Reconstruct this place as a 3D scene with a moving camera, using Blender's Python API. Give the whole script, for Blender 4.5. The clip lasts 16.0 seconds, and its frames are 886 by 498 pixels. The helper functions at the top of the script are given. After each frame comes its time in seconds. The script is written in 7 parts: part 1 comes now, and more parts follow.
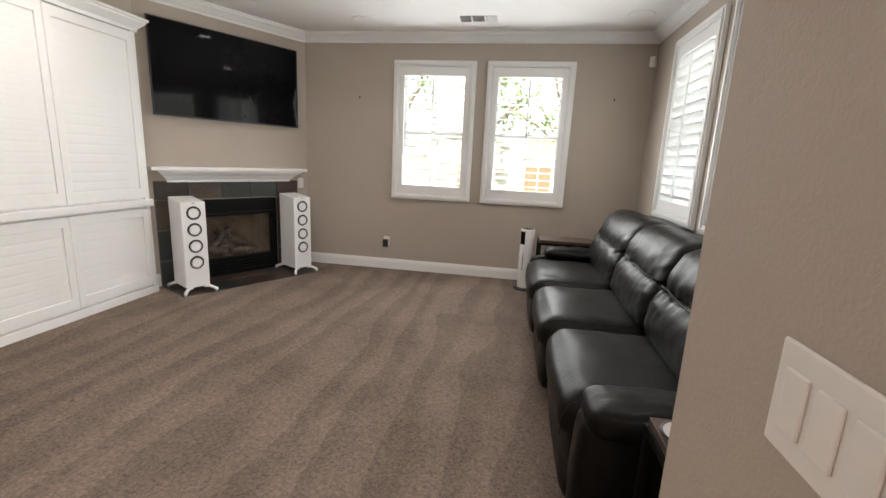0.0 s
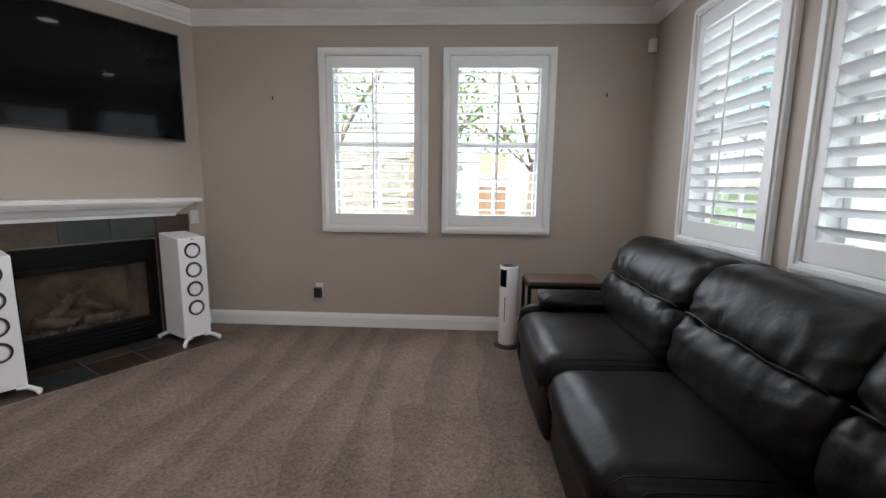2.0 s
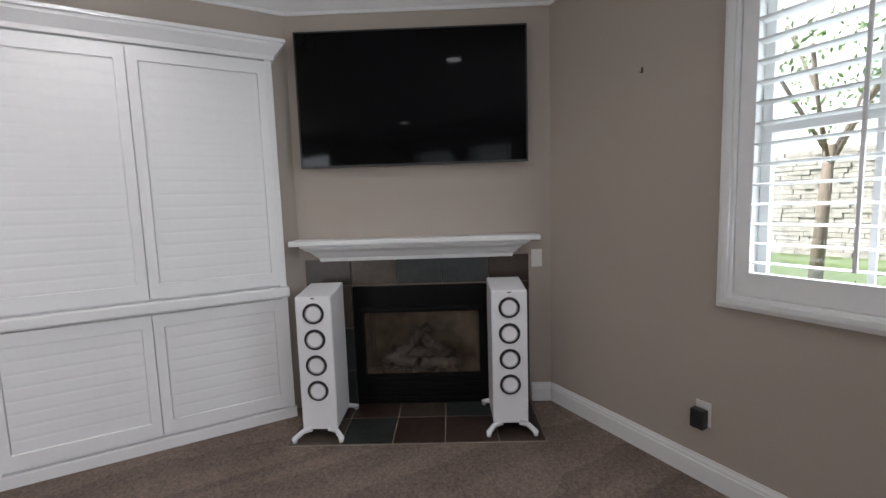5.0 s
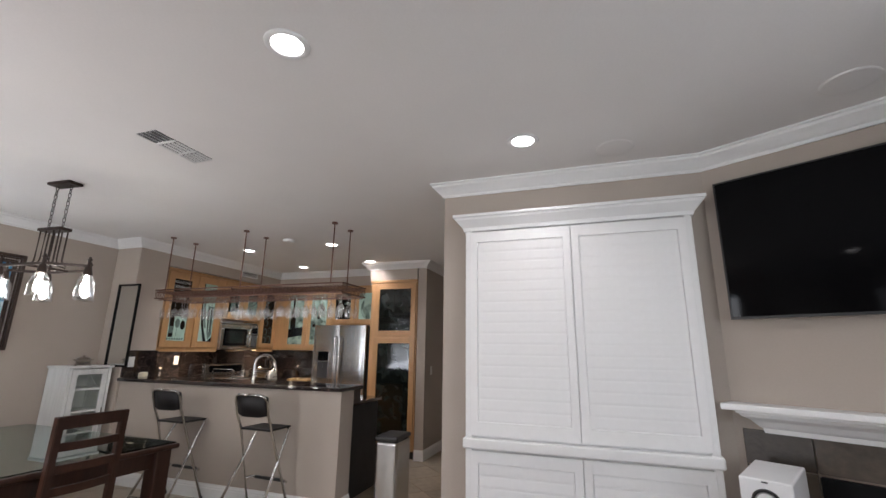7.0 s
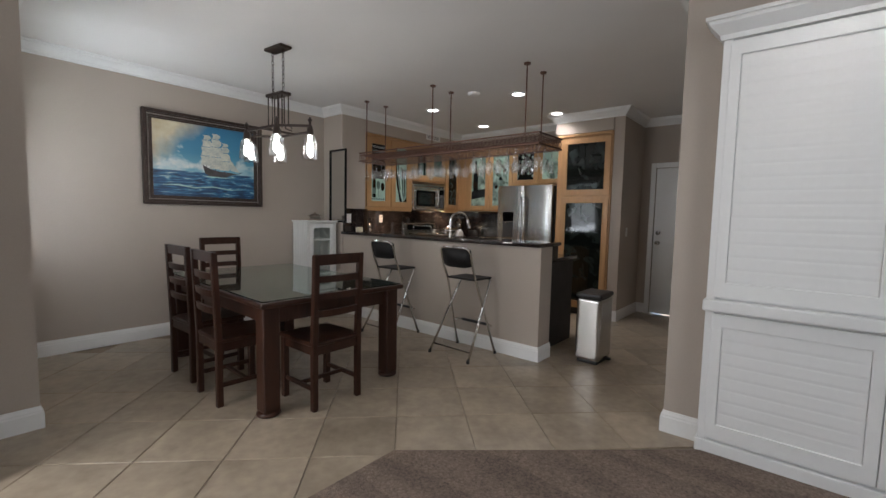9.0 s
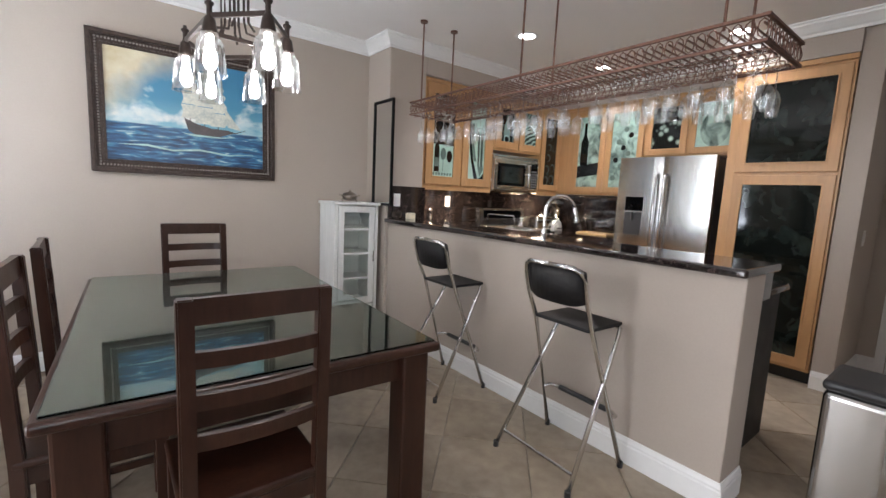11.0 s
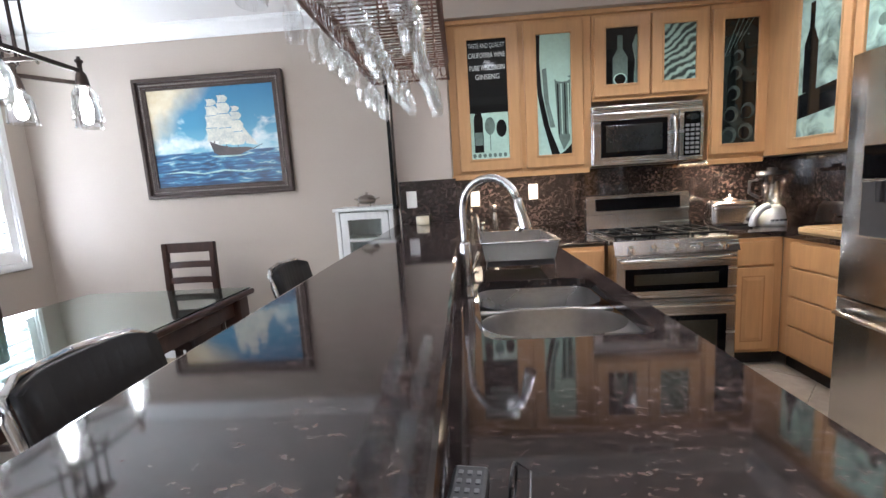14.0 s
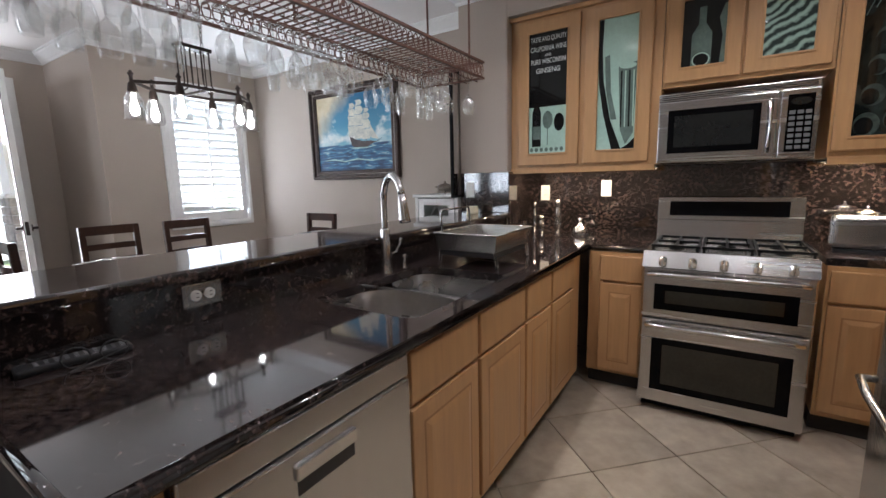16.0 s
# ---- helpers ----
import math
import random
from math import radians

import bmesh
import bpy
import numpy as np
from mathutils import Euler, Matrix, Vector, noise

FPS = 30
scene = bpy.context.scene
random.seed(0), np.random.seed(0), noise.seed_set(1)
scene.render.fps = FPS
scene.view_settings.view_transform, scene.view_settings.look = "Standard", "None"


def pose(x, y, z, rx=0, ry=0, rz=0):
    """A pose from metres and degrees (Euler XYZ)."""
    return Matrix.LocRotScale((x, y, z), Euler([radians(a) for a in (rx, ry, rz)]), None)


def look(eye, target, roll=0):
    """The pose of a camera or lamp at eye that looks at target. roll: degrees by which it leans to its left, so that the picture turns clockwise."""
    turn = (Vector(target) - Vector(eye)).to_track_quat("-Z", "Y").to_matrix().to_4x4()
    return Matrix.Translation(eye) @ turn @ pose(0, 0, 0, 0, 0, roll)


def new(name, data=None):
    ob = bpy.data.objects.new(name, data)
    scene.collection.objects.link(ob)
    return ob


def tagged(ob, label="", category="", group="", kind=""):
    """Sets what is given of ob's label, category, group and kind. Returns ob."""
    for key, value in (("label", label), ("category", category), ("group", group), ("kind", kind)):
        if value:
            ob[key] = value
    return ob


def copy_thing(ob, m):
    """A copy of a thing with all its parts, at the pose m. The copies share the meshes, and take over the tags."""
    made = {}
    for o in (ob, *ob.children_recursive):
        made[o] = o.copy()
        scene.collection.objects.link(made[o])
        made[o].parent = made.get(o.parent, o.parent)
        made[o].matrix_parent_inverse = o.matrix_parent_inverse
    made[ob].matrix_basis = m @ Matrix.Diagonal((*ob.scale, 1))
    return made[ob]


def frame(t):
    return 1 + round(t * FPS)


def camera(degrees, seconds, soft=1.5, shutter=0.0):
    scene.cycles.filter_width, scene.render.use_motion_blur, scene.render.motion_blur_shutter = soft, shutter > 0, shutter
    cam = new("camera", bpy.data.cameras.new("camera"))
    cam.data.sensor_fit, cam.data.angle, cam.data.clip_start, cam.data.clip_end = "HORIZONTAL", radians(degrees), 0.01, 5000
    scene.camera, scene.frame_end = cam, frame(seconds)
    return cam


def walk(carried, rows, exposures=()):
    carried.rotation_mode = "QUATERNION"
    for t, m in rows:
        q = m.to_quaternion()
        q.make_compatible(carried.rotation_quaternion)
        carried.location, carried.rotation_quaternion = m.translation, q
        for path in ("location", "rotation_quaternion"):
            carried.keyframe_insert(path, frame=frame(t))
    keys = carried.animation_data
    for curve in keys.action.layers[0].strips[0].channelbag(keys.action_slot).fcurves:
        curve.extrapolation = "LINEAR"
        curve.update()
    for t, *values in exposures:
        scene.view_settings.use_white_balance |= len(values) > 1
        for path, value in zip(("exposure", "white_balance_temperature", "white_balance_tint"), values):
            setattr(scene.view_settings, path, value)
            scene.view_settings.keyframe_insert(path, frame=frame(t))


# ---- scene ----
cam = camera(92.1, 16.0)
PATH = [
    (0, (0.844, 0.542, 1.343), (0.533, 2.476, 0.938), 2.7),
    (0.5, (0.802, 0.756, 1.368), (0.577, 2.713, 1.021), 2.4),
    (1, (0.72, 0.986, 1.364), (0.528, 2.949, 1.031), 1.2),
    (1.5, (0.643, 1.314, 1.357), (0.511, 3.284, 1.035), -0.8),
    (2, (0.642, 1.77, 1.303), (0.548, 3.746, 1.006), 0.7),
    (2.5, (0.575, 2.246, 1.273), (0.524, 4.225, 0.989), 1.3),
    (3, (0.592, 2.759, 1.262), (0.565, 4.739, 0.985), 1.5),
    (3.5, (0.548, 3.17, 1.303), (0.236, 5.124, 1.012), 0.8),
    (4, (0.495, 3.431, 1.323), (-0.453, 5.169, 1.034), -0.6),
    (4.5, (0.46, 3.546, 1.355), (-1.003, 4.882, 1.082), -1.1),
    (4.7, (0.454, 3.535, 1.361), (-1.136, 4.719, 1.095), -1.3),
    (6.8, (0.494, 3.288, 1.438), (-1.392, 2.827, 1.918), 0.4),
    (7, (0.501, 3.278, 1.433), (-1.341, 2.652, 1.895), 0.8),
    (7.5, (0.538, 3.234, 1.419), (-1.161, 2.243, 1.78), 1.3),
    (8, (0.545, 3.181, 1.394), (-1.072, 2.013, 1.541), 1.4),
    (8.5, (0.5, 3.073, 1.35), (-1.048, 1.808, 1.269), 1.4),
    (9, (0.36, 2.848, 1.314), (-1.169, 1.568, 1.159), 1.2),
    (9.5, (0.092, 2.608, 1.282), (-1.412, 1.304, 1.09), 1.6),
    (9.7, (-0.042, 2.51, 1.301), (-1.502, 1.157, 1.102), 2.5),
    (11.8, (-1.799, 1.23, 1.33), (-2.948, -0.388, 1.082), 1.2),
    (12, (-1.985, 1.164, 1.316), (-3.122, -0.464, 1.08), 1.1),
    (12.5, (-2.471, 1.037, 1.361), (-3.534, -0.639, 1.115), 1.0),
    (13, (-2.899, 1.076, 1.296), (-3.547, -0.804, 1.083), -1.1),
    (13.5, (-3.219, 1.121, 1.32), (-3.446, -0.851, 1.082), -3.1),
    (14, (-3.564, 1.26, 1.333), (-3.457, -0.716, 1.045), -3.6),
    (14.5, (-3.925, 1.323, 1.311), (-3.453, -0.597, 1.009), -4.4),
    (15, (-4.312, 1.273, 1.303), (-3.601, -0.569, 0.985), -4.8),
    (15.5, (-4.625, 1.268, 1.305), (-3.637, -0.438, 0.967), -1.8),
    (16, (-4.82, 1.141, 1.324), (-3.749, -0.519, 1.013), -1.3),
]
EXPOSURES = [(0, 1.78, 6750, 13), (0.5, 1.38, 6400, 12), (1.0, 1.0, 6100, 13), (2.0, 1.32, 6150, 14), (3.0, 1.5, 6150, 15), (3.5, 1.45, 6150, 15), (4.0, 1.22, 6100, 13), (4.5, 1.1, 6050, 14), (7.0, 1.4, 6150, 16), (8.0, 1.12, 6100, 14), (8.5, 1.02, 6050, 13), (9.0, 1.0, 6100, 12), (9.7, 1.38, 6150, 12), (12.0, 2.05, 5850, 16), (12.5, 1.93, 5850, 16), (13.0, 2.2, 5800, 17), (13.5, 2.36, 5750, 15), (14.0, 2.4, 5650, 14), (15.0, 2.1, 5850, 15), (15.5, 1.8, 5800, 14), (16, 1.62, 5800, 15)]
walk(cam, [(t, look(eye, target, roll)) for t, eye, target, roll in PATH], EXPOSURES)

# ---- world, sun, exposure ----
world = bpy.data.worlds.new("sky")
scene.world = world
scene.cycles.transparent_max_bounces = 24
world.use_nodes = True
wn = world.node_tree.nodes
sky = wn.new("ShaderNodeTexSky")
sky.sky_type, sky.sun_disc = "NISHITA", False
sky.sun_elevation, sky.sun_rotation = radians(58), radians(215)
world.node_tree.links.new(sky.outputs[0], wn["Background"].inputs[0])
wn["Background"].inputs[1].default_value = 0.15
sun = new("sun", bpy.data.lights.new("sun", "SUN"))
sun.data.energy, sun.data.angle, sun.data.color = 5.0, radians(0.5), (1.0, 0.95, 0.86)
sun.matrix_basis = look((-12, -16, 24), (0, 2, 0))


def area_lamp(name, m, sx, sy, watts, colour=(1, 1, 1), shape="RECTANGLE", spread=180):
    lamp = new(name, bpy.data.lights.new(name, "AREA"))
    lamp.data.shape, lamp.data.size, lamp.data.size_y = shape, sx, sy
    lamp.data.energy, lamp.data.color, lamp.data.spread = watts, colour, radians(spread)
    lamp.matrix_basis = m
    return lamp


DAY = (0.93, 0.975, 1.0)
WARM = (1.0, 0.95, 0.89)
UNDER = (1.0, 0.78, 0.50)
# sky light in the window and door openings
for wx in (-0.136, 0.916):
    area_lamp("window_daylight", look((wx, 5.435, 1.65), (wx, 0.0, 1.0)), 0.68, 1.2, 5.0, DAY)
    area_lamp("window_daylight", look((wx, 5.67, 1.62), (wx, 0.0, 1.2)), 0.78, 1.4, 4.0, DAY)
for wy in (4.395, 3.32, 2.245):
    area_lamp("window_daylight", look((2.105, wy, 1.69), (-3.0, wy, 1.0)), 0.68, 1.2, 0.6, DAY)
    area_lamp("window_daylight", look((2.335, wy, 1.69), (-3.0, wy, 1.2)), 0.76, 1.36, 2.4, DAY)
area_lamp("window_daylight", look((0.16, -1.55, 1.62), (-3.0, -1.75, 2.7)), 0.78, 1.4, 15, DAY)
area_lamp("door_daylight", look((1.22, 0.235, 1.2), (-4.0, 0.25, 1.0)), 0.86, 2.2, 18, (1.0, 0.98, 0.94))

# ---- materials ----


def shader(name, base, rough=0.6, metal=0.0, vary=0.12, scale=6.0, fine=60.0, bump=0.0, bump_scale=None, dark=None, per_object=0.0, coat=0.0, stretch=None, spec=0.5):
    """Principled surface whose colour drifts at two scales, with fine relief."""
    m = bpy.data.materials.new(name)
    m.use_nodes = True
    nt = m.node_tree
    b = nt.nodes["Principled BSDF"]
    tc = nt.nodes.new("ShaderNodeTexCoord")
    src = tc.outputs["Object"]
    if stretch:
        mp = nt.nodes.new("ShaderNodeMapping")
        mp.inputs["Scale"].default_value = stretch
        nt.links.new(src, mp.inputs[0])
        src = mp.outputs[0]
    if per_object:
        oi = nt.nodes.new("ShaderNodeObjectInfo")
        sc, ad = nt.nodes.new("ShaderNodeVectorMath"), nt.nodes.new("ShaderNodeVectorMath")
        sc.operation, ad.operation = "SCALE", "ADD"
        sc.inputs[0].default_value = (31.0, 17.0, 23.0)
        nt.links.new(oi.outputs["Random"], sc.inputs["Scale"])
        nt.links.new(src, ad.inputs[0])
        nt.links.new(sc.outputs[0], ad.inputs[1])
        src = ad.outputs[0]
    n1, n2 = nt.nodes.new("ShaderNodeTexNoise"), nt.nodes.new("ShaderNodeTexNoise")
    n1.inputs["Scale"].default_value, n2.inputs["Scale"].default_value = scale, fine
    n1.inputs["Detail"].default_value, n2.inputs["Detail"].default_value = 5, 3
    for n in (n1, n2):
        nt.links.new(src, n.inputs["Vector"])
    mixf = nt.nodes.new("ShaderNodeMix")
    mixf.inputs[0].default_value = 0.4
    nt.links.new(n1.outputs[0], mixf.inputs[2])
    nt.links.new(n2.outputs[0], mixf.inputs[3])
    ramp = nt.nodes.new("ShaderNodeValToRGB")
    lo = dark if dark else tuple(c * (1 - vary) for c in base)
    hi = tuple(min(1, c * (1 + vary)) for c in base)
    ramp.color_ramp.elements[0].position, ramp.color_ramp.elements[1].position = 0.3, 0.7
    ramp.color_ramp.elements[0].color, ramp.color_ramp.elements[1].color = (*lo, 1), (*hi, 1)
    nt.links.new(mixf.outputs[0], ramp.inputs[0])
    out = ramp.outputs[0]
    if per_object:
        hs = nt.nodes.new("ShaderNodeHueSaturation")
        mr = nt.nodes.new("ShaderNodeMapRange")
        mr.inputs[3].default_value, mr.inputs[4].default_value = 1 - per_object, 1 + per_object
        nt.links.new(oi.outputs["Random"], mr.inputs[0])
        nt.links.new(mr.outputs[0], hs.inputs["Value"])
        nt.links.new(out, hs.inputs["Color"])
        out = hs.outputs[0]
    nt.links.new(out, b.inputs["Base Color"])
    b.inputs["Metallic"].default_value = metal
    b.inputs["Specular IOR Level"].default_value = spec
    b.inputs["Coat Weight"].default_value = coat
    rr = nt.nodes.new("ShaderNodeMapRange")
    rr.inputs[3].default_value, rr.inputs[4].default_value = max(0.02, rough * 0.8), min(1, rough * 1.2)
    nt.links.new(n1.outputs[0], rr.inputs[0])
    nt.links.new(rr.outputs[0], b.inputs["Roughness"])
    if bump:
        bp = nt.nodes.new("ShaderNodeBump")
        bp.inputs["Strength"].default_value, bp.inputs["Distance"].default_value = bump, 0.01
        if bump_scale:
            n3 = nt.nodes.new("ShaderNodeTexNoise")
            n3.inputs["Scale"].default_value, n3.inputs["Detail"].default_value = bump_scale, 4
            nt.links.new(src, n3.inputs["Vector"])
            nt.links.new(n3.outputs[0], bp.inputs["Height"])
        else:
            nt.links.new(n2.outputs[0], bp.inputs["Height"])
        nt.links.new(bp.outputs[0], b.inputs["Normal"])
    return m


def glow(name, colour, strength):
    m = bpy.data.materials.new(name)
    m.use_nodes = True
    b = m.node_tree.nodes["Principled BSDF"]
    b.inputs["Base Color"].default_value = (*colour, 1)
    b.inputs["Emission Color"].default_value, b.inputs["Emission Strength"].default_value = (*colour, 1), strength
    return m


def clear_glass(name, tint=(1, 1, 1), rough=0.0, ior=1.45):
    m = bpy.data.materials.new(name)
    m.use_nodes = True
    b = m.node_tree.nodes["Principled BSDF"]
    b.inputs["Base Color"].default_value = (*tint, 1)
    b.inputs["Transmission Weight"].default_value, b.inputs["Roughness"].default_value, b.inputs["IOR"].default_value = 1, rough, ior
    return m


WALL = shader("beige_wall_paint", (0.43, 0.372, 0.318), 0.75, vary=0.04, scale=2, fine=90, bump=0.12, bump_scale=160)
CEIL = shader("ceiling_paint", (0.80, 0.78, 0.76), 0.9, vary=0.03, scale=2, fine=80, bump=0.12, bump_scale=120)
WHITE = shader("white_trim_paint", (0.80, 0.80, 0.79), 0.38, vary=0.03, scale=3, fine=40, bump=0.03)
SHUT = shader("white_shutter_paint", (0.82, 0.82, 0.81), 0.42, vary=0.03, scale=3, fine=30)
TILE = shader("travertine_tile", (0.365, 0.303, 0.228), 0.31, vary=0.2, scale=3.2, fine=16, bump=0.05, per_object=0.12, dark=(0.228, 0.184, 0.135))
GROUT = shader("grout", (0.27, 0.22, 0.17), 0.9, vary=0.15, scale=9)


def carpet_material():
    m = shader("brown_carpet_pile", (0.208, 0.161, 0.132), 1.0, vary=0.5, scale=70, fine=190, bump=1.0, bump_scale=130, spec=0.1)
    nt = m.node_tree
    b = nt.nodes["Principled BSDF"]
    base = b.inputs["Base Color"].links[0].from_socket
    # strokes left by the vacuum cleaner: pile brushed to and fro in wedges
    tc = nt.nodes.new("ShaderNodeTexCoord")
    mp = nt.nodes.new("ShaderNodeMapping")
    mp.inputs["Rotation"].default_value = (0, 0, radians(4))
    mp.inputs["Scale"].default_value = (1, 0.30, 1)
    wv = nt.nodes.new("ShaderNodeTexWave")
    wv.wave_type, wv.bands_direction, wv.wave_profile = "BANDS", "X", "SAW"
    wv.inputs["Scale"].default_value, wv.inputs["Distortion"].default_value, wv.inputs["Detail"].default_value = 1.05, 11.0, 3.0
    wv.inputs["Detail Scale"].default_value = 1.1
    rp = nt.nodes.new("ShaderNodeValToRGB")
    rp.color_ramp.elements[0].color, rp.color_ramp.elements[1].color = (0.915, 0.915, 0.915, 1), (1.11, 1.105, 1.10, 1)
    rp.color_ramp.elements[0].position, rp.color_ramp.elements[1].position = 0.35, 0.6
    big = nt.nodes.new("ShaderNodeTexNoise")
    big.inputs["Scale"].default_value = 1.6
    rb = nt.nodes.new("ShaderNodeValToRGB")
    rb.color_ramp.elements[0].color, rb.color_ramp.elements[1].color = (0.86, 0.86, 0.86, 1), (1.1, 1.1, 1.1, 1)
    rb.color_ramp.elements[0].position, rb.color_ramp.elements[1].position = 0.35, 0.65
    m1, m2 = nt.nodes.new("ShaderNodeMix"), nt.nodes.new("ShaderNodeMix")
    for mm in (m1, m2):
        mm.data_type, mm.blend_type = "RGBA", "MULTIPLY"
        mm.inputs[0].default_value = 1
    nt.links.new(tc.outputs["Object"], mp.inputs[0])
    nt.links.new(mp.outputs[0], wv.inputs[0])
    nt.links.new(tc.outputs["Object"], big.inputs["Vector"])
    nt.links.new(wv.outputs[0], rp.inputs[0])
    nt.links.new(big.outputs[0], rb.inputs[0])
    nt.links.new(base, m1.inputs[6])
    nt.links.new(rp.outputs[0], m1.inputs[7])
    nt.links.new(m1.outputs[2], m2.inputs[6])
    nt.links.new(rb.outputs[0], m2.inputs[7])
    nt.links.new(m2.outputs[2], b.inputs["Base Color"])
    return m


CARPET = carpet_material()


def granite_material(name, rough=0.06):
    m = bpy.data.materials.new(name)
    m.use_nodes = True
    nt = m.node_tree
    b = nt.nodes["Principled BSDF"]
    tc = nt.nodes.new("ShaderNodeTexCoord")
    mp = nt.nodes.new("ShaderNodeMapping")
    mp.inputs["Rotation"].default_value = (0.3, 0.2, 0.6)
    mp.inputs["Scale"].default_value = (1.0, 1.5, 1.3)
    nt.links.new(tc.outputs["Object"], mp.inputs[0])
    n = nt.nodes.new("ShaderNodeTexNoise")
    n.inputs["Scale"].default_value, n.inputs["Detail"].default_value, n.inputs["Roughness"].default_value = 46, 7, 0.70
    n.inputs["Distortion"].default_value = 0.35
    big = nt.nodes.new("ShaderNodeTexNoise")
    big.inputs["Scale"].default_value, big.inputs["Detail"].default_value = 5.0, 3
    add = nt.nodes.new("ShaderNodeMath")
    add.operation = "MULTIPLY_ADD"
    add.inputs[1].default_value = 0.25
    for q in (n, big):
        nt.links.new(mp.outputs[0], q.inputs["Vector"])
    nt.links.new(big.outputs[0], add.inputs[0])
    nt.links.new(n.outputs[0], add.inputs[2])
    r = nt.nodes.new("ShaderNodeValToRGB")
    e = r.color_ramp.elements
    e[0].position, e[0].color = 0.54, (0.008, 0.0065, 0.0065, 1)
    e[1].position, e[1].color = 0.90, (0.15, 0.12, 0.105, 1)
    for p, c in ((0.62, (0.016, 0.012, 0.0115, 1)), (0.70, (0.043, 0.029, 0.026, 1)), (0.79, (0.085, 0.059, 0.051, 1))):
        q = e.new(p)
        q.color = c
    nt.links.new(add.outputs[0], r.inputs[0])
    nt.links.new(r.outputs[0], b.inputs["Base Color"])
    b.inputs["Roughness"].default_value = rough
    b.inputs["Specular IOR Level"].default_value = 1.0
    return m


GRANITE = granite_material("dark_brown_granite")
MAPLE = shader("honey_maple", (0.50, 0.285, 0.125), 0.38, vary=0.12, scale=2.5, fine=9, bump=0.03, stretch=(7, 7, 0.7), per_object=0.05)
WALNUT = shader("dark_stained_wood", (0.036, 0.014, 0.008), 0.34, vary=0.4, scale=3, fine=14, bump=0.05, stretch=(5, 5, 1.0), coat=0.05, spec=0.35)
RUSTIC = shader("rustic_brown_board", (0.070, 0.042, 0.028), 0.5, vary=0.6, scale=3, fine=20, bump=0.1, stretch=(8, 1.2, 1))
STEEL = shader("brushed_stainless_steel", (0.54, 0.535, 0.52), 0.24, metal=1.0, vary=0.05, scale=2, fine=30, stretch=(14, 14, 0.4))
STEELH = shader("brushed_steel_across", (0.58, 0.57, 0.555), 0.26, metal=1.0, vary=0.05, scale=2, fine=30, stretch=(0.4, 14, 14))
CHROME = shader("satin_chrome", (0.68, 0.68, 0.67), 0.16, metal=1.0, vary=0.03)
BLACKG = shader("black_glass", (0.003, 0.003, 0.0035), 0.05, vary=0.05, spec=0.11)
BLACKM = shader("matte_black_metal", (0.006, 0.006, 0.006), 0.5, vary=0.2, spec=0.12)
BLACKP = shader("black_plastic", (0.02, 0.02, 0.021), 0.4, vary=0.15, bump=0.04)
BRONZE = shader("dark_bronze", (0.045, 0.032, 0.026), 0.42, metal=0.6, vary=0.3, scale=14)
COPPER = shader("aged_copper_brown_iron", (0.16, 0.085, 0.062), 0.45, metal=0.5, vary=0.3, scale=20)
LEATHER = shader("black_brown_leather", (0.0048, 0.0043, 0.0037), 0.38, vary=0.3, scale=4, fine=120, bump=0.14, bump_scale=42, spec=0.15)
SLATE_A = shader("brown_slate", (0.055, 0.042, 0.030), 0.36, vary=0.45, scale=6, fine=30, bump=0.25, per_object=0.35)
SLATE_B = shader("grey_green_slate", (0.034, 0.038, 0.036), 0.36, vary=0.35, scale=6, fine=30, bump=0.25, per_object=0.3)
SLATE_C = shader("rust_brown_slate", (0.042, 0.026, 0.019), 0.36, vary=0.45, scale=6, fine=30, bump=0.25, per_object=0.3)
LED = glow("lamp_glow", (1.0, 0.96, 0.90), 5)
BULB = glow("bulb_glow", (1.0, 0.94, 0.84), 20)


def thin_glass(name, tint=(1, 1, 1), gloss=1.0, least=0.045):
    """A thin clear sheet: light goes straight through, with a fresnel gloss on it."""
    m = bpy.data.materials.new(name)
    m.use_nodes = True
    nt = m.node_tree
    t, g, f, mx = (nt.nodes.new(k) for k in ("ShaderNodeBsdfTransparent", "ShaderNodeBsdfGlossy", "ShaderNodeLayerWeight", "ShaderNodeMixShader"))
    t.inputs[0].default_value = (*tint, 1)
    g.inputs["Roughness"].default_value = 0.03
    g.inputs[0].default_value = (gloss, gloss, gloss, 1)
    f.inputs["Blend"].default_value = 0.22
    mr = nt.nodes.new("ShaderNodeMapRange")
    mr.inputs[3].default_value, mr.inputs[4].default_value = least, 0.75
    nt.links.new(f.outputs["Facing"], mr.inputs[0])
    nt.links.new(mr.outputs[0], mx.inputs[0])
    nt.links.new(t.outputs[0], mx.inputs[1])
    nt.links.new(g.outputs[0], mx.inputs[2])
    nt.links.new(mx.outputs[0], nt.nodes["Material Output"].inputs[0])
    return m


PANE = thin_glass("window_glass", (0.96, 0.99, 0.97))
THIN = thin_glass("wine_glass_crystal", (0.93, 0.94, 0.94), 1.0, 0.13)
GREENGLASS = clear_glass("green_tinted_glass", (0.72, 0.93, 0.86), 0.0, 1.45)
JAR = thin_glass("clear_jar_glass", (0.84, 0.86, 0.86), 1.0, 0.28)
PLATE = shader("white_plastic_plate", (0.78, 0.77, 0.74), 0.35, vary=0.03)
MIRROR = shader("mirror", (0.85, 0.87, 0.87), 0.02, metal=1.0, vary=0.01)

# ---- mesh helpers ----


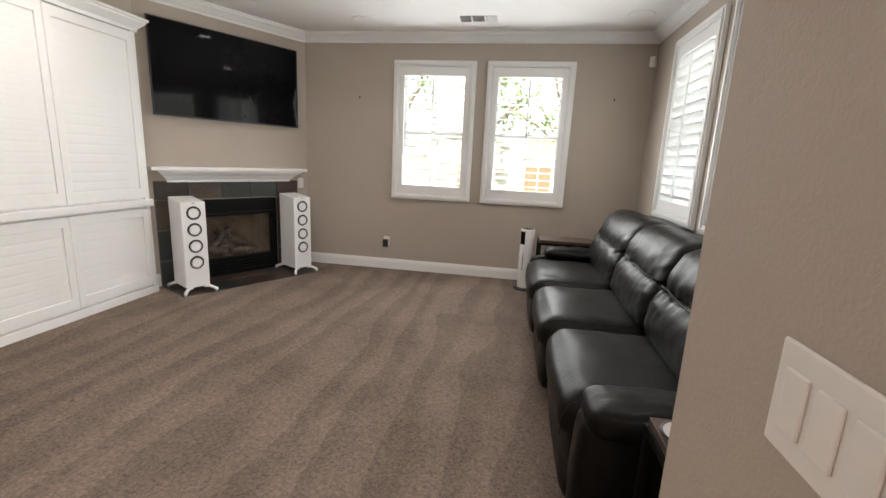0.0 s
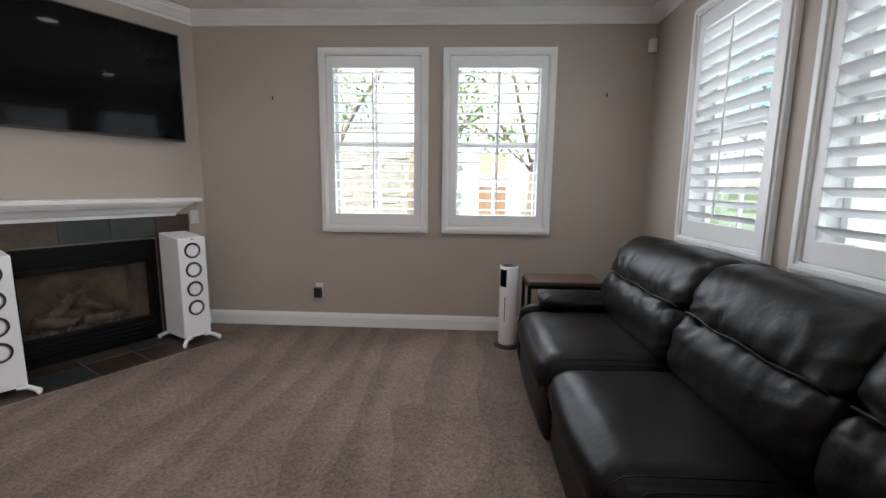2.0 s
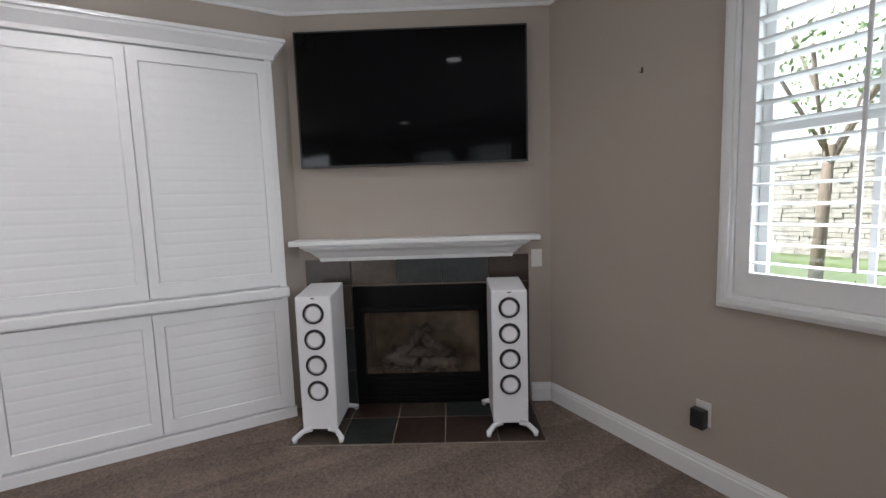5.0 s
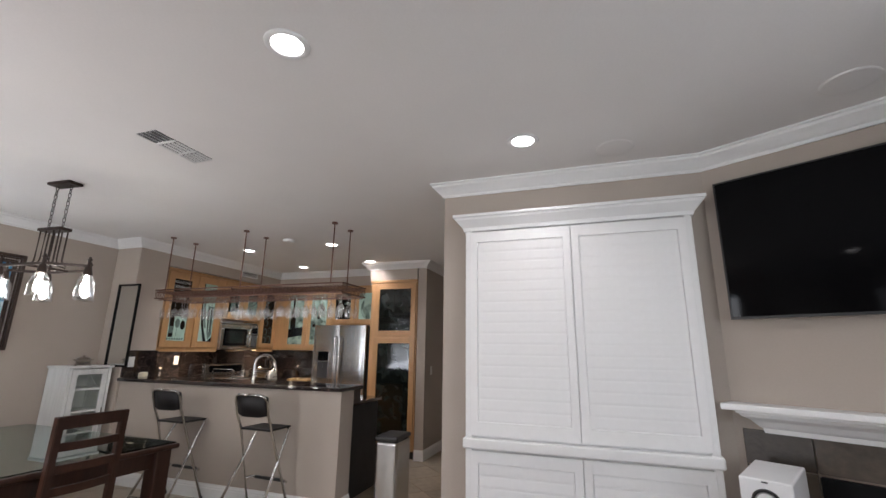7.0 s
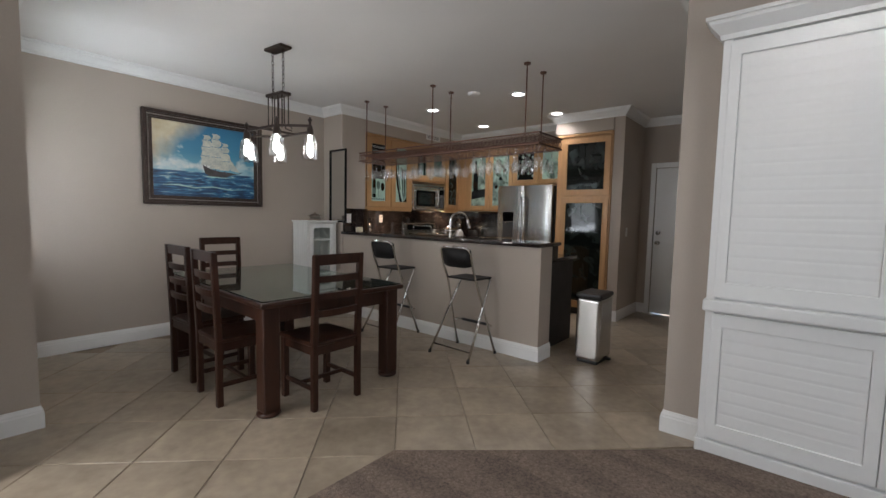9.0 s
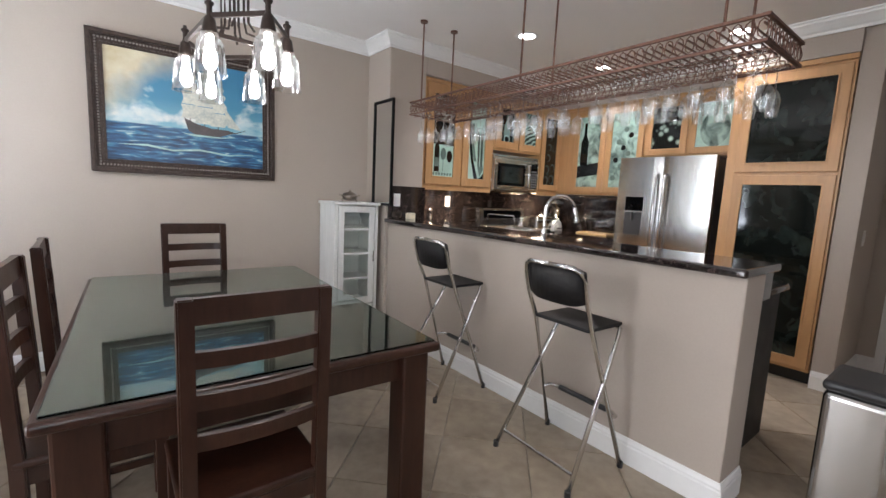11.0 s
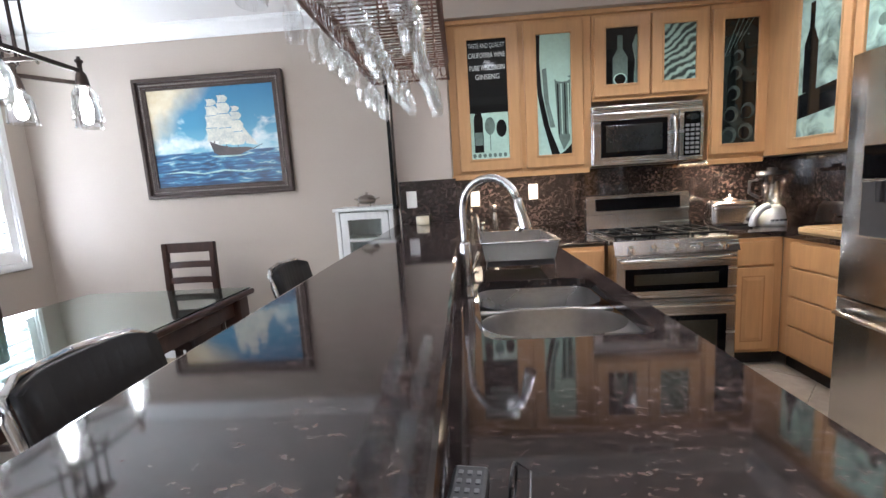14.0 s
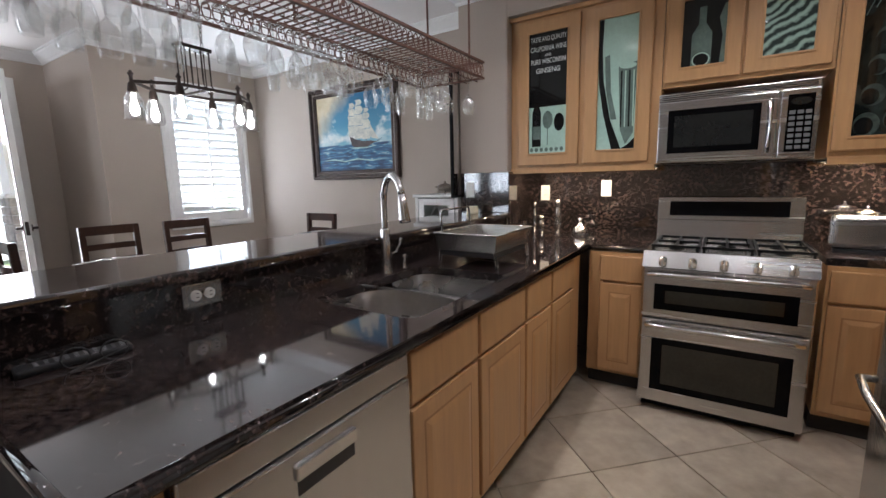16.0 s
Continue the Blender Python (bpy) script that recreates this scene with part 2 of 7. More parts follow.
def box(bm, x0, x1, y0, y1, z0, z1, m=None):
    g = bmesh.ops.create_cube(bm, size=1.0)["verts"]
    t = Matrix.Translation(((x0 + x1) / 2, (y0 + y1) / 2, (z0 + z1) / 2)) @ Matrix.Diagonal((abs(x1 - x0), abs(y1 - y0), abs(z1 - z0), 1))
    bmesh.ops.transform(bm, matrix=(m @ t) if m else t, verts=g)
    return g


def rbox(x0, x1, y0, y1, z0, z1, r=0.004, seg=2, m=None):
    """A bmesh holding one box with rounded edges."""
    bm = bmesh.new()
    box(bm, x0, x1, y0, y1, z0, z1)
    r = min(r, 0.49 * min(abs(x1 - x0), abs(y1 - y0), abs(z1 - z0)))
    bmesh.ops.bevel(bm, geom=bm.edges[:], offset=r, segments=seg, profile=0.5, affect="EDGES")
    if m:
        bmesh.ops.transform(bm, matrix=m, verts=bm.verts[:])
    return bm


def cyl(bm, p0, p1, r0, r1=None, n=12, caps=True):
    p0, p1 = Vector(p0), Vector(p1)
    r1 = r0 if r1 is None else r1
    t = (p1 - p0).to_track_quat("Z", "Y").to_matrix().to_4x4()
    t.translation = (p0 + p1) / 2
    g = bmesh.ops.create_cone(bm, cap_ends=caps, segments=n, radius1=r0, radius2=r1, depth=(p1 - p0).length)
    bmesh.ops.transform(bm, matrix=t, verts=g["verts"])


def tube(bm, pts, r, n=8):
    """A round bar along a line of points, with joints filled."""
    pts = [Vector(p) for p in pts]
    rings = []
    for i, p in enumerate(pts):
        d = (pts[min(i + 1, len(pts) - 1)] - pts[max(i - 1, 0)]).normalized()
        q = d.to_track_quat("Z", "Y").to_matrix()
        rings.append([bm.verts.new(p + q @ Vector((r * math.cos(2 * math.pi * k / n), r * math.sin(2 * math.pi * k / n), 0))) for k in range(n)])
    for a, b in zip(rings, rings[1:]):
        off = min(range(n), key=lambda o: (a[0].co - b[o].co).length)
        for k in range(n):
            bm.faces.new((a[k], a[(k + 1) % n], b[(k + 1 + off) % n], b[(k + off) % n]))
    bm.faces.new(rings[0][::-1])
    bm.faces.new(rings[-1])


def lathe(bm, prof, n=16, at=(0, 0, 0)):
    """A turned shape from (radius, height) pairs."""
    rings = []
    for r, z in prof:
        rings.append([bm.verts.new((at[0] + max(r, 0.0004) * math.cos(2 * math.pi * k / n), at[1] + max(r, 0.0004) * math.sin(2 * math.pi * k / n), at[2] + z)) for k in range(n)])
    for a, b in zip(rings, rings[1:]):
        for k in range(n):
            bm.faces.new((a[k], a[(k + 1) % n], b[(k + 1) % n], b[k]))
    return rings


def prism(bm, pts, depth, m=None):
    """A flat outline in x, z pushed back along y from 0 to depth."""
    a = [bm.verts.new((x, 0, z)) for x, z in pts]
    b = [bm.verts.new((x, depth, z)) for x, z in pts]
    bm.faces.new(a)
    bm.faces.new(b[::-1])
    for i in range(len(pts)):
        j = (i + 1) % len(pts)
        bm.faces.new((a[j], a[i], b[i], b[j]))
    if m:
        bmesh.ops.transform(bm, matrix=m, verts=a + b)


def mesh_of(name, bm, material, smooth=False):
    bmesh.ops.recalc_face_normals(bm, faces=bm.faces[:])
    me = bpy.data.meshes.new(name)
    bm.to_mesh(me)
    bm.free()
    me.materials.append(material)
    if smooth:
        for p in me.polygons:
            p.use_smooth = True
    return me


def part(name, bm, material, parent, label="", smooth=False, at=None):
    ob = new(name, bm if isinstance(bm, bpy.types.Mesh) else mesh_of(name, bm, material, smooth))
    ob.parent = parent
    if at is not None:
        ob.matrix_basis = at
    if label:
        tagged(ob, label)
    return ob


def thing(name, label, category, m=None, group=""):
    ob = new(name)
    ob.empty_display_size = 0.1
    ob.matrix_basis = m if m else Matrix()
    return tagged(ob, label, category, group)


def solid(name, bm, material, label, category, m=None, group="", kind="", smooth=False):
    ob = new(name, mesh_of(name, bm, material, smooth))
    if m:
        ob.matrix_basis = m
    return tagged(ob, label, category, group, kind)


def one_box(*a):
    bm = bmesh.new()
    box(bm, *a)
    return bm


def soft(bm, r=0.004, seg=2):
    bmesh.ops.bevel(bm, geom=bm.edges[:], offset=r, segments=seg, profile=0.5, affect="EDGES")
    return bm


# ---- structure ----


def wall(name, axis, face, back, a0, a1, holes=(), z0=0.0, z1=2.70, label="beige painted plaster wall", m=None):
    """A wall along x or y, from its room face to its back, with holes (a0, a1, z0, z1) right through it."""
    us = sorted({a0, a1, *[h[0] for h in holes], *[h[1] for h in holes]})
    zs = sorted({z0, z1, *[h[2] for h in holes], *[h[3] for h in holes]})
    us, zs = [u for u in us if a0 <= u <= a1], [z for z in zs if z0 <= z <= z1]
    full = lambda i, j: 0 <= i < len(us) - 1 and 0 <= j < len(zs) - 1 and not any(h[0] < (us[i] + us[i + 1]) / 2 < h[1] and h[2] < (zs[j] + zs[j + 1]) / 2 < h[3] for h in holes)
    bm = bmesh.new()
    seen = {}

    def v(u, d, z):
        k = (u, d, z)
        if k not in seen:
            seen[k] = bm.verts.new((u, d, z) if axis == "x" else (d, u, z))
        return seen[k]
    for i in range(len(us) - 1):
        for j in range(len(zs) - 1):
            if not full(i, j):
                continue
            u0, u1, w0, w1 = us[i], us[i + 1], zs[j], zs[j + 1]
            for d in (face, back):
                bm.faces.new((v(u0, d, w0), v(u1, d, w0), v(u1, d, w1), v(u0, d, w1)))
            for di, dj, p, q in ((-1, 0, (u0, w0), (u0, w1)), (1, 0, (u1, w0), (u1, w1)), (0, -1, (u0, w0), (u1, w0)), (0, 1, (u0, w1), (u1, w1))):
                if not full(i + di, j + dj):
                    bm.faces.new((v(p[0], face, p[1]), v(q[0], face, q[1]), v(q[0], back, q[1]), v(p[0], back, p[1])))
    return solid(name, bm, WALL, label, "wall", m, kind="structure")


WZ0, WZ1 = 0.96, 2.34
EAST = (4.86, 3.785, 2.71)   # north edges of the east windows
wall("wall_north", "x", 5.5, 5.65, -1.75, 2.32, [(-0.52, 0.25, WZ0, WZ1), (0.53, 1.305, WZ0, WZ1)])
wall("wall_east", "y", 2.17, 2.32, 1.26, 5.5, [(y - 0.855, y - 0.08, WZ0 + 0.04, WZ1 + 0.04) for y in EAST])
wall("wall_living_south", "x", 1.26, 1.12, 1.29, 2.32)
wall("wall_entry", "y", 1.14, 1.29, -0.56, 1.26, [(-0.235, 0.705, 0.0, 2.36)])
wall("wall_alcove", "x", -0.56, -0.70, 0.0, 1.29)
wall("wall_dining_east", "y", 0.0, 0.14, -2.2, -0.70, [(-1.95, -1.15, WZ0, WZ1)])
wall("wall_south", "x", -2.2, -2.35, -6.15, 0.14)
wall("wall_kitchen_west", "y", -6.0, -6.15, -2.2, 0.95)
wall("wall_pantry", "x", 1.08, 0.95, -6.25, -5.25)
wall("wall_hall_west", "y", -6.1, -6.25, 1.08, 2.26, [(1.26, 2.10, 0.0, 2.03)])
wall("wall_hall_north", "x", 2.26, 2.40, -6.25, -2.65)
wall("wall_west", "y", -2.525, -2.65, 2.26, 4.06)
DIAG = pose(-1.68, 5.5, 0, 0, 0, 240)
wall("wall_fireplace", "x", 0.0, -0.12, 0.0, 1.69, [(0.43, 1.34, 0.0, 0.84)], m=DIAG)
solid("column", rbox(-3.5, -3.10, -2.2, -1.8, 0, 2.70, 0.012, 3), WALL, "beige painted corner column beside the bar", "wall", kind="structure")
solid("wall_soffit_south", one_box(-6.0, -3.5, -2.2, -1.80, 2.447, 2.70), WALL, "beige soffit above the kitchen cabinets", "wall", kind="structure")
solid("wall_soffit_west", one_box(-6.0, -5.62, -1.80, 0.17, 2.447, 2.70), WALL, "beige soffit above the kitchen cabinets", "wall", kind="structure")
solid("wall_soffit_pantry", one_box(-6.0, -5.22, 0.17, 0.95, 2.447, 2.70), WALL, "beige soffit box above the pantry cabinet", "wall", kind="structure")
solid("wall_bar", rbox(-3.36, -3.13, -1.8, 1.075, 0, 1.045, 0.006), WALL, "beige half wall under the bar counter", "wall", kind="structure")
solid("ceiling", one_box(-6.4, 2.5, -2.5, 5.8, 2.70, 2.82), CEIL, "smooth white painted ceiling", "ceiling", kind="structure")
solid("floor", one_box(-6.4, 2.5, -2.5, 5.8, -0.12, -0.012), GROUT, "grey-brown grout bed under the floor tiles", "floor", kind="structure")
bm = bmesh.new()
cv = [(-2.52, 2.61), (-1.23, 1.19), (1.14, 1.19), (1.14, 1.26), (2.17, 1.26), (2.17, 5.5), (-1.68, 5.5), (-2.52, 4.05)]
prism(bm, cv, 0.02, Matrix(((1, 0, 0, 0), (0, 0, 1, 0), (0, 1, 0, -0.012), (0, 0, 0, 1))))
solid("floor_carpet", bm, CARPET, "brown cut-pile carpet with vacuum strokes", "carpet", kind="structure")


def sweep(name, pts, prof, material, label, closed=False):
    """A moulding: a profile (out from the wall, up) drawn along wall lines with the room on the right, mitred."""
    bm = bmesh.new()
    n, rings = len(pts), []
    for i, p in enumerate(pts):
        p = Vector(p)
        d0 = (p - Vector(pts[i - 1])).normalized() if (closed or i) else None
        d1 = (Vector(pts[(i + 1) % n]) - p).normalized() if (closed or i < n - 1) else None
        d0, d1 = d0 or d1, d1 or d0
        n0, n1 = Vector((d0.y, -d0.x)), Vector((d1.y, -d1.x))
        mit = (n0 + n1).normalized()
        mit = mit / max(0.3, mit.dot(n0))
        rings.append([bm.verts.new((p.x + mit.x * o, p.y + mit.y * o, z)) for o, z in prof])
    k = len(prof)
    for i in range(n if closed else n - 1):
        a, b = rings[i], rings[(i + 1) % n]
        for j in range(k):
            bm.faces.new((a[j], a[(j + 1) % k], b[(j + 1) % k], b[j]))
    if not closed:
        bm.faces.new(rings[0])
        bm.faces.new(rings[-1][::-1])
    return solid(name, bm, material, label, "trim", kind="structure")


CROWN = [(0, 2.700), (0, 2.600), (0.012, 2.600), (0.016, 2.618), (0.03, 2.627), (0.055, 2.653), (0.078, 2.671), (0.082, 2.686), (0.095, 2.689), (0.095, 2.700)]
sweep("trim_crown", [(-2.525, 2.26), (-2.525, 4.04), (-1.68, 5.5), (2.17, 5.5), (2.17, 1.26), (1.14, 1.26), (1.14, -0.56), (0, -0.56), (0, -2.2), (-3.10, -2.2), (-3.10, -1.8), (-5.62, -1.8), (-5.62, 0.17), (-5.22, 0.17), (-5.22, 1.08), (-6.1, 1.08), (-6.1, 2.26)], CROWN, WHITE, "white painted crown moulding", True)
BASE = [(0, 0), (0.016, 0), (0.016, 0.095), (0.012, 0.102), (0.012, 0.112), (0.006, 0.125), (0.004, 0.135), (0, 0.135)]
dw = lambda s: (-1.68 - 0.5 * s, 5.5 - 0.866 * s)
for pts in ([(-5.235, 0.955), (-5.235, 1.08), (-6.1, 1.08), (-6.1, 1.20)], [(-6.1, 2.16), (-6.1, 2.26), (-2.525, 2.26), (-2.525, 2.46)], [dw(1.69), dw(1.655)],
            [dw(0.14), (-1.68, 5.5), (2.17, 5.5), (2.17, 1.26), (1.14, 1.26), (1.14, 0.785)],
            [(1.14, -0.315), (1.14, -0.56), (0, -0.56), (0, -2.2), (-3.10, -2.2), (-3.10, -1.8), (-3.13, -1.8), (-3.13, 1.075), (-3.36, 1.075)]):
    sweep("baseboard", pts, BASE, WHITE, "white painted baseboard")

# ---- windows and doors ----


def slat_mesh(name, length, width, thick, material):
    bm = bmesh.new()
    w, t = width / 2, thick / 2
    sec = [(-w, 0), (-w * 0.6, t), (w * 0.6, t), (w, 0), (w * 0.6, -t), (-w * 0.6, -t)]
    a = [bm.verts.new((-length / 2, y, z)) for y, z in sec]
    b = [bm.verts.new((length / 2, y, z)) for y, z in sec]
    bm.faces.new(a)
    bm.faces.new(b[::-1])
    for i in range(6):
        bm.faces.new((a[i], b[i], b[(i + 1) % 6], a[(i + 1) % 6]))
    return mesh_of(name, bm, material)


def ring_frame(x0, x1, z0, z1, w, y0, y1, wb=None, wt=None):
    """A rectangular frame with mitred corners, of width w (wb below, wt above)."""
    wb, wt = w if wb is None else wb, w if wt is None else wt
    bm = bmesh.new()
    outer = ((x0, z0), (x1, z0), (x1, z1), (x0, z1))
    inner = ((x0 + w, z0 + wb), (x1 - w, z0 + wb), (x1 - w, z1 - wt), (x0 + w, z1 - wt))
    of, inf, ob, inb = ([bm.verts.new((x, y, z)) for x, z in pts] for pts, y in ((outer, y0), (inner, y0), (outer, y1), (inner, y1)))
    for i in range(4):
        k = (i + 1) % 4
        for f in ((of[i], of[k], inf[k], inf[i]), (ob[k], ob[i], inb[i], inb[k]), (of[k], of[i], ob[i], ob[k]), (inf[i], inf[k], inb[k], inb[i])):
            bm.faces.new(f)
    return bm


SLAT = slat_mesh("slat", 0.672, 0.078, 0.009, SHUT)


def window(name, m, tilt, label):
    """A shuttered window 0.93 wide; the room lies towards -y."""
    w = thing(name, label, "window", m)
    tagged(w, kind="structure")
    H0, H1 = 0.883, 2.42
    part("window_frame", soft(ring_frame(0, 0.93, H0, H1, 0.062, -0.034, 0), 0.006), WHITE, w)
    part("frame_lip", soft(ring_frame(0.018, 0.912, H0 + 0.018, H1 - 0.018, 0.03, -0.044, -0.034), 0.004), WHITE, w)
    part("shutter_frame", soft(ring_frame(0.064, 0.866, H0 + 0.064, H1 - 0.064, 0.06, -0.022, 0.012, 0.10, 0.095), 0.003), SHUT, w)
    part("window_jamb", ring_frame(0.078, 0.852, 0.962, 2.338, 0.02, 0.013, 0.145), WHITE, w)
    sash = part("sash", ring_frame(0.10, 0.83, 0.985, 2.316, 0.035, 0.09, 0.125), WHITE, w)
    bm = bmesh.new()
    box(bm, 0.135, 0.795, 0.085, 0.128, 1.625, 1.672)
    box(bm, 0.455, 0.475, 0.098, 0.118, 1.02, 1.625)
    box(bm, 0.455, 0.475, 0.098, 0.118, 1.672, 2.28)
    part("meeting_rail", bm, WHITE, w)
    pane = part("pane", one_box(0.135, 0.795, 0.107, 0.110, 1.02, 2.281), PANE, w)
    pane.visible_shadow = False
    n = 15
    for i in range(n):
        part("slat", SLAT, None, w, at=pose(0.465, -0.004, 1.050 + 1.21 * (i + 0.5) / n, tilt, 0, 0))
    c, s = math.cos(radians(tilt)), math.sin(radians(tilt))
    part("tilt_rod", rbox(0.458, 0.472, -0.004 - 0.040 * c - 0.011, -0.004 - 0.040 * c, 1.09, 2.22, 0.003), SHUT, w)
    return w


window("window_1", pose(-0.60, 5.5, 0), -4, "white window with open plantation shutter slats")
window("window_2", pose(0.45, 5.5, 0), -4, "white window with open plantation shutter slats")
window("window_3", pose(2.17, EAST[0], 0.04, 0, 0, -90), -31, "white window with tilted plantation shutter slats")
window("window_4", pose(2.17, EAST[1], 0.04, 0, 0, -90), -31, "white window with tilted plantation shutter slats")
window("window_5", pose(2.17, EAST[2], 0.04, 0, 0, -90), -31, "white window with tilted plantation shutter slats")
window("window_6", pose(0.0, -1.085, 0, 0, 0, -90), -50, "white window with half-closed plantation shutter slats")

d = thing("door_1", "open reddish-brown wooden front door with white edges", "door", pose(1.14, -0.235, 0))
tagged(d, kind="structure")
bm = bmesh.new()
box(bm, -0.018, 0, -0.075, -0.002, 0, 2.43)
box(bm, -0.018, 0, 0.942, 1.015, 0, 2.43)
box(bm, -0.018, 0, -0.002, 0.942, 2.362, 2.43)
part("door_frame", soft(bm, 0.004), WHITE, d)
bm = bmesh.new()
box(bm, 0.0, 0.15, 0.0, 0.018, 0, 2.36)
box(bm, 0.0, 0.15, 0.922, 0.94, 0, 2.36)
box(bm, 0.0, 0.15, 0.018, 0.922, 2.342, 2.36)
part("door_jamb", bm, WHITE, d)
part("threshold", rbox(0.0, 0.15, 0.018, 0.922, -0.012, 0.018, 0.004), BRONZE, d)
# the leaf stands open into the room
LEAFM = pose(-0.004, 0.02, 0, 0, 0, 168)
leaf = part("door_leaf", rbox(0.0, 0.90, -0.0215, 0.0215, 0.012, 2.335, 0.003), WHITE, d, "white painted door edge", at=LEAFM)
MAHOG = shader("reddish_brown_door_wood", (0.10, 0.032, 0.022), 0.32, vary=0.35, scale=3, fine=14, bump=0.05, stretch=(6, 6, 0.8))
for z0, z1 in ((0.014, 0.24), (0.96, 1.10), (2.14, 2.333)):
    part("face_rail", rbox(0.10, 0.798, -0.028, -0.0217, z0, z1, 0.002), MAHOG, leaf)
for x0 in (0.002, 0.80):
    part("face_stile", rbox(x0, x0 + 0.098, -0.028, -0.0217, 0.014, 2.333, 0.002), MAHOG, leaf)
for z0, z1 in ((0.24, 0.96), (1.10, 2.14)):
    part("face_panel", rbox(0.10, 0.798, -0.0245, -0.0217, z0, z1, 0.001), MAHOG, leaf)
bm = bmesh.new()
for sy in (-1, 1):
    cyl(bm, (0.84, sy * 0.0285, 1.0), (0.84, sy * 0.036, 1.0), 0.03, n=16)
    cyl(bm, (0.84, sy * 0.036, 1.0), (0.84, sy * 0.07, 1.0), 0.011)
    cyl(bm, (0.845, sy * 0.066, 1.0), (0.73, sy * 0.066, 1.0), 0.009)
part("door_handle", bm, BRONZE, leaf, "dark bronze lever handles")
part("latch_plate", one_box(0.9, 0.9015, -0.013, 0.013, 0.94, 1.06), BRONZE, leaf)

d = thing("door_2", "closed white painted door at the end of the hall", "door", pose(-6.1, 1.26, 0, 0, 0, 90))
tagged(d, kind="structure")
bm = bmesh.new()
box(bm, -0.065, -0.002, -0.016, 0, 0, 2.10)
box(bm, 0.842, 0.905, -0.016, 0, 0, 2.10)
box(bm, -0.002, 0.842, -0.016, 0, 2.032, 2.10)
part("door_frame", soft(bm, 0.004), WHITE, d)
leaf = part("door_leaf", rbox(0.003, 0.837, 0.02, 0.06, 0.012, 2.027, 0.003), WHITE, d)
for z in (1.0, 1.14):
    bm = bmesh.new()
    cyl(bm, (0.06, 0.02, z), (0.06, 0.012, z), 0.03, n=16)
    if z < 1.1:
        cyl(bm, (0.06, 0.012, z), (0.06, -0.02, z), 0.012)
        bmesh.ops.create_uvsphere(bm, u_segments=14, v_segments=8, radius=0.028, matrix=Matrix.Translation((0.06, -0.035, z)))
    part("door_knob" if z < 1.1 else "deadbolt", bm, CHROME, d, "satin chrome", smooth=True)

# ---- ceiling fittings ----


def downlight(x, y, watts, group):
    t = thing("ceiling_light", "lit round recessed ceiling light with a white trim ring", "ceiling light", pose(x, y, 2.70), group)
    bm = bmesh.new()
    lathe(bm, [(0.068, -0.004), (0.074, -0.008), (0.092, -0.006), (0.097, -0.0005), (0.068, -0.0005), (0.068, -0.004)], 24)
    part("trim_ring", bm, WHITE, t, smooth=True)
    bm = bmesh.new()
    bmesh.ops.create_circle(bm, cap_ends=True, segments=24, radius=0.068, matrix=Matrix.Translation((0, 0, -0.003)))
    part("lens", bm, LED, t, "glowing warm white lens")
    area_lamp("downlight", pose(x, y, 2.685), 0.13, 0.13, watts, WARM, "DISK", 130)


for x, y in ((-0.78, 4.30), (1.355, 4.33), (-0.778, 2.125), (-1.94, 2.96), (1.355, 2.185)):
    downlight(x, y, 1.3, "living room downlights")
for x, y, watts in ((-3.95, -0.98, 2.6), (-3.95, 0.30, 2.6), (-5.15, -1.0, 2.6), (-5.03, 0.26, 1.4)):
    downlight(x, y, watts, "kitchen downlights")


VENTBACK = shader("grey_duct_metal", (0.22, 0.22, 0.22), 0.6, vary=0.1)


def ceiling_vent(x, y, w, d, rz):
    t = thing("ceiling_vent", "white metal ceiling air vent with three louvred bays", "vent", pose(x, y, 2.70, 0, 0, rz))
    part("frame", soft(ring_frame(-w / 2, w / 2, -d / 2, d / 2, 0.022, -0.008, -0.0005), 0.002), WHITE, t, at=pose(0, 0, 0, 90, 0, 0) @ Matrix.Scale(-1, 4, (0, 1, 0)))
    part("backing", one_box(-w / 2 + 0.02, w / 2 - 0.02, -d / 2 + 0.02, d / 2 - 0.02, -0.002, -0.0005), VENTBACK, t)
    for i in (-1, 1):
        part("divider", one_box(i * w / 6 - 0.008, i * w / 6 + 0.008, -d / 2 + 0.02, d / 2 - 0.02, -0.009, -0.001), WHITE, t)
    for b in (-1, 0, 1):
        for k in range(5):
            x0 = b * w / 3
            part("slat", one_box(-w / 6 + 0.016, w / 6 - 0.016, -0.0075, 0.0075, -0.001, 0.001), WHITE, t, at=pose(x0, -d / 2 + 0.03 + k * (d - 0.06) / 4, -0.007, (38, 20, -38)[b + 1], 0, 0))


ceiling_vent(0.37, 5.01, 0.39, 0.2, 0)
ceiling_vent(-1.363, 0.80, 0.46, 0.2, 0)
for x, y in ((-0.80, 5.02), (-1.80, 4.52), (1.83, 4.92), (-2.20, 3.50)):
    bm = bmesh.new()
    lathe(bm, [(0.0, -0.006), (0.10, -0.006), (0.112, -0.005), (0.116, -0.0005)], 28)
    solid("ceiling_speaker", bm, CEIL, "flush round white ceiling loudspeaker grille", "speaker", pose(x, y, 2.70), "ceiling speakers", smooth=True)
bm = bmesh.new()
lathe(bm, [(0.0, -0.03), (0.05, -0.03), (0.065, -0.022), (0.07, -0.0005)], 24)
solid("smoke_detector", bm, WHITE, "small round white smoke detector", "smoke detector", pose(-3.62, -0.08, 2.70), smooth=True)

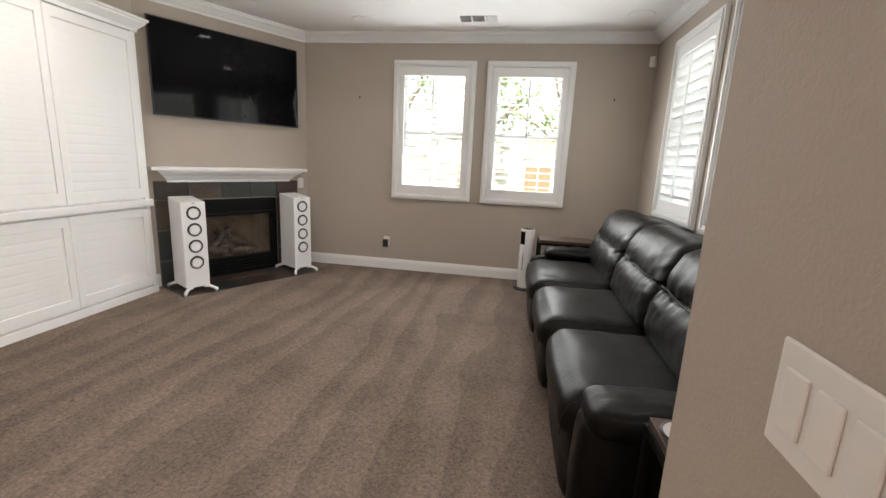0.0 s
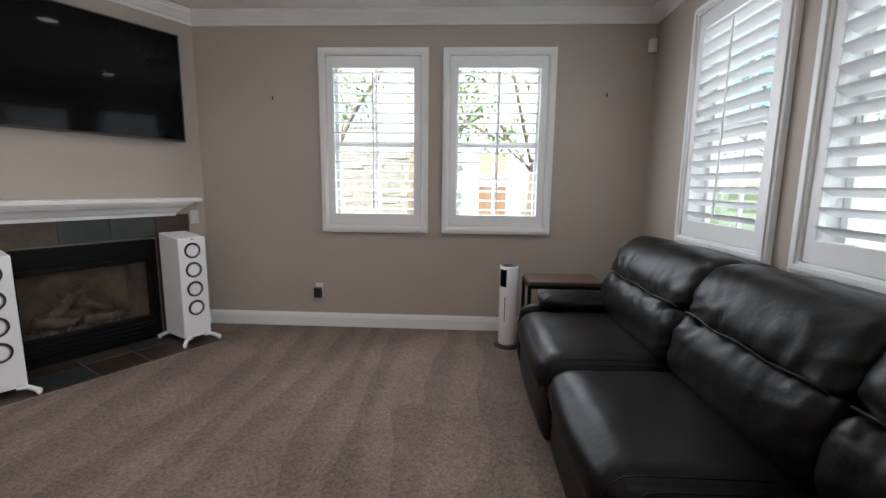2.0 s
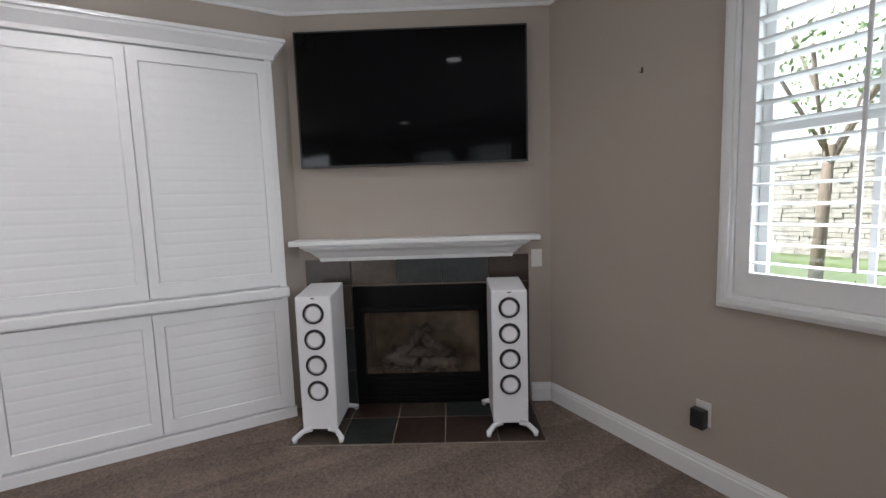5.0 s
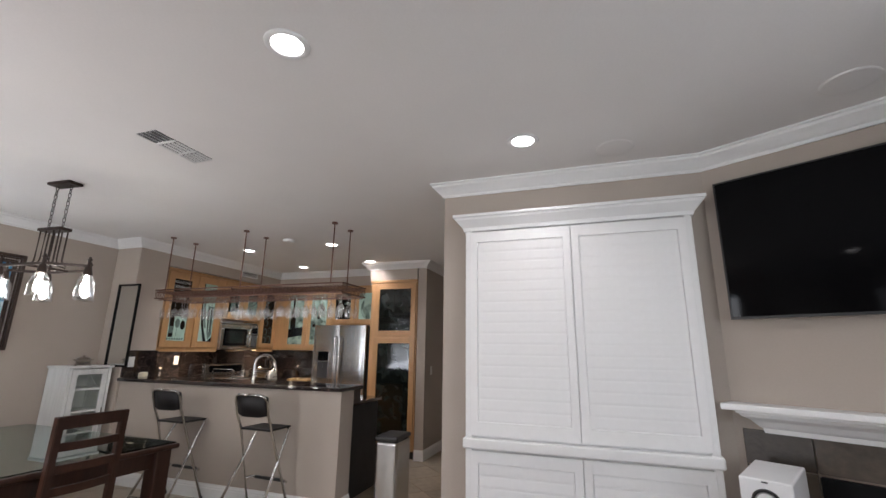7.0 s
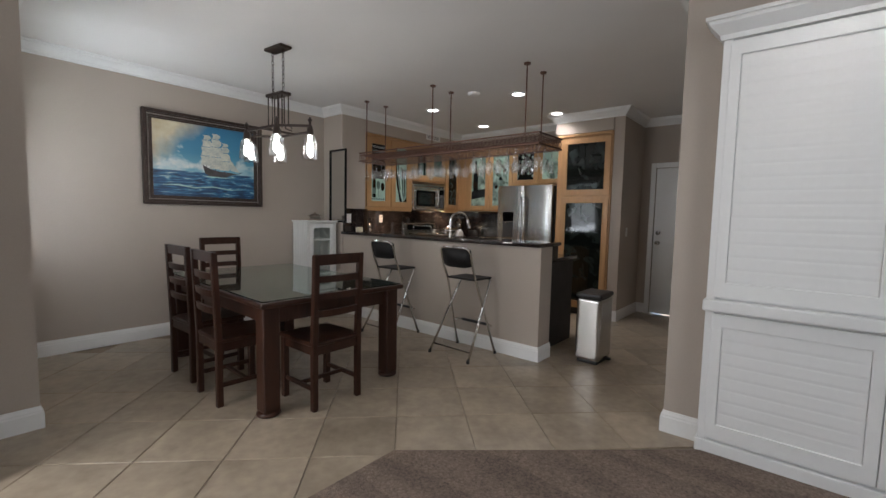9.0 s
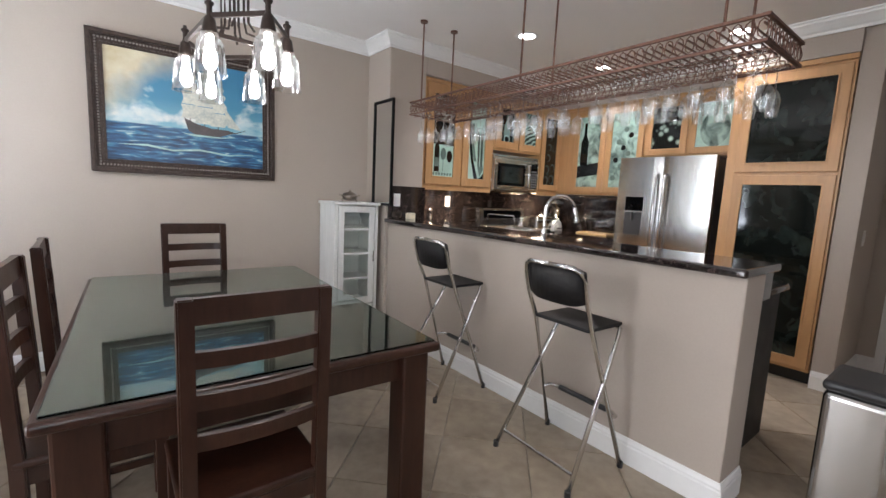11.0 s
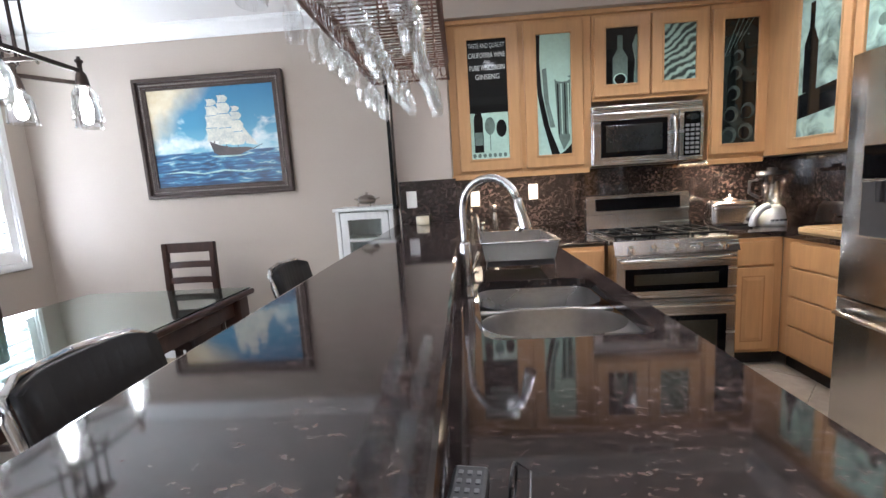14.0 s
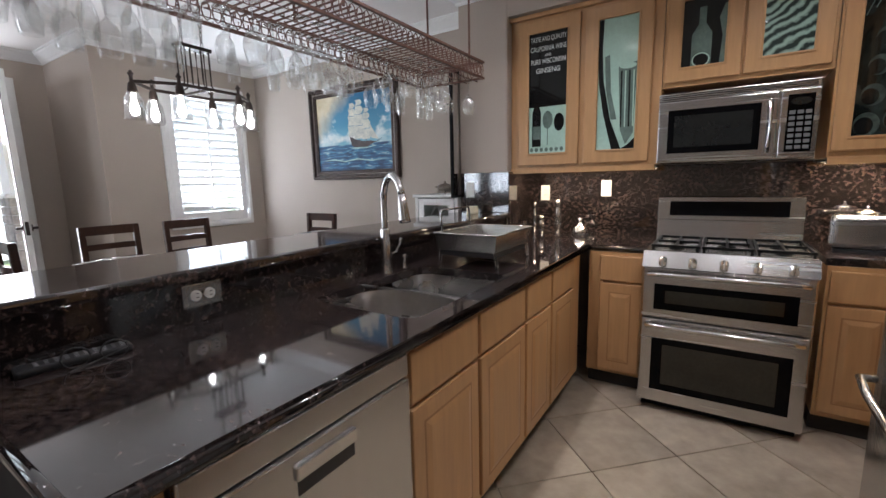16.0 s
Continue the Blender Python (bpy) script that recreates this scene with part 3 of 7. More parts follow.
# ---- living room: fireplace wall ----
S = lambda s, out, z: DIAG @ Matrix.Translation((s, out, z))
fp = thing("fireplace", "black gas fireplace with a slate tile surround", "fireplace", DIAG)
COLS = [0.15, 0.42, 0.732, 1.036, 1.342, 1.65]
top_m = [SLATE_C, SLATE_B, SLATE_B, SLATE_A, SLATE_A]
for i in range(5):
    part("tile", rbox(COLS[i] + 0.003, COLS[i + 1] - 0.003, 0.004, 0.02, 0.853, 1.03, 0.003), top_m[i], fp)
for c, mats in ((0, (SLATE_B, SLATE_B, SLATE_C)), (4, (SLATE_B, SLATE_B, SLATE_A))):
    for r, (z0, z1) in enumerate(((0.012, 0.255), (0.255, 0.556), (0.556, 0.85))):
        part("tile", rbox(COLS[c] + 0.003, COLS[c + 1] - 0.003, 0.004, 0.02, z0 + 0.003, z1 - 0.003, 0.003), mats[r], fp)
bm = bmesh.new()
box(bm, 0.15, 0.43, 0.0008, 0.006, 0.0, 1.03)
box(bm, 1.34, 1.65, 0.0008, 0.006, 0.0, 1.03)
box(bm, 0.43, 1.34, 0.0008, 0.006, 0.842, 1.03)
part("grout_bed", bm, GROUT, fp)
hearth_m = [SLATE_C, SLATE_C, SLATE_B, SLATE_C, SLATE_A]
for i in range(5):
    for o0, o1 in ((0.022, 0.215), (0.215, 0.52)):
        part("hearth_tile", rbox(COLS[i] + 0.003, COLS[i + 1] - 0.003, o0 + 0.003, o1 - 0.003, 0.0, 0.014, 0.002), hearth_m[(i * 2 + int(o0 > 0.1)) % 5], fp)
part("hearth_bed", one_box(0.15, 1.65, 0.021, 0.523, -0.01, 0.011), GROUT, fp)
# firebox
bm = ring_frame(0.432, 1.338, 0.015, 0.838, 0.058, -0.05, 0.024, 0.19, 0.17)
part("face_frame", soft(bm, 0.004), BLACKM, fp)
part("hood", rbox(0.47, 1.30, 0.02, 0.06, 0.665, 0.70, 0.008), BLACKM, fp)
for k in range(4):
    part("vent_bar", rbox(0.47, 1.30, 0.022, 0.036, 0.045 + k * 0.034, 0.066 + k * 0.034, 0.004), BLACKM, fp)
FIREBRICK = shader("sooty_tan_firebrick", (0.46, 0.37, 0.27), 0.9, vary=0.4, scale=3, fine=14, bump=0.3, dark=(0.16, 0.12, 0.09))
bm = bmesh.new()
box(bm, 0.47, 1.30, -0.46, -0.44, 0.10, 0.75)
box(bm, 0.47, 0.49, -0.44, -0.05, 0.10, 0.75)
box(bm, 1.28, 1.30, -0.44, -0.05, 0.10, 0.75)
box(bm, 0.47, 1.30, -0.46, -0.05, 0.75, 0.77)
box(bm, 0.47, 1.30, -0.46, -0.05, 0.10, 0.19)
part("firebox_lining", bm, FIREBRICK, fp)
part("outer_case", ring_frame(0.45, 1.32, 0.06, 0.80, 0.012, -0.49, -0.051), BLACKM, fp)
part("case_back", one_box(0.45, 1.32, -0.50, -0.488, 0.06, 0.80), BLACKM, fp)
BARK = shader("charred_log", (0.25, 0.21, 0.18), 0.95, vary=0.8, scale=9, fine=30, bump=0.8, bump_scale=40)
rng = random.Random(4)
for a, b, r in (((0.66, -0.28, 0.24), (1.14, -0.30, 0.27), 0.055), ((0.72, -0.20, 0.27), (0.98, -0.30, 0.46), 0.04), ((1.10, -0.20, 0.26), (0.84, -0.30, 0.47), 0.04), ((0.62, -0.16, 0.23), (0.90, -0.14, 0.25), 0.04), ((0.95, -0.14, 0.24), (1.18, -0.18, 0.29), 0.04)):
    bm = bmesh.new()
    a, b = Vector(a), Vector(b)
    tube(bm, [a.lerp(b, k / 6) + Vector((0, 0, 0.012 * math.sin(k * 2.1))) for k in range(7)], r, 10)
    for v in bm.verts:
        v.co += Vector((rng.uniform(-1, 1), rng.uniform(-1, 1), rng.uniform(-1, 1))) * 0.007
    part("log", bm, BARK, fp, smooth=True)
bm = bmesh.new()
for k in range(70):
    bmesh.ops.create_icosphere(bm, subdivisions=1, radius=rng.uniform(0.01, 0.022), matrix=Matrix.Translation((rng.uniform(0.6, 1.2), rng.uniform(-0.30, -0.08), 0.195)))
tagged(part("ember_bed", bm, BARK, fp), kind="stuff")
g = part("glass_front", one_box(0.49, 1.28, -0.035, -0.031, 0.205, 0.668), thin_glass("smoked_glass", (0.88, 0.87, 0.85), 0.5), fp)
# mantel shelf
mant = thing("mantel_shelf", "white painted moulded mantel shelf", "mantel", DIAG)
part("shelf_board", rbox(0.10, 1.70, 0.0, 0.165, 1.135, 1.17, 0.006), WHITE, mant)
bm = bmesh.new()
prof = [(0.0, 1.02), (0.03, 1.02), (0.034, 1.045), (0.05, 1.055), (0.075, 1.085), (0.11, 1.105), (0.118, 1.118), (0.13, 1.122), (0.13, 1.135), (0.0, 1.135)]
ra = [bm.verts.new((0.29 - o, o + 0.001, z)) for o, z in prof]
rb = [bm.verts.new((1.51 + o, o + 0.001, z)) for o, z in prof]
for i in range(len(prof)):
    j = (i + 1) % len(prof)
    bm.faces.new((ra[i], ra[j], rb[j], rb[i]))
bm.faces.new(ra)
bm.faces.new(rb[::-1])
part("moulding", bm, WHITE, mant)
# television
tv = thing("television", "large black flat television mounted on the wall", "television", DIAG)
part("body", rbox(0.17, 1.60, 0.03, 0.062, 1.648, 2.455, 0.006), BLACKP, tv)
part("screen", rbox(0.163, 1.607, 0.0625, 0.070, 1.642, 2.463, 0.002), BLACKG, tv)
part("bezel", ring_frame(0.155, 1.613, 1.631, 2.472, 0.009, 0.055, 0.073, 0.014), BLACKP, tv)
part("wall_bracket", one_box(0.7, 1.07, 0.0, 0.03, 1.9, 2.2), BLACKM, tv)

# loudspeakers
SPKW = shader("gloss_white_lacquer", (0.82, 0.82, 0.82), 0.22, vary=0.02)
CONE = shader("silver_cone", (0.42, 0.42, 0.42), 0.34, metal=0.7, vary=0.05)
RUB = shader("black_rubber", (0.012, 0.012, 0.012), 0.55, vary=0.1)


def tower_speaker(m):
    t = thing("floor_speaker", "tall white tower loudspeaker with four silver drivers", "speaker", m, "fireplace speakers")
    bm = bmesh.new()
    z1 = 0.885
    lo = [(-0.105, 0.0), (0.105, 0.0), (0.105, -0.30), (-0.105, -0.30)]
    a = [bm.verts.new((x, y, 0.05)) for x, y in lo]
    b = [bm.verts.new((x, y, z1 if y < -0.1 else z1 - 0.03)) for x, y in lo]
    bm.faces.new(a[::-1])
    bm.faces.new(b)
    for i in range(4):
        bm.faces.new((a[i], a[(i + 1) % 4], b[(i + 1) % 4], b[i]))
    bmesh.ops.bevel(bm, geom=[e for e in bm.edges], offset=0.008, segments=3, profile=0.5, affect="EDGES")
    part("cabinet", bm, SPKW, t)
    for k, z in enumerate((0.755, 0.60, 0.445, 0.29)):
        fwd = pose(0, 0, z, -90, 0, 0)
        bm = bmesh.new()
        lathe(bm, [(0.048, 0.0), (0.050, 0.006), (0.059, 0.007), (0.062, 0.003), (0.063, -0.002)], 28)
        ring = part("driver_ring", bm, RUB, t, "black rubber surround", smooth=True, at=fwd)
        bm = bmesh.new()
        if k:
            lathe(bm, [(0.049, 0.0045), (0.042, 0.0), (0.03, -0.004), (0.0, -0.006)], 28)
        else:
            lathe(bm, [(0.049, 0.0045), (0.037, -0.004), (0.02, -0.014), (0.018, -0.012), (0.014, -0.006), (0.0, -0.003)], 28)
        part("driver_cone", bm, CONE, ring, smooth=True)
    part("badge", one_box(-0.012, 0.012, 0.0, 0.002, 0.842, 0.848), RUB, t)
    for sx in (-1, 1):
        for y0, y1 in ((-0.02, 0.055), (-0.29, -0.35)):
            bm = bmesh.new()
            tube(bm, [(sx * 0.05, (y0 + y1) / 2 - (0.02 if y0 > -0.1 else -0.02), 0.055), (sx * 0.10, y0 * 0.6 + y1 * 0.4, 0.045), (sx * 0.14, y1, 0.022)], 0.016, 8)
            cyl(bm, (sx * 0.136, y1, 0.03), (sx * 0.136, y1, 0.0), 0.018, 0.012, 10)
            part("foot", bm, SPKW, t, smooth=True)
    return t


tower_speaker(S(1.475, 0.435, 0.012))
tower_speaker(S(0.337, 0.41, 0.012))
bm = bmesh.new()
tube(bm, [(1.60, 0.03, 0.05), (1.62, 0.10, 0.03), (1.60, 0.18, 0.028), (1.56, 0.24, 0.03)], 0.006, 6)
solid("speaker_cable", bm, BLACKP, "black cable lying behind the loudspeaker", "cable", DIAG)

# shuttered media cupboard
mc = thing("media_cupboard", "white built-in cupboard with closed louvred shutter doors", "cupboard", pose(-2.425, 2.462, 0, 0, 0, 90))
W = 1.465
part("carcass", one_box(0.01, W - 0.01, 0.012, 0.103, 0.0, 2.30), WHITE, mc)
part("plinth", rbox(-0.01, W + 0.01, -0.02, 0.1, 0.0, 0.075, 0.006), WHITE, mc)
for x0 in (0.0, W - 0.045):
    part("stile", rbox(x0, x0 + 0.045, -0.012, 0.1, 0.075, 2.29, 0.004), WHITE, mc)
part("ledge", rbox(-0.012, W + 0.012, -0.045, 0.1, 0.818, 0.882, 0.010), WHITE, mc)
bm = bmesh.new()
cp = [(0.0, 2.28), (0.012, 2.28), (0.018, 2.305), (0.04, 2.33), (0.062, 2.355), (0.066, 2.37), (0.078, 2.373), (0.078, 2.392), (0.0, 2.392)]
path = [(0.0, 0.1), (0.0, -0.012), (W, -0.012), (W, 0.1)]
rings = []
for i, (px, py) in enumerate(path):
    sx = -1 if i < 2 else 1
    rings.append([bm.verts.new((px + sx * o, py - (o if 0 < i < 3 else 0), z)) for o, z in cp])
for a, b in zip(rings, rings[1:]):
    for j in range(len(cp)):
        bm.faces.new((a[j], a[(j + 1) % len(cp)], b[(j + 1) % len(cp)], b[j]))
box(bm, 0.0, W, -0.012, 0.1, 2.28, 2.39)
part("cornice", bm, WHITE, mc)
CLOSED = {}
for c in range(2):
    x0 = 0.034 + c * (W / 2 - 0.032)
    x1 = x0 + W / 2 - 0.036
    for z0, z1 in ((0.895, 2.27), (0.09, 0.805)):
        dr = part("shutter_door", soft(ring_frame(x0, x1, z0, z1, 0.052, -0.014, 0.008, 0.085, 0.075), 0.003), SHUT, mc)
        part("backing", one_box(x0 + 0.05, x1 - 0.05, 0.003, 0.009, z0 + 0.08, z1 - 0.07), SHUT, dr)
        lz0, lz1 = z0 + 0.087, z1 - 0.077
        n = round((lz1 - lz0) / 0.073)
        if "m" not in CLOSED:
            CLOSED["m"] = slat_mesh("slat", x1 - x0 - 0.108, 0.074, 0.003, SHUT)
        for i in range(n):
            part("slat", CLOSED["m"], None, dr, at=pose((x0 + x1) / 2, -0.003, lz0 + (lz1 - lz0) * (i + 0.5) / n, 89.4, 0, 0))

# ---- living room: seating side ----


def puff(x0, x1, y0, y1, z0, z1, r=0.08, bulge=0.02, wrinkle=0.006, seed=0, cuts=11, freq=5.0):
    """A stuffed cushion: a rounded box, swollen in the middle and creased."""
    bm = bmesh.new()
    bmesh.ops.create_cube(bm, size=2.0)
    bmesh.ops.subdivide_edges(bm, edges=bm.edges[:], cuts=cuts, use_grid_fill=True)
    c = Vector(((x0 + x1) / 2, (y0 + y1) / 2, (z0 + z1) / 2))
    h = Vector((abs(x1 - x0) / 2, abs(y1 - y0) / 2, abs(z1 - z0) / 2))
    r = min(r, 0.98 * min(h))
    for v in bm.verts:
        p = Vector((v.co.x * h.x, v.co.y * h.y, v.co.z * h.z))
        inner = Vector([max(-h[k] + r, min(h[k] - r, p[k])) for k in range(3)])
        nrm = (p - inner)
        nrm = nrm.normalized() if nrm.length > 1e-6 else Vector((0, 0, 0))
        q = inner + nrm * r
        u = [p[k] / h[k] for k in range(3)]
        for k in range(3):
            a, b = (k + 1) % 3, (k + 2) % 3
            q[k] += bulge * u[k] * (1 - u[a] ** 2) * (1 - u[b] ** 2)
        w = c + q
        e = noise.noise(Vector((w.x * freq, w.y * freq * 0.7, w.z * freq * 1.3)) + Vector((seed * 7.1, 0, 0)))
        f = abs(noise.noise(Vector((w.x * freq * 2.3, w.y * freq * 1.1, w.z * freq * 2.6)) + Vector((0, seed * 3.3, 0))))
        edge = max(abs(x) for x in (u[1], u[2])) ** 3
        g = abs(noise.noise(Vector((w.x * 9.0, w.y * 26.0, w.z * 7.0)) + Vector((seed * 1.7, 0, 0))))
        v.co = w + nrm * (wrinkle * (0.6 * e - (0.45 + 1.3 * edge) * f - 1.1 * edge * g))
    return bm


def gathered(prof, y0, y1, zs, seed, n=46, m=56):
    """A stuffed back pad of the given outline along y, its leather gathered towards the seam at height zs."""
    pts = [Vector((x, 0, z)) for x, z in prof]
    k = len(pts)
    ring = []
    for q in range(m):
        f = q * k / m
        i, u = int(f), f - int(f)
        p0, p1, p2, p3 = (pts[(i + d) % k] for d in (-1, 0, 1, 2))
        ring.append(0.5 * (2 * p1 + (p2 - p0) * u + (2 * p0 - 5 * p1 + 4 * p2 - p3) * u * u + (3 * p1 - p0 - 3 * p2 + p3) * u ** 3))
    c = sum(ring, Vector()) / m
    bm = bmesh.new()
    rows = []
    for a in range(n + 1):
        v = 2 * a / n - 1
        v = 0.5 * v + 0.5 * math.sin(v * math.pi / 2)
        e = min(1.0, (1 - abs(v)) * (y1 - y0) / 2 / 0.075)
        shrink = 0.70 + 0.30 * math.sqrt(max(0.0, 1 - (1 - e) ** 2))
        y = (y0 + y1) / 2 + v * (y1 - y0) / 2
        row = []
        for p in ring:
            d = p - c
            near = math.exp(-abs(p.z - zs) / 0.10)
            side = math.exp(-(1 - abs(v)) * (y1 - y0) / 2 / 0.09)
            fold = abs(noise.noise(Vector((p.z * 3.0 + seed, y * 13.0 + 1.2 * noise.noise(Vector((p.z * 9, y * 3, seed))), seed * 1.7))))
            slack = noise.noise(Vector((p.x * 4.0, y * 3.2, p.z * 5.0 + seed * 2.1)))
            pull = abs(noise.noise(Vector((p.z * 17.0 + y * 5.0, y * 4.0, seed * 3.1))))
            amount = 0.008 * slack - 0.034 * near * fold - 0.016 * side * pull - 0.009 * pull * (0.4 + near) + 0.012 * (1 - v * v)
            q = c + d * shrink + d.normalized() * amount
            row.append(bm.verts.new((q.x, y, q.z)))
        rows.append(row)
    for ra, rb in zip(rows, rows[1:]):
        for q in range(m):
            bm.faces.new((ra[q], ra[(q + 1) % m], rb[(q + 1) % m], rb[q]))
    bm.faces.new(rows[0][::-1])
    bm.faces.new(rows[-1])
    bmesh.ops.recalc_face_normals(bm, faces=bm.faces[:])
    return bm


SC = Vector((1.62, 3.25, 0.008))
sofa = thing("sofa", "black-brown leather three-seat reclining sofa with padded arms", "sofa", Matrix.Translation(SC))
rel = Matrix.Translation((0.147 - SC.x, -SC.y, -SC.z)) @ Matrix.Diagonal((0.945, 1, 1.025, 1))
part("base", rbox(1.06, 2.10, 1.88, 4.66, 0.03, 0.30, 0.03), LEATHER, sofa, at=rel)
ys = [2.03, 2.86, 3.68, 4.56]
for i in range(3):
    y0, y1 = ys[i] + 0.004, ys[i + 1] - 0.004
    fx = (0.075, 0.03, 0.0)[i]
    part("front_panel", puff(0.94 + fx, 1.10, y0, y1, 0.06, 0.36, 0.05, 0.015, 0.005, i + 1), LEATHER, sofa, smooth=True, at=rel)
    part("seat", puff(0.915 + fx, 1.74, y0, y1, 0.27, 0.485, 0.10, 0.022, 0.005, i + 4, 18, 3.5), LEATHER, sofa, smooth=True, at=rel)
    b0, b1 = (1.84 if i == 0 else y0), (4.66 if i == 2 else y1)
    low = [(1.56, 0.44), (1.505, 0.50), (1.498, 0.57), (1.512, 0.65), (1.545, 0.715), (1.59, 0.742), (1.66, 0.755), (1.76, 0.72), (1.78, 0.55), (1.70, 0.44)]
    high = [(1.575, 0.735), (1.572, 0.769), (1.592, 0.834), (1.635, 0.898), (1.70, 0.947), (1.785, 0.966), (1.87, 0.950), (1.925, 0.898), (1.93, 0.791), (1.80, 0.726), (1.66, 0.718)]
    part("back_cushion", gathered(low, b0, b1, 0.745, i + 8), LEATHER, sofa, smooth=True, at=rel)
    part("head_cushion", gathered(high, b0 - 0.004, b1 + 0.004, 0.735, i + 12), LEATHER, sofa, smooth=True, at=rel)
    bm = bmesh.new()
    tube(bm, [(1.568 - 0.012 * math.sin(math.pi * q / 12), b0 + 0.03 + (b1 - b0 - 0.06) * q / 12, 0.742 + 0.006 * math.sin(q * 1.3)) for q in range(13)], 0.005, 6)
    part("welt", bm, LEATHER, sofa, smooth=True, at=rel)
    bm = puff(1.84, 2.13, b0, b1, 0.25, 0.92, 0.10, 0.02, 0.006, i + 15)
    part("back_shell", bm, LEATHER, sofa, smooth=True, at=rel)
    for yy in (y0 + 0.028, y1 - 0.028):
        bm = bmesh.new()
        tube(bm, [(0.918 + fx, yy, 0.33), (0.916 + fx, yy, 0.40), (0.940 + fx, yy, 0.452), (0.985 + fx, yy, 0.481), (1.05 + fx, yy, 0.486), (1.56, yy, 0.486)], 0.0022, 6)
        part("piping", bm, LEATHER, sofa, smooth=True, at=rel)
for k, (y0, y1) in enumerate(((1.81, 2.03), (4.56, 4.72))):
    part("arm_panel", puff(1.03 - 0.08 * k, 1.95, y0 + 0.015, y1 - 0.015, 0.05, 0.53 - 0.04 * k, 0.06, 0.015, 0.005, 20 + k), LEATHER, sofa, smooth=True, at=rel)
part("arm_pad", puff(1.055, 1.62, 1.80, 2.04, 0.47, 0.585, 0.05, 0.016, 0.007, 24, 16), LEATHER, sofa, smooth=True, at=rel)
part("arm_pad", puff(1.09, 1.64, 4.50, 4.735, 0.475, 0.575, 0.05, 0.018, 0.010, 25, 16), LEATHER, sofa, smooth=True, at=rel)

st = thing("side_table", "small rustic brown side table with black metal legs", "table", pose(1.39, 4.965, 0.008), "tables beside the sofa")
part("tabletop", rbox(-0.265, 0.265, -0.155, 0.155, 0.585, 0.612, 0.003), RUSTIC, st)
part("shelf", rbox(-0.255, 0.255, -0.145, 0.145, 0.16, 0.18, 0.003), RUSTIC, st)
for sx in (-1, 1):
    for sy in (-1, 1):
        part("leg", rbox(sx * 0.262 - 0.0125, sx * 0.262 + 0.0125, sy * 0.152 - 0.0125, sy * 0.152 + 0.0125, 0, 0.585, 0.002), BLACKM, st)
for sy in (-1, 1):
    part("rail", one_box(-0.25, 0.25, sy * 0.152 - 0.01, sy * 0.152 + 0.01, 0.56, 0.584), BLACKM, st)
for sx in (-1, 1):
    part("rail", one_box(sx * 0.262 - 0.01, sx * 0.262 + 0.01, -0.14, 0.14, 0.56, 0.584), BLACKM, st)
copy_thing(st, pose(1.56, 1.635, 0.008))
dish = thing("trinket_dish", "small white dish with a dark rim on the side table", "dish", pose(1.35, 1.67, 0.62))
bm = bmesh.new()
lathe(bm, [(0.0, 0.0), (0.035, 0.0), (0.05, 0.012), (0.062, 0.03), (0.058, 0.03), (0.045, 0.014), (0.0, 0.006)], 24)
part("bowl", bm, SPKW, dish, smooth=True)
bm = bmesh.new()
lathe(bm, [(0.057, 0.0305), (0.0635, 0.0305), (0.0635, 0.026), (0.0625, 0.026)], 24)
part("rim", bm, BLACKP, dish, "dark rim", smooth=True)

hm = thing("humidifier", "slim white cylinder humidifier on a black round base", "humidifier", pose(1.015, 5.15, 0.008, 0, 0, -12))
bm = bmesh.new()
lathe(bm, [(0.0, 0.0), (0.108, 0.0), (0.115, 0.006), (0.112, 0.016), (0.08, 0.022), (0.0, 0.022)], 32)
part("base", bm, BLACKP, hm, smooth=True)
bm = bmesh.new()
lathe(bm, [(0.0, 0.022), (0.072, 0.022), (0.074, 0.03), (0.074, 0.655), (0.071, 0.662), (0.06, 0.662)], 36)
part("body", bm, SPKW, hm, "glossy white shell", smooth=True)
bm = bmesh.new()
lathe(bm, [(0.0, 0.652), (0.028, 0.652), (0.03, 0.668), (0.058, 0.668), (0.0605, 0.660)], 28)
part("mist_outlet", bm, BLACKP, hm, smooth=True)


def curved_plate(r, a0, a1, z0, z1, n=8):
    bm = bmesh.new()
    vs = [[bm.verts.new((rr * math.sin(radians(a0 + (a1 - a0) * k / n)), -rr * math.cos(radians(a0 + (a1 - a0) * k / n)), z)) for k in range(n + 1)] for rr, z in ((r, z0), (r, z1))]
    for k in range(n):
        bm.faces.new((vs[0][k], vs[0][k + 1], vs[1][k + 1], vs[1][k]))
    return bm


part("display", curved_plate(0.0748, -62, -8, 0.50, 0.64), BLACKG, hm, smooth=True)
part("water_gauge", curved_plate(0.0748, -18, -13, 0.22, 0.42), BLACKP, hm, smooth=True)


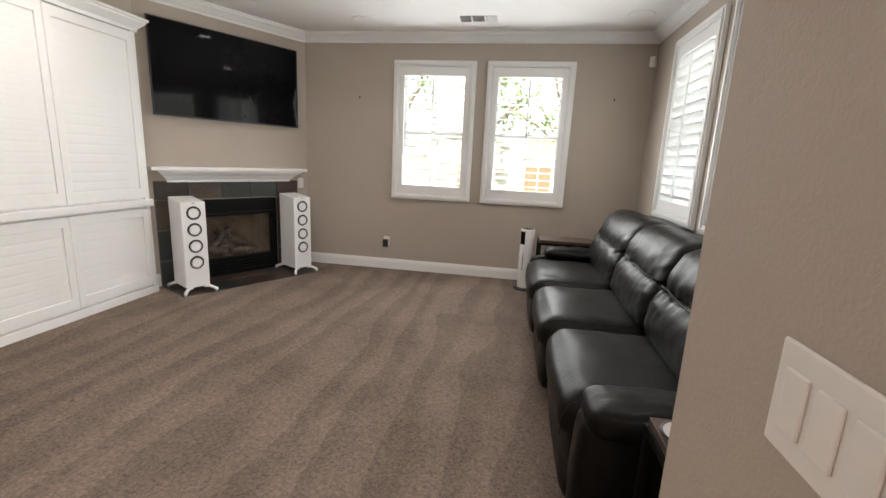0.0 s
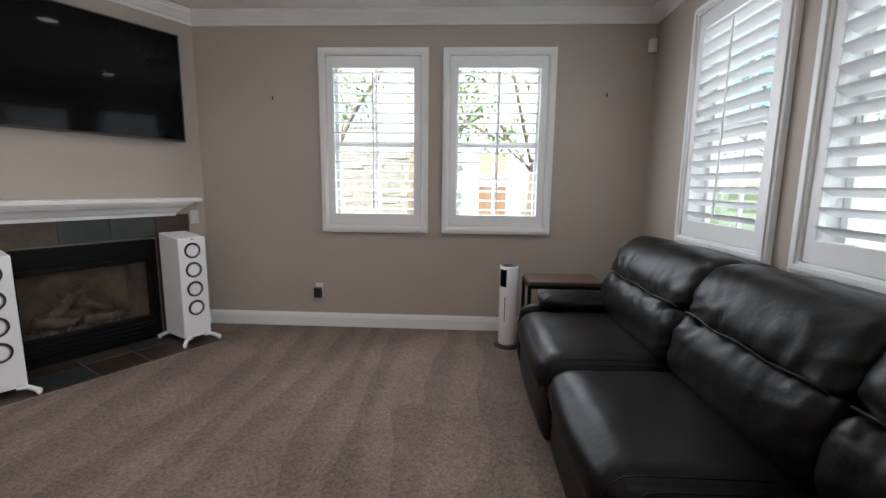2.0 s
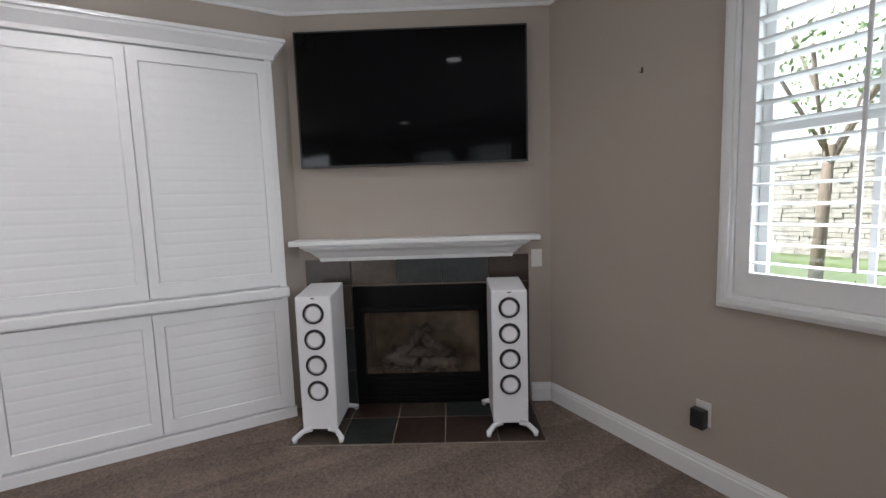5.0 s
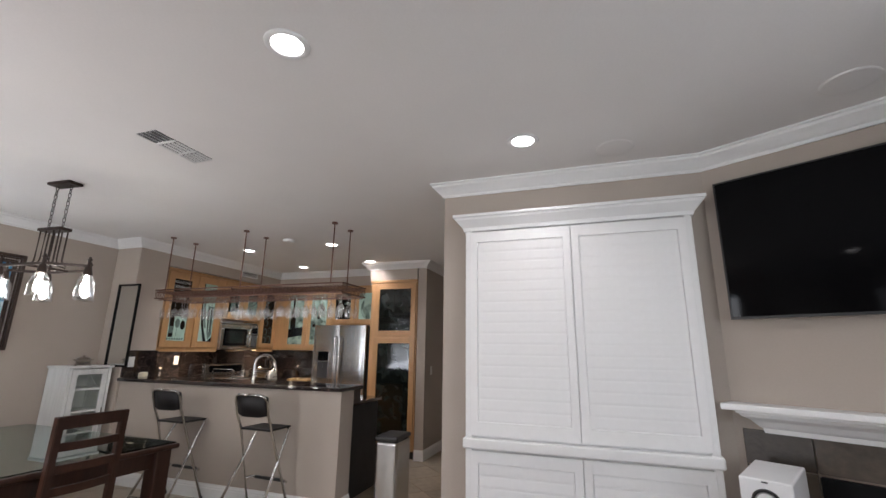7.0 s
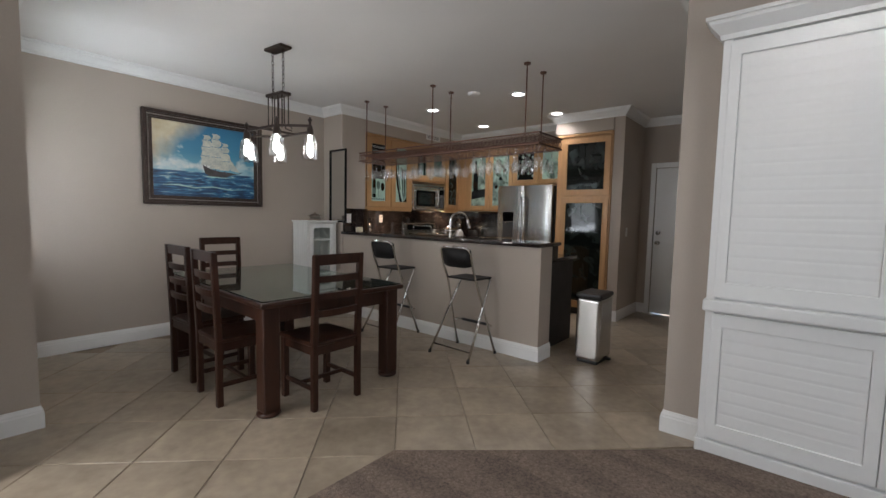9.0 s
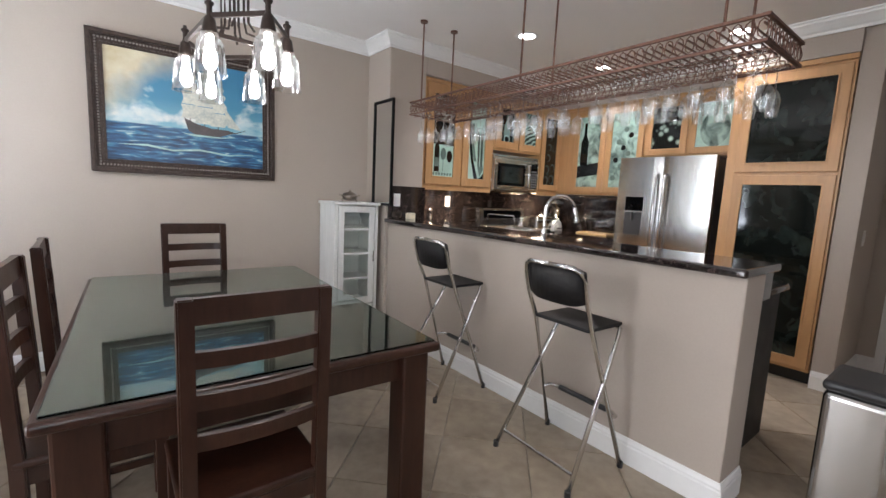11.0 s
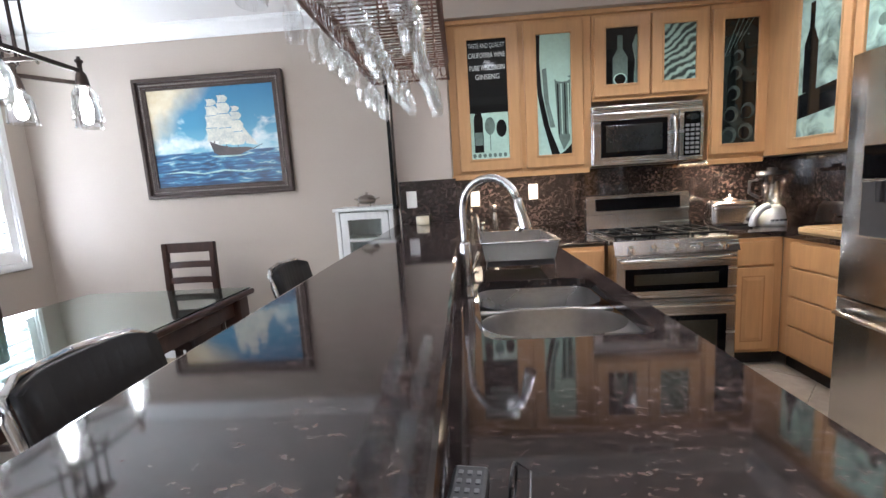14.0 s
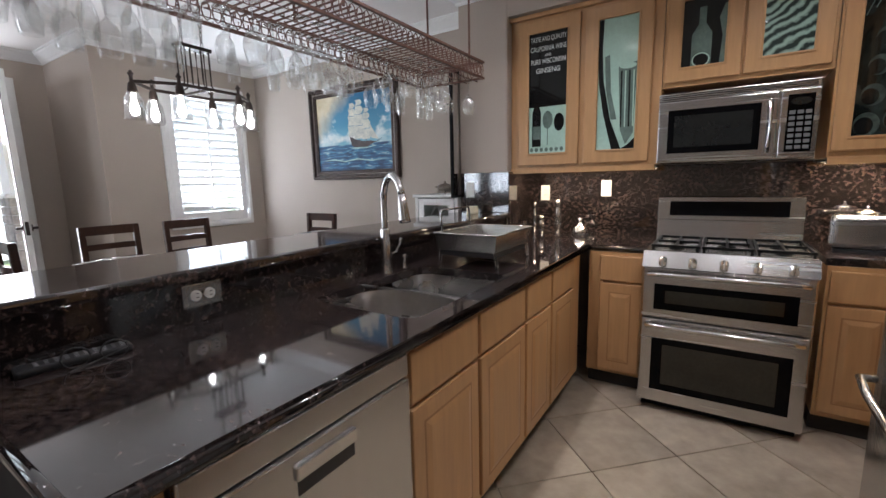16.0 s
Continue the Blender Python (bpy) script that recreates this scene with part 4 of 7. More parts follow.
def outlet(m, name="wall_outlet", label="white double electrical outlet plate", duplex=True, w=0.072, h=0.118, toggles=0, category="outlet", mat=None):
    mat = mat or PLATE
    t = thing(name, label, category, m)
    part("plate", rbox(-w / 2, w / 2, -0.006, -0.0005, -h / 2, h / 2, 0.003), mat, t)
    if duplex:
        for z in (-0.021, 0.021):
            bm = bmesh.new()
            cyl(bm, (0, -0.006, z), (0, -0.009, z), 0.0165, n=16)
            s = part("socket", bm, PLATE, t)
            bm = bmesh.new()
            for sx in (-0.006, 0.006):
                box(bm, sx - 0.0012, sx + 0.0012, -0.0098, -0.009, z - 0.001, z + 0.008)
            part("slots", bm, BLACKP, s)
    for k in range(toggles):
        x = (k - (toggles - 1) / 2) * 0.046
        part("rocker", rbox(x - 0.0165, x + 0.0165, -0.0105, -0.006, -0.033, 0.033, 0.002), PLATE, t)
    return t


outlet(pose(-0.654, 5.5, 0.35))
pl = thing("plug_in_device", "small black plug-in device with ribbed front", "plug", pose(-0.66, 5.493, 0.335))
part("body", rbox(-0.032, 0.032, -0.045, -0.001, -0.052, 0.04, 0.006), BLACKP, pl)
for k in range(5):
    part("rib", one_box(-0.026, 0.026, -0.047, -0.045, -0.044 + k * 0.016, -0.036 + k * 0.016), RUB, pl)
outlet(S(0.095, 0.0, 1.0) @ pose(0, 0, 0, 0, 0, 180), "light_switch", "white single rocker light switch", False, toggles=1, category="switch")
outlet(pose(1.14, 0.935, 1.122, 0, 0, -90), "light_switch", "white three-gang rocker light switch plate", False, 0.165, 0.118, 3, category="switch")
outlet(pose(1.35, 5.5, 0.36))
outlet(pose(-2.02, -2.2, 0.36, 0, 0, 180))
for x, z in ((-1.011, 2.017), (1.80, 2.05)):
    hk = thing("wall_hook", "small brass picture hook on the wall", "hook", pose(x, 5.5, z))
    part("plate", rbox(-0.006, 0.006, -0.003, -0.0005, -0.012, 0.016, 0.001), BRONZE, hk)
    bm = bmesh.new()
    tube(bm, [(0, -0.003, 0.0), (0, -0.01, -0.014), (0, -0.016, -0.012), (0, -0.018, -0.004)], 0.002, 6)
    part("hook", bm, BRONZE, hk)
mo = thing("alarm_sensor", "small white alarm sensor in the room corner", "sensor", pose(2.125, 5.455, 2.42, 0, 0, -45))
part("body", rbox(-0.028, 0.028, -0.03, 0.02, -0.05, 0.05, 0.008), PLATE, mo)
part("lens", rbox(-0.02, 0.02, -0.034, -0.03, -0.035, 0.005, 0.002), WHITE, mo)

# ---- dining area ----
tb = thing("dining_table", "dark-stained wooden dining table with thick turned-foot legs", "table", pose(-1.525, -0.55, 0, 0, 0, -2))
TX, TY = 0.595, 0.92
bm = bmesh.new()
box(bm, -TX, TX, -TY, TY, 0.715, 0.75)
part("tabletop", soft(bm, 0.012, 3), WALNUT, tb)
for sx in (-1, 1):
    part("apron", rbox(sx * (TX - 0.085) - 0.012, sx * (TX - 0.085) + 0.012, -TY + 0.14, TY - 0.14, 0.60, 0.715, 0.003), WALNUT, tb)
for sy in (-1, 1):
    part("apron", rbox(-TX + 0.14, TX - 0.14, sy * (TY - 0.085) - 0.012, sy * (TY - 0.085) + 0.012, 0.60, 0.715, 0.003), WALNUT, tb)
for sx in (-1, 1):
    for sy in (-1, 1):
        cx, cy = sx * (TX - 0.09), sy * (TY - 0.09)
        lg = part("leg", rbox(cx - 0.056, cx + 0.056, cy - 0.056, cy + 0.056, 0.028, 0.715, 0.010), WALNUT, tb)
        bm = bmesh.new()
        lathe(bm, [(0.0, 0.0), (0.07, 0.0), (0.078, 0.010), (0.074, 0.024), (0.06, 0.032), (0.0, 0.034)], 20, (cx, cy, 0))
        part("foot", bm, WALNUT, lg, smooth=True)
part("glass_sheet", rbox(-TX + 0.02, TX - 0.02, -TY + 0.02, TY - 0.02, 0.7515, 0.7595, 0.003), GREENGLASS, tb, "clear green-edged protective glass")


def dining_chair():
    t = thing("dining_chair", "dark-stained wooden ladder-back dining chair", "chair", None, "chairs round the table")
    part("seat", rbox(-0.20, 0.20, -0.22, 0.20, 0.435, 0.465, 0.010, 3), WALNUT, t)
    for sx in (-1, 1):
        bm = bmesh.new()
        prof = [(0.165, 0.0), (0.205, 0.0), (0.205, 0.45), (0.228, 1.045), (0.190, 1.045), (0.165, 0.45)]
        a = [bm.verts.new((sx * 0.178 - 0.02, y, z)) for y, z in prof]
        b = [bm.verts.new((sx * 0.178 + 0.02, y, z)) for y, z in prof]
        for f in ((a[0], a[1], a[2], a[5]), (a[5], a[2], a[3], a[4]), (b[1], b[0], b[5], b[2]), (b[2], b[5], b[4], b[3])):
            bm.faces.new(f)
        for i in range(6):
            bm.faces.new((a[i], b[i], b[(i + 1) % 6], a[(i + 1) % 6]))
        bmesh.ops.bevel(bm, geom=[e for e in bm.edges], offset=0.004, segments=2, affect="EDGES")
        part("back_post", bm, WALNUT, t)
        part("leg", rbox(sx * 0.175 - 0.021, sx * 0.175 + 0.021, -0.205, -0.163, 0, 0.435, 0.004), WALNUT, t)
        part("seat_rail", rbox(sx * 0.176 - 0.011, sx * 0.176 + 0.011, -0.165, 0.17, 0.375, 0.435, 0.003), WALNUT, t)
        part("stretcher", rbox(sx * 0.176 - 0.010, sx * 0.176 + 0.010, -0.165, 0.17, 0.13, 0.16, 0.003), WALNUT, t)
    part("seat_rail", rbox(-0.155, 0.155, -0.195, -0.173, 0.375, 0.435, 0.003), WALNUT, t)
    part("seat_rail", rbox(-0.16, 0.16, 0.172, 0.195, 0.375, 0.435, 0.003), WALNUT, t)
    part("stretcher", rbox(-0.166, 0.166, -0.012, 0.012, 0.13, 0.155, 0.003), WALNUT, t)
    for z0, h in ((0.975, 0.07), (0.86, 0.045), (0.745, 0.045), (0.63, 0.045)):
        yb = 0.185 + (z0 + h / 2 - 0.45) * 0.04
        bm = bmesh.new()
        n = 8
        ra = []
        for k in range(n + 1):
            x = -0.16 + 0.32 * k / n
            bow = 0.018 * (1 - (2 * k / n - 1) ** 2) if z0 < 0.9 else 0.0
            ra.append([bm.verts.new((x, yb + bow + dy, z)) for dy, z in ((-0.010, z0), (0.010, z0), (0.014, z0 + h), (-0.006, z0 + h))])
        for a, b in zip(ra, ra[1:]):
            for j in range(4):
                bm.faces.new((a[j], a[(j + 1) % 4], b[(j + 1) % 4], b[j]))
        bm.faces.new(ra[0])
        bm.faces.new(ra[-1][::-1])
        part("back_slat", bm, WALNUT, t)
    return t


ch = dining_chair()
ch.matrix_basis = pose(-1.39, 0.262, 0, 0, 0, 0)
copy_thing(ch, pose(-1.015, -0.245, 0, 0, 0, -92))
copy_thing(ch, pose(-1.045, -0.83, 0, 0, 0, -88))
copy_thing(ch, pose(-1.54, -1.54, 0, 0, 0, 180))

# ship painting
pic = thing("ship_painting", "framed oil painting of a sailing ship at sea", "painting", pose(-0.992, -2.2, 1.375, 0, 0, 180))
PW, PH = 1.215, 0.945
FRAME = shader("carved_bronze_frame", (0.05, 0.033, 0.026), 0.4, metal=0.35, vary=0.5, scale=30, fine=90, bump=0.5, bump_scale=110)
part("outer_frame", soft(ring_frame(0, PW, 0, PH, 0.03, -0.05, -0.001), 0.007), FRAME, pic)
part("frame_bed", ring_frame(0.03, PW - 0.03, 0.03, PH - 0.03, 0.045, -0.028, -0.002), FRAME, pic)
GILT = shader("worn_gilt_bead", (0.34, 0.31, 0.28), 0.35, metal=0.6, vary=0.4, scale=30)
bm = bmesh.new()
for k in range(58):
    for z in (0.052, PH - 0.052):
        bmesh.ops.create_icosphere(bm, subdivisions=1, radius=0.008, matrix=Matrix.Translation((0.05 + k * (PW - 0.1) / 57, -0.029, z)))
for k in range(44):
    for x in (0.052, PW - 0.052):
        bmesh.ops.create_icosphere(bm, subdivisions=1, radius=0.008, matrix=Matrix.Translation((x, -0.029, 0.05 + k * (PH - 0.1) / 43)))
part("beading", bm, GILT, pic)
part("inner_frame", soft(ring_frame(0.075, PW - 0.075, 0.075, PH - 0.075, 0.016, -0.026, -0.002), 0.004), FRAME, pic)


def canvas_material():
    m = bpy.data.materials.new("painted_sea_and_sky")
    m.use_nodes = True
    nt = m.node_tree
    L, N = nt.links.new, nt.nodes.new
    b = nt.nodes["Principled BSDF"]
    b.inputs["Roughness"].default_value = 0.45
    tc = N("ShaderNodeTexCoord")
    sp = N("ShaderNodeSeparateXYZ")
    L(tc.outputs["Object"], sp.inputs[0])

    def ramp(fac, stops):
        r = N("ShaderNodeValToRGB")
        e = r.color_ramp.elements
        e[0].position, e[0].color = stops[0][0], (*stops[0][1], 1)
        e[1].position, e[1].color = stops[-1][0], (*stops[-1][1], 1)
        for p, c in stops[1:-1]:
            e.new(p).color = (*c, 1)
        L(fac, r.inputs[0])
        return r.outputs[0]

    def mix(fac, a, c):
        k = N("ShaderNodeMix")
        k.data_type = "RGBA"
        L(fac, k.inputs[0])
        L(a, k.inputs[6])
        L(c, k.inputs[7])
        return k.outputs[2]

    def nz(scale, sc=(1, 1, 1), detail=4, dist=0.0):
        mp, n = N("ShaderNodeMapping"), N("ShaderNodeTexNoise")
        mp.inputs["Scale"].default_value = sc
        n.inputs["Scale"].default_value, n.inputs["Detail"].default_value, n.inputs["Distortion"].default_value = scale, detail, dist
        L(tc.outputs["Object"], mp.inputs[0])
        L(mp.outputs[0], n.inputs["Vector"])
        return n.outputs[0]

    def math_node(op, a, c):
        k = N("ShaderNodeMath")
        k.operation = op
        for i, q in enumerate((a, c)):
            if isinstance(q, (int, float)):
                k.inputs[i].default_value = q
            else:
                L(q, k.inputs[i])
        return k.outputs[0]
    skyc = ramp(sp.outputs[2], [(0.33, (0.20, 0.44, 0.55)), (0.55, (0.06, 0.25, 0.40)), (0.85, (0.035, 0.18, 0.34))])
    cl = nz(3.6, (1, 1, 1.7), 5, 0.3)
    cloud = ramp(math_node("ADD", cl, math_node("MULTIPLY", math_node("SUBTRACT", 0.62, sp.outputs[2]), 0.35)), [(0.56, (0, 0, 0)), (0.68, (1, 1, 1))])
    cc = ramp(nz(9), [(0.35, (0.40, 0.58, 0.62)), (0.65, (0.72, 0.74, 0.70))])
    col = mix(cloud, skyc, cc)
    # golden light in the upper corner
    d = math_node("SUBTRACT", math_node("ADD", math_node("MULTIPLY", sp.outputs[0], 0.9), math_node("SUBTRACT", 0.86, sp.outputs[2])), math_node("MULTIPLY", nz(5), 0.35))
    col = mix(ramp(d, [(0.15, (1, 1, 1)), (0.42, (0, 0, 0))]), col, ramp(nz(8), [(0.35, (0.52, 0.42, 0.24)), (0.65, (0.66, 0.60, 0.44))]))
    wv = math_node("ADD", nz(11, (0.6, 1, 4.0), 5, 0.8), math_node("MULTIPLY", math_node("SUBTRACT", sp.outputs[2], 0.2), 0.25))
    sea = ramp(wv, [(0.36, (0.008, 0.035, 0.085)), (0.50, (0.018, 0.085, 0.20)), (0.60, (0.05, 0.20, 0.34)), (0.70, (0.42, 0.56, 0.58))])
    col = mix(ramp(sp.outputs[2], [(0.352, (1, 1, 1)), (0.358, (0, 0, 0))]), col, sea)
    L(col, b.inputs["Base Color"])
    bp = N("ShaderNodeBump")
    bp.inputs["Strength"].default_value = 0.25
    L(nz(70), bp.inputs["Height"])
    L(bp.outputs[0], b.inputs["Normal"])
    return m


part("canvas", one_box(0.088, PW - 0.088, -0.014, -0.004, 0.088, PH - 0.088), canvas_material(), pic)
SAIL = shader("painted_sail", (0.62, 0.60, 0.50), 0.5, vary=0.25, scale=14, dark=(0.32, 0.38, 0.38))
HULL = shader("painted_hull", (0.06, 0.05, 0.05), 0.5, vary=0.4, scale=12)
FOAM = shader("painted_foam", (0.35, 0.55, 0.52), 0.5, vary=0.4, scale=12)


def flat(name, pts, material, y):
    bm = bmesh.new()
    prism(bm, pts, 0.001, Matrix.Translation((0, y, 0)))
    part(name, bm, material, pic)


def sail(x, z, w, h, y, lean=0.0):
    n = 6
    pts = [(x - w / 2 + lean * 0 + 0.012 * math.sin(math.pi * k / n), z + h * k / n) for k in range(n + 1)]
    pts += [(x + w * 0.42 + lean + 0.025 * math.sin(math.pi * (1 - k / n)), z + h * (1 - k / n)) for k in range(n + 1)]
    flat("painted_sail", pts, SAIL, y)


flat("painted_hull", [(0.56, 0.435), (0.585, 0.345), (0.63, 0.318), (0.80, 0.318), (0.865, 0.345), (0.92, 0.362), (0.86, 0.375), (0.74, 0.378), (0.64, 0.40)], HULL, -0.0155)
flat("painted_mast", [(0.905, 0.358), (0.99, 0.392), (0.992, 0.388), (0.908, 0.352)], HULL, -0.0154)
for x, top in ((0.60, 0.77), (0.695, 0.80), (0.79, 0.70)):
    flat("painted_mast", [(x - 0.003, 0.37), (x + 0.003, 0.37), (x + 0.002, top), (x - 0.002, top)], HULL, -0.0152)
for x, rows in ((0.60, ((0.435, 0.12, 0.10), (0.54, 0.11, 0.09), (0.635, 0.09, 0.07), (0.71, 0.065, 0.05))), (0.695, ((0.405, 0.13, 0.125), (0.535, 0.12, 0.105), (0.645, 0.095, 0.08), (0.73, 0.07, 0.055))), (0.79, ((0.395, 0.11, 0.10), (0.50, 0.095, 0.085), (0.59, 0.075, 0.06), (0.655, 0.05, 0.04)))):
    for k, (z, w, h) in enumerate(rows):
        sail(x, z, w, h, -0.016 - 0.0003 * k - 0.0008 * x)
flat("painted_jib", [(0.86, 0.40), (0.83, 0.56), (0.955, 0.385)], SAIL, -0.0163)
flat("painted_foam", [(0.55, 0.322), (0.62, 0.305), (0.80, 0.306), (0.92, 0.326), (0.80, 0.316), (0.62, 0.320)], FOAM, -0.0162)
flat("painted_crest", [(0.14, 0.20), (0.32, 0.215), (0.48, 0.19), (0.66, 0.21), (0.86, 0.185), (1.06, 0.20), (0.86, 0.175), (0.66, 0.196), (0.48, 0.178), (0.32, 0.20)], FOAM, -0.0153)

# narrow wall mirror
mi = thing("wall_mirror", "narrow wall mirror in a black frame", "mirror", pose(-3.10, -2.04, 1.20, 0, 0, 90))
part("frame", soft(ring_frame(0, 0.35, 0, 0.95, 0.022, -0.024, -0.001), 0.003), BLACKM, mi)
part("glass", one_box(0.02, 0.33, -0.012, -0.004, 0.02, 0.93), MIRROR, mi)

# white display cabinet
wc = thing("display_cabinet", "narrow white painted display cabinet with glass door", "cabinet", pose(-2.622, -1.845, 0, 0, 0, 180))
CW, CD, CH = 0.42, 0.34, 1.22
OLDW = shader("brushed_white_paint", (0.76, 0.77, 0.76), 0.5, vary=0.1, scale=4, fine=18, bump=0.12, stretch=(6, 6, 0.6))
part("top", rbox(-0.018, CW + 0.018, -0.018, CD, CH - 0.025, CH, 0.005), OLDW, wc)
for x0 in (0.0, CW - 0.022):
    part("side_panel", rbox(x0, x0 + 0.022, 0.02, CD, 0.10, CH - 0.025, 0.002), OLDW, wc)
    for y0 in (0.0, CD - 0.035):
        part("leg", rbox(x0 - 0.004, x0 + 0.026 if x0 == 0 else CW + 0.004, y0, y0 + 0.035, 0.0, CH - 0.025 if y0 == 0 else 0.10, 0.003), OLDW, wc)
part("back_panel", one_box(0.022, CW - 0.022, CD - 0.012, CD - 0.002, 0.10, CH - 0.025), OLDW, wc)
for z in (0.10, 0.275, 0.51, 0.745, 0.975):
    part("shelf", one_box(0.022, CW - 0.022, 0.03, CD - 0.012, z, z + 0.015), OLDW, wc)
dr = part("drawer_front", rbox(0.03, CW - 0.03, 0.004, 0.024, 0.118, 0.268, 0.005), OLDW, wc)
bm = bmesh.new()
tube(bm, [(0.15, 0.004, 0.20), (0.16, -0.018, 0.205), (0.26, -0.018, 0.205), (0.27, 0.004, 0.20)], 0.005, 8)
part("handle", bm, STEEL, dr, "brushed steel pull")
do = part("door", soft(ring_frame(0.032, CW - 0.032, 0.29, CH - 0.035, 0.055, 0.0, 0.02), 0.003), OLDW, wc)
for z in (0.53, 0.755, 0.975):
    part("glazing_bar", one_box(0.085, CW - 0.085, 0.004, 0.016, z - 0.008, z + 0.008), OLDW, do)
part("pane", one_box(0.085, CW - 0.085, 0.008, 0.011, 0.34, CH - 0.085), PANE, do)
etch = shader("etched_line", (0.6, 0.6, 0.58), 0.5, vary=0.05)
for x0, x1, z0, z1 in ((0.10, 0.20, 0.98, 1.12), (0.32, 0.22, 0.98, 1.12), (0.10, 0.20, 0.52, 0.35), (0.32, 0.22, 0.52, 0.35), (0.21, 0.21, 0.55, 0.95)):
    bm = bmesh.new()
    tube(bm, [(x0, 0.0065, z0), ((x0 + x1) / 2 + 0.01 * (1 if x0 < x1 else -1), 0.0065, (z0 + z1) / 2), (x1, 0.0065, z1)], 0.0022, 6)
    part("lead_line", bm, etch, do)
bm = bmesh.new()
cyl(bm, (CW - 0.05, 0.0, 0.72), (CW - 0.05, -0.02, 0.72), 0.005)
tube(bm, [(CW - 0.05, -0.02, 0.68), (CW - 0.05, -0.02, 0.78)], 0.005, 8)
part("handle", bm, STEEL, do)
pot = thing("metal_pot", "small lidded pewter serving pot", "pot", pose(-2.83, -2.0, 1.221))
PEWTER = shader("dull_pewter", (0.30, 0.26, 0.22), 0.3, metal=0.9, vary=0.2)
bm = bmesh.new()
lathe(bm, [(0.0, 0.018), (0.045, 0.018), (0.062, 0.03), (0.07, 0.05), (0.066, 0.062), (0.0, 0.062)], 20)
part("body", bm, PEWTER, pot, smooth=True)
bm = bmesh.new()
lathe(bm, [(0.068, 0.063), (0.05, 0.08), (0.02, 0.088), (0.008, 0.092), (0.012, 0.104), (0.0, 0.108)], 20)
part("lid", bm, PEWTER, pot, smooth=True)
for a in range(3):
    bm = bmesh.new()
    c, s = math.cos(a * 2.094), math.sin(a * 2.094)
    tube(bm, [(0.05 * c, 0.05 * s, 0.03), (0.075 * c, 0.075 * s, 0.018), (0.07 * c, 0.07 * s, 0.0)], 0.006, 6)
    part("foot", bm, PEWTER, pot)
for sx in (-1, 1):
    bm = bmesh.new()
    tube(bm, [(sx * 0.064, -0.02, 0.05), (sx * 0.092, -0.015, 0.06), (sx * 0.092, 0.015, 0.06), (sx * 0.064, 0.02, 0.05)], 0.005, 6)
    part("handle", bm, PEWTER, pot)

# chandelier
cd = thing("chandelier", "dark bronze chandelier with six lit glass jar shades", "chandelier", pose(-1.575, -0.635, 0.03, 0, 0, 4))
bm = bmesh.new()
box(bm, -0.055, 0.055, -0.12, 0.12, 2.645, 2.669)
part("canopy", soft(bm, 0.006), BRONZE, cd)
for sy in (-1, 1):
    for k in range(10):
        bm = bmesh.new()
        ring = [(0.010 * math.cos(a * math.pi / 5), 0, 0.021 * math.sin(a * math.pi / 5)) for a in range(11)]
        tube(bm, ring, 0.0028, 5)
        part("chain_link", bm, BRONZE, cd, at=pose(0, sy * 0.075, 2.625 - k * 0.034, 0, 0, 90 * (k % 2)))
part("hub_plate", rbox(-0.045, 0.045, -0.12, 0.12, 2.265, 2.29, 0.004), BRONZE, cd)
for sx in (-0.03, 0.03):
    for sy in (-0.1, -0.04, 0.04, 0.1):
        bm = bmesh.new()
        tube(bm, [(sx, sy, 2.268), (sx, sy, 2.05), (sx * 1.3, sy * 1.1, 2.0), (sx * 3.0, sy * 1.6, 1.985)] if abs(sy) < 0.05 else [(sx, sy, 2.268), (sx, sy, 2.03), (sx * 1.6, sy * 1.25, 1.99)], 0.006, 6)
        part("rod", bm, BRONZE, cd)
corners = [(0.0, 0.43), (0.16, 0.22), (0.16, -0.22), (0.0, -0.43), (-0.16, -0.22), (-0.16, 0.22)]
for (xa, ya), (xb, yb) in zip(corners, corners[1:] + corners[:1]):
    bm = bmesh.new()
    dv = Vector((xb - xa, yb - ya, 0))
    box(bm, -dv.length / 2, dv.length / 2, -0.006, 0.006, -0.010, 0.010)
    part("frame_bar", bm, BRONZE, cd, at=pose((xa + xb) / 2, (ya + yb) / 2, 1.975, 0, 0, math.degrees(math.atan2(dv.y, dv.x))))
bm = bmesh.new()
box(bm, -0.16, 0.16, -0.006, 0.006, 1.966, 1.984)
part("cross_bar", bm, BRONZE, cd)
for x, y in corners:
    bm = bmesh.new()
    lathe(bm, [(0.0, 2.045), (0.008, 2.043), (0.010, 2.03), (0.018, 2.026), (0.018, 2.018), (0.011, 2.012), (0.011, 1.975), (0.022, 1.962), (0.026, 1.94), (0.030, 1.915), (0.030, 1.90), (0.0, 1.90)], 14, (x, y, 0))
    arm = part("lamp_holder", bm, BRONZE, cd, smooth=True)
    bm = bmesh.new()
    lathe(bm, [(0.034, 1.905), (0.036, 1.89), (0.05, 1.872), (0.055, 1.85), (0.062, 1.745), (0.066, 1.74)], 20, (x, y, 0))
    sh = part("shade", bm, JAR, arm, "clear glass jar", smooth=True)
    sh.visible_shadow = False
    bm = bmesh.new()
    lathe(bm, [(0.0, 1.76), (0.018, 1.768), (0.027, 1.79), (0.026, 1.815), (0.015, 1.85), (0.013, 1.90)], 14, (x, y, 0))
    part("bulb", bm, BULB, arm, "glowing bulb", smooth=True)

# bar stools
SEATV = shader("black_vinyl_board", (0.013, 0.012, 0.012), 0.55, vary=0.2, bump=0.08, spec=0.3)


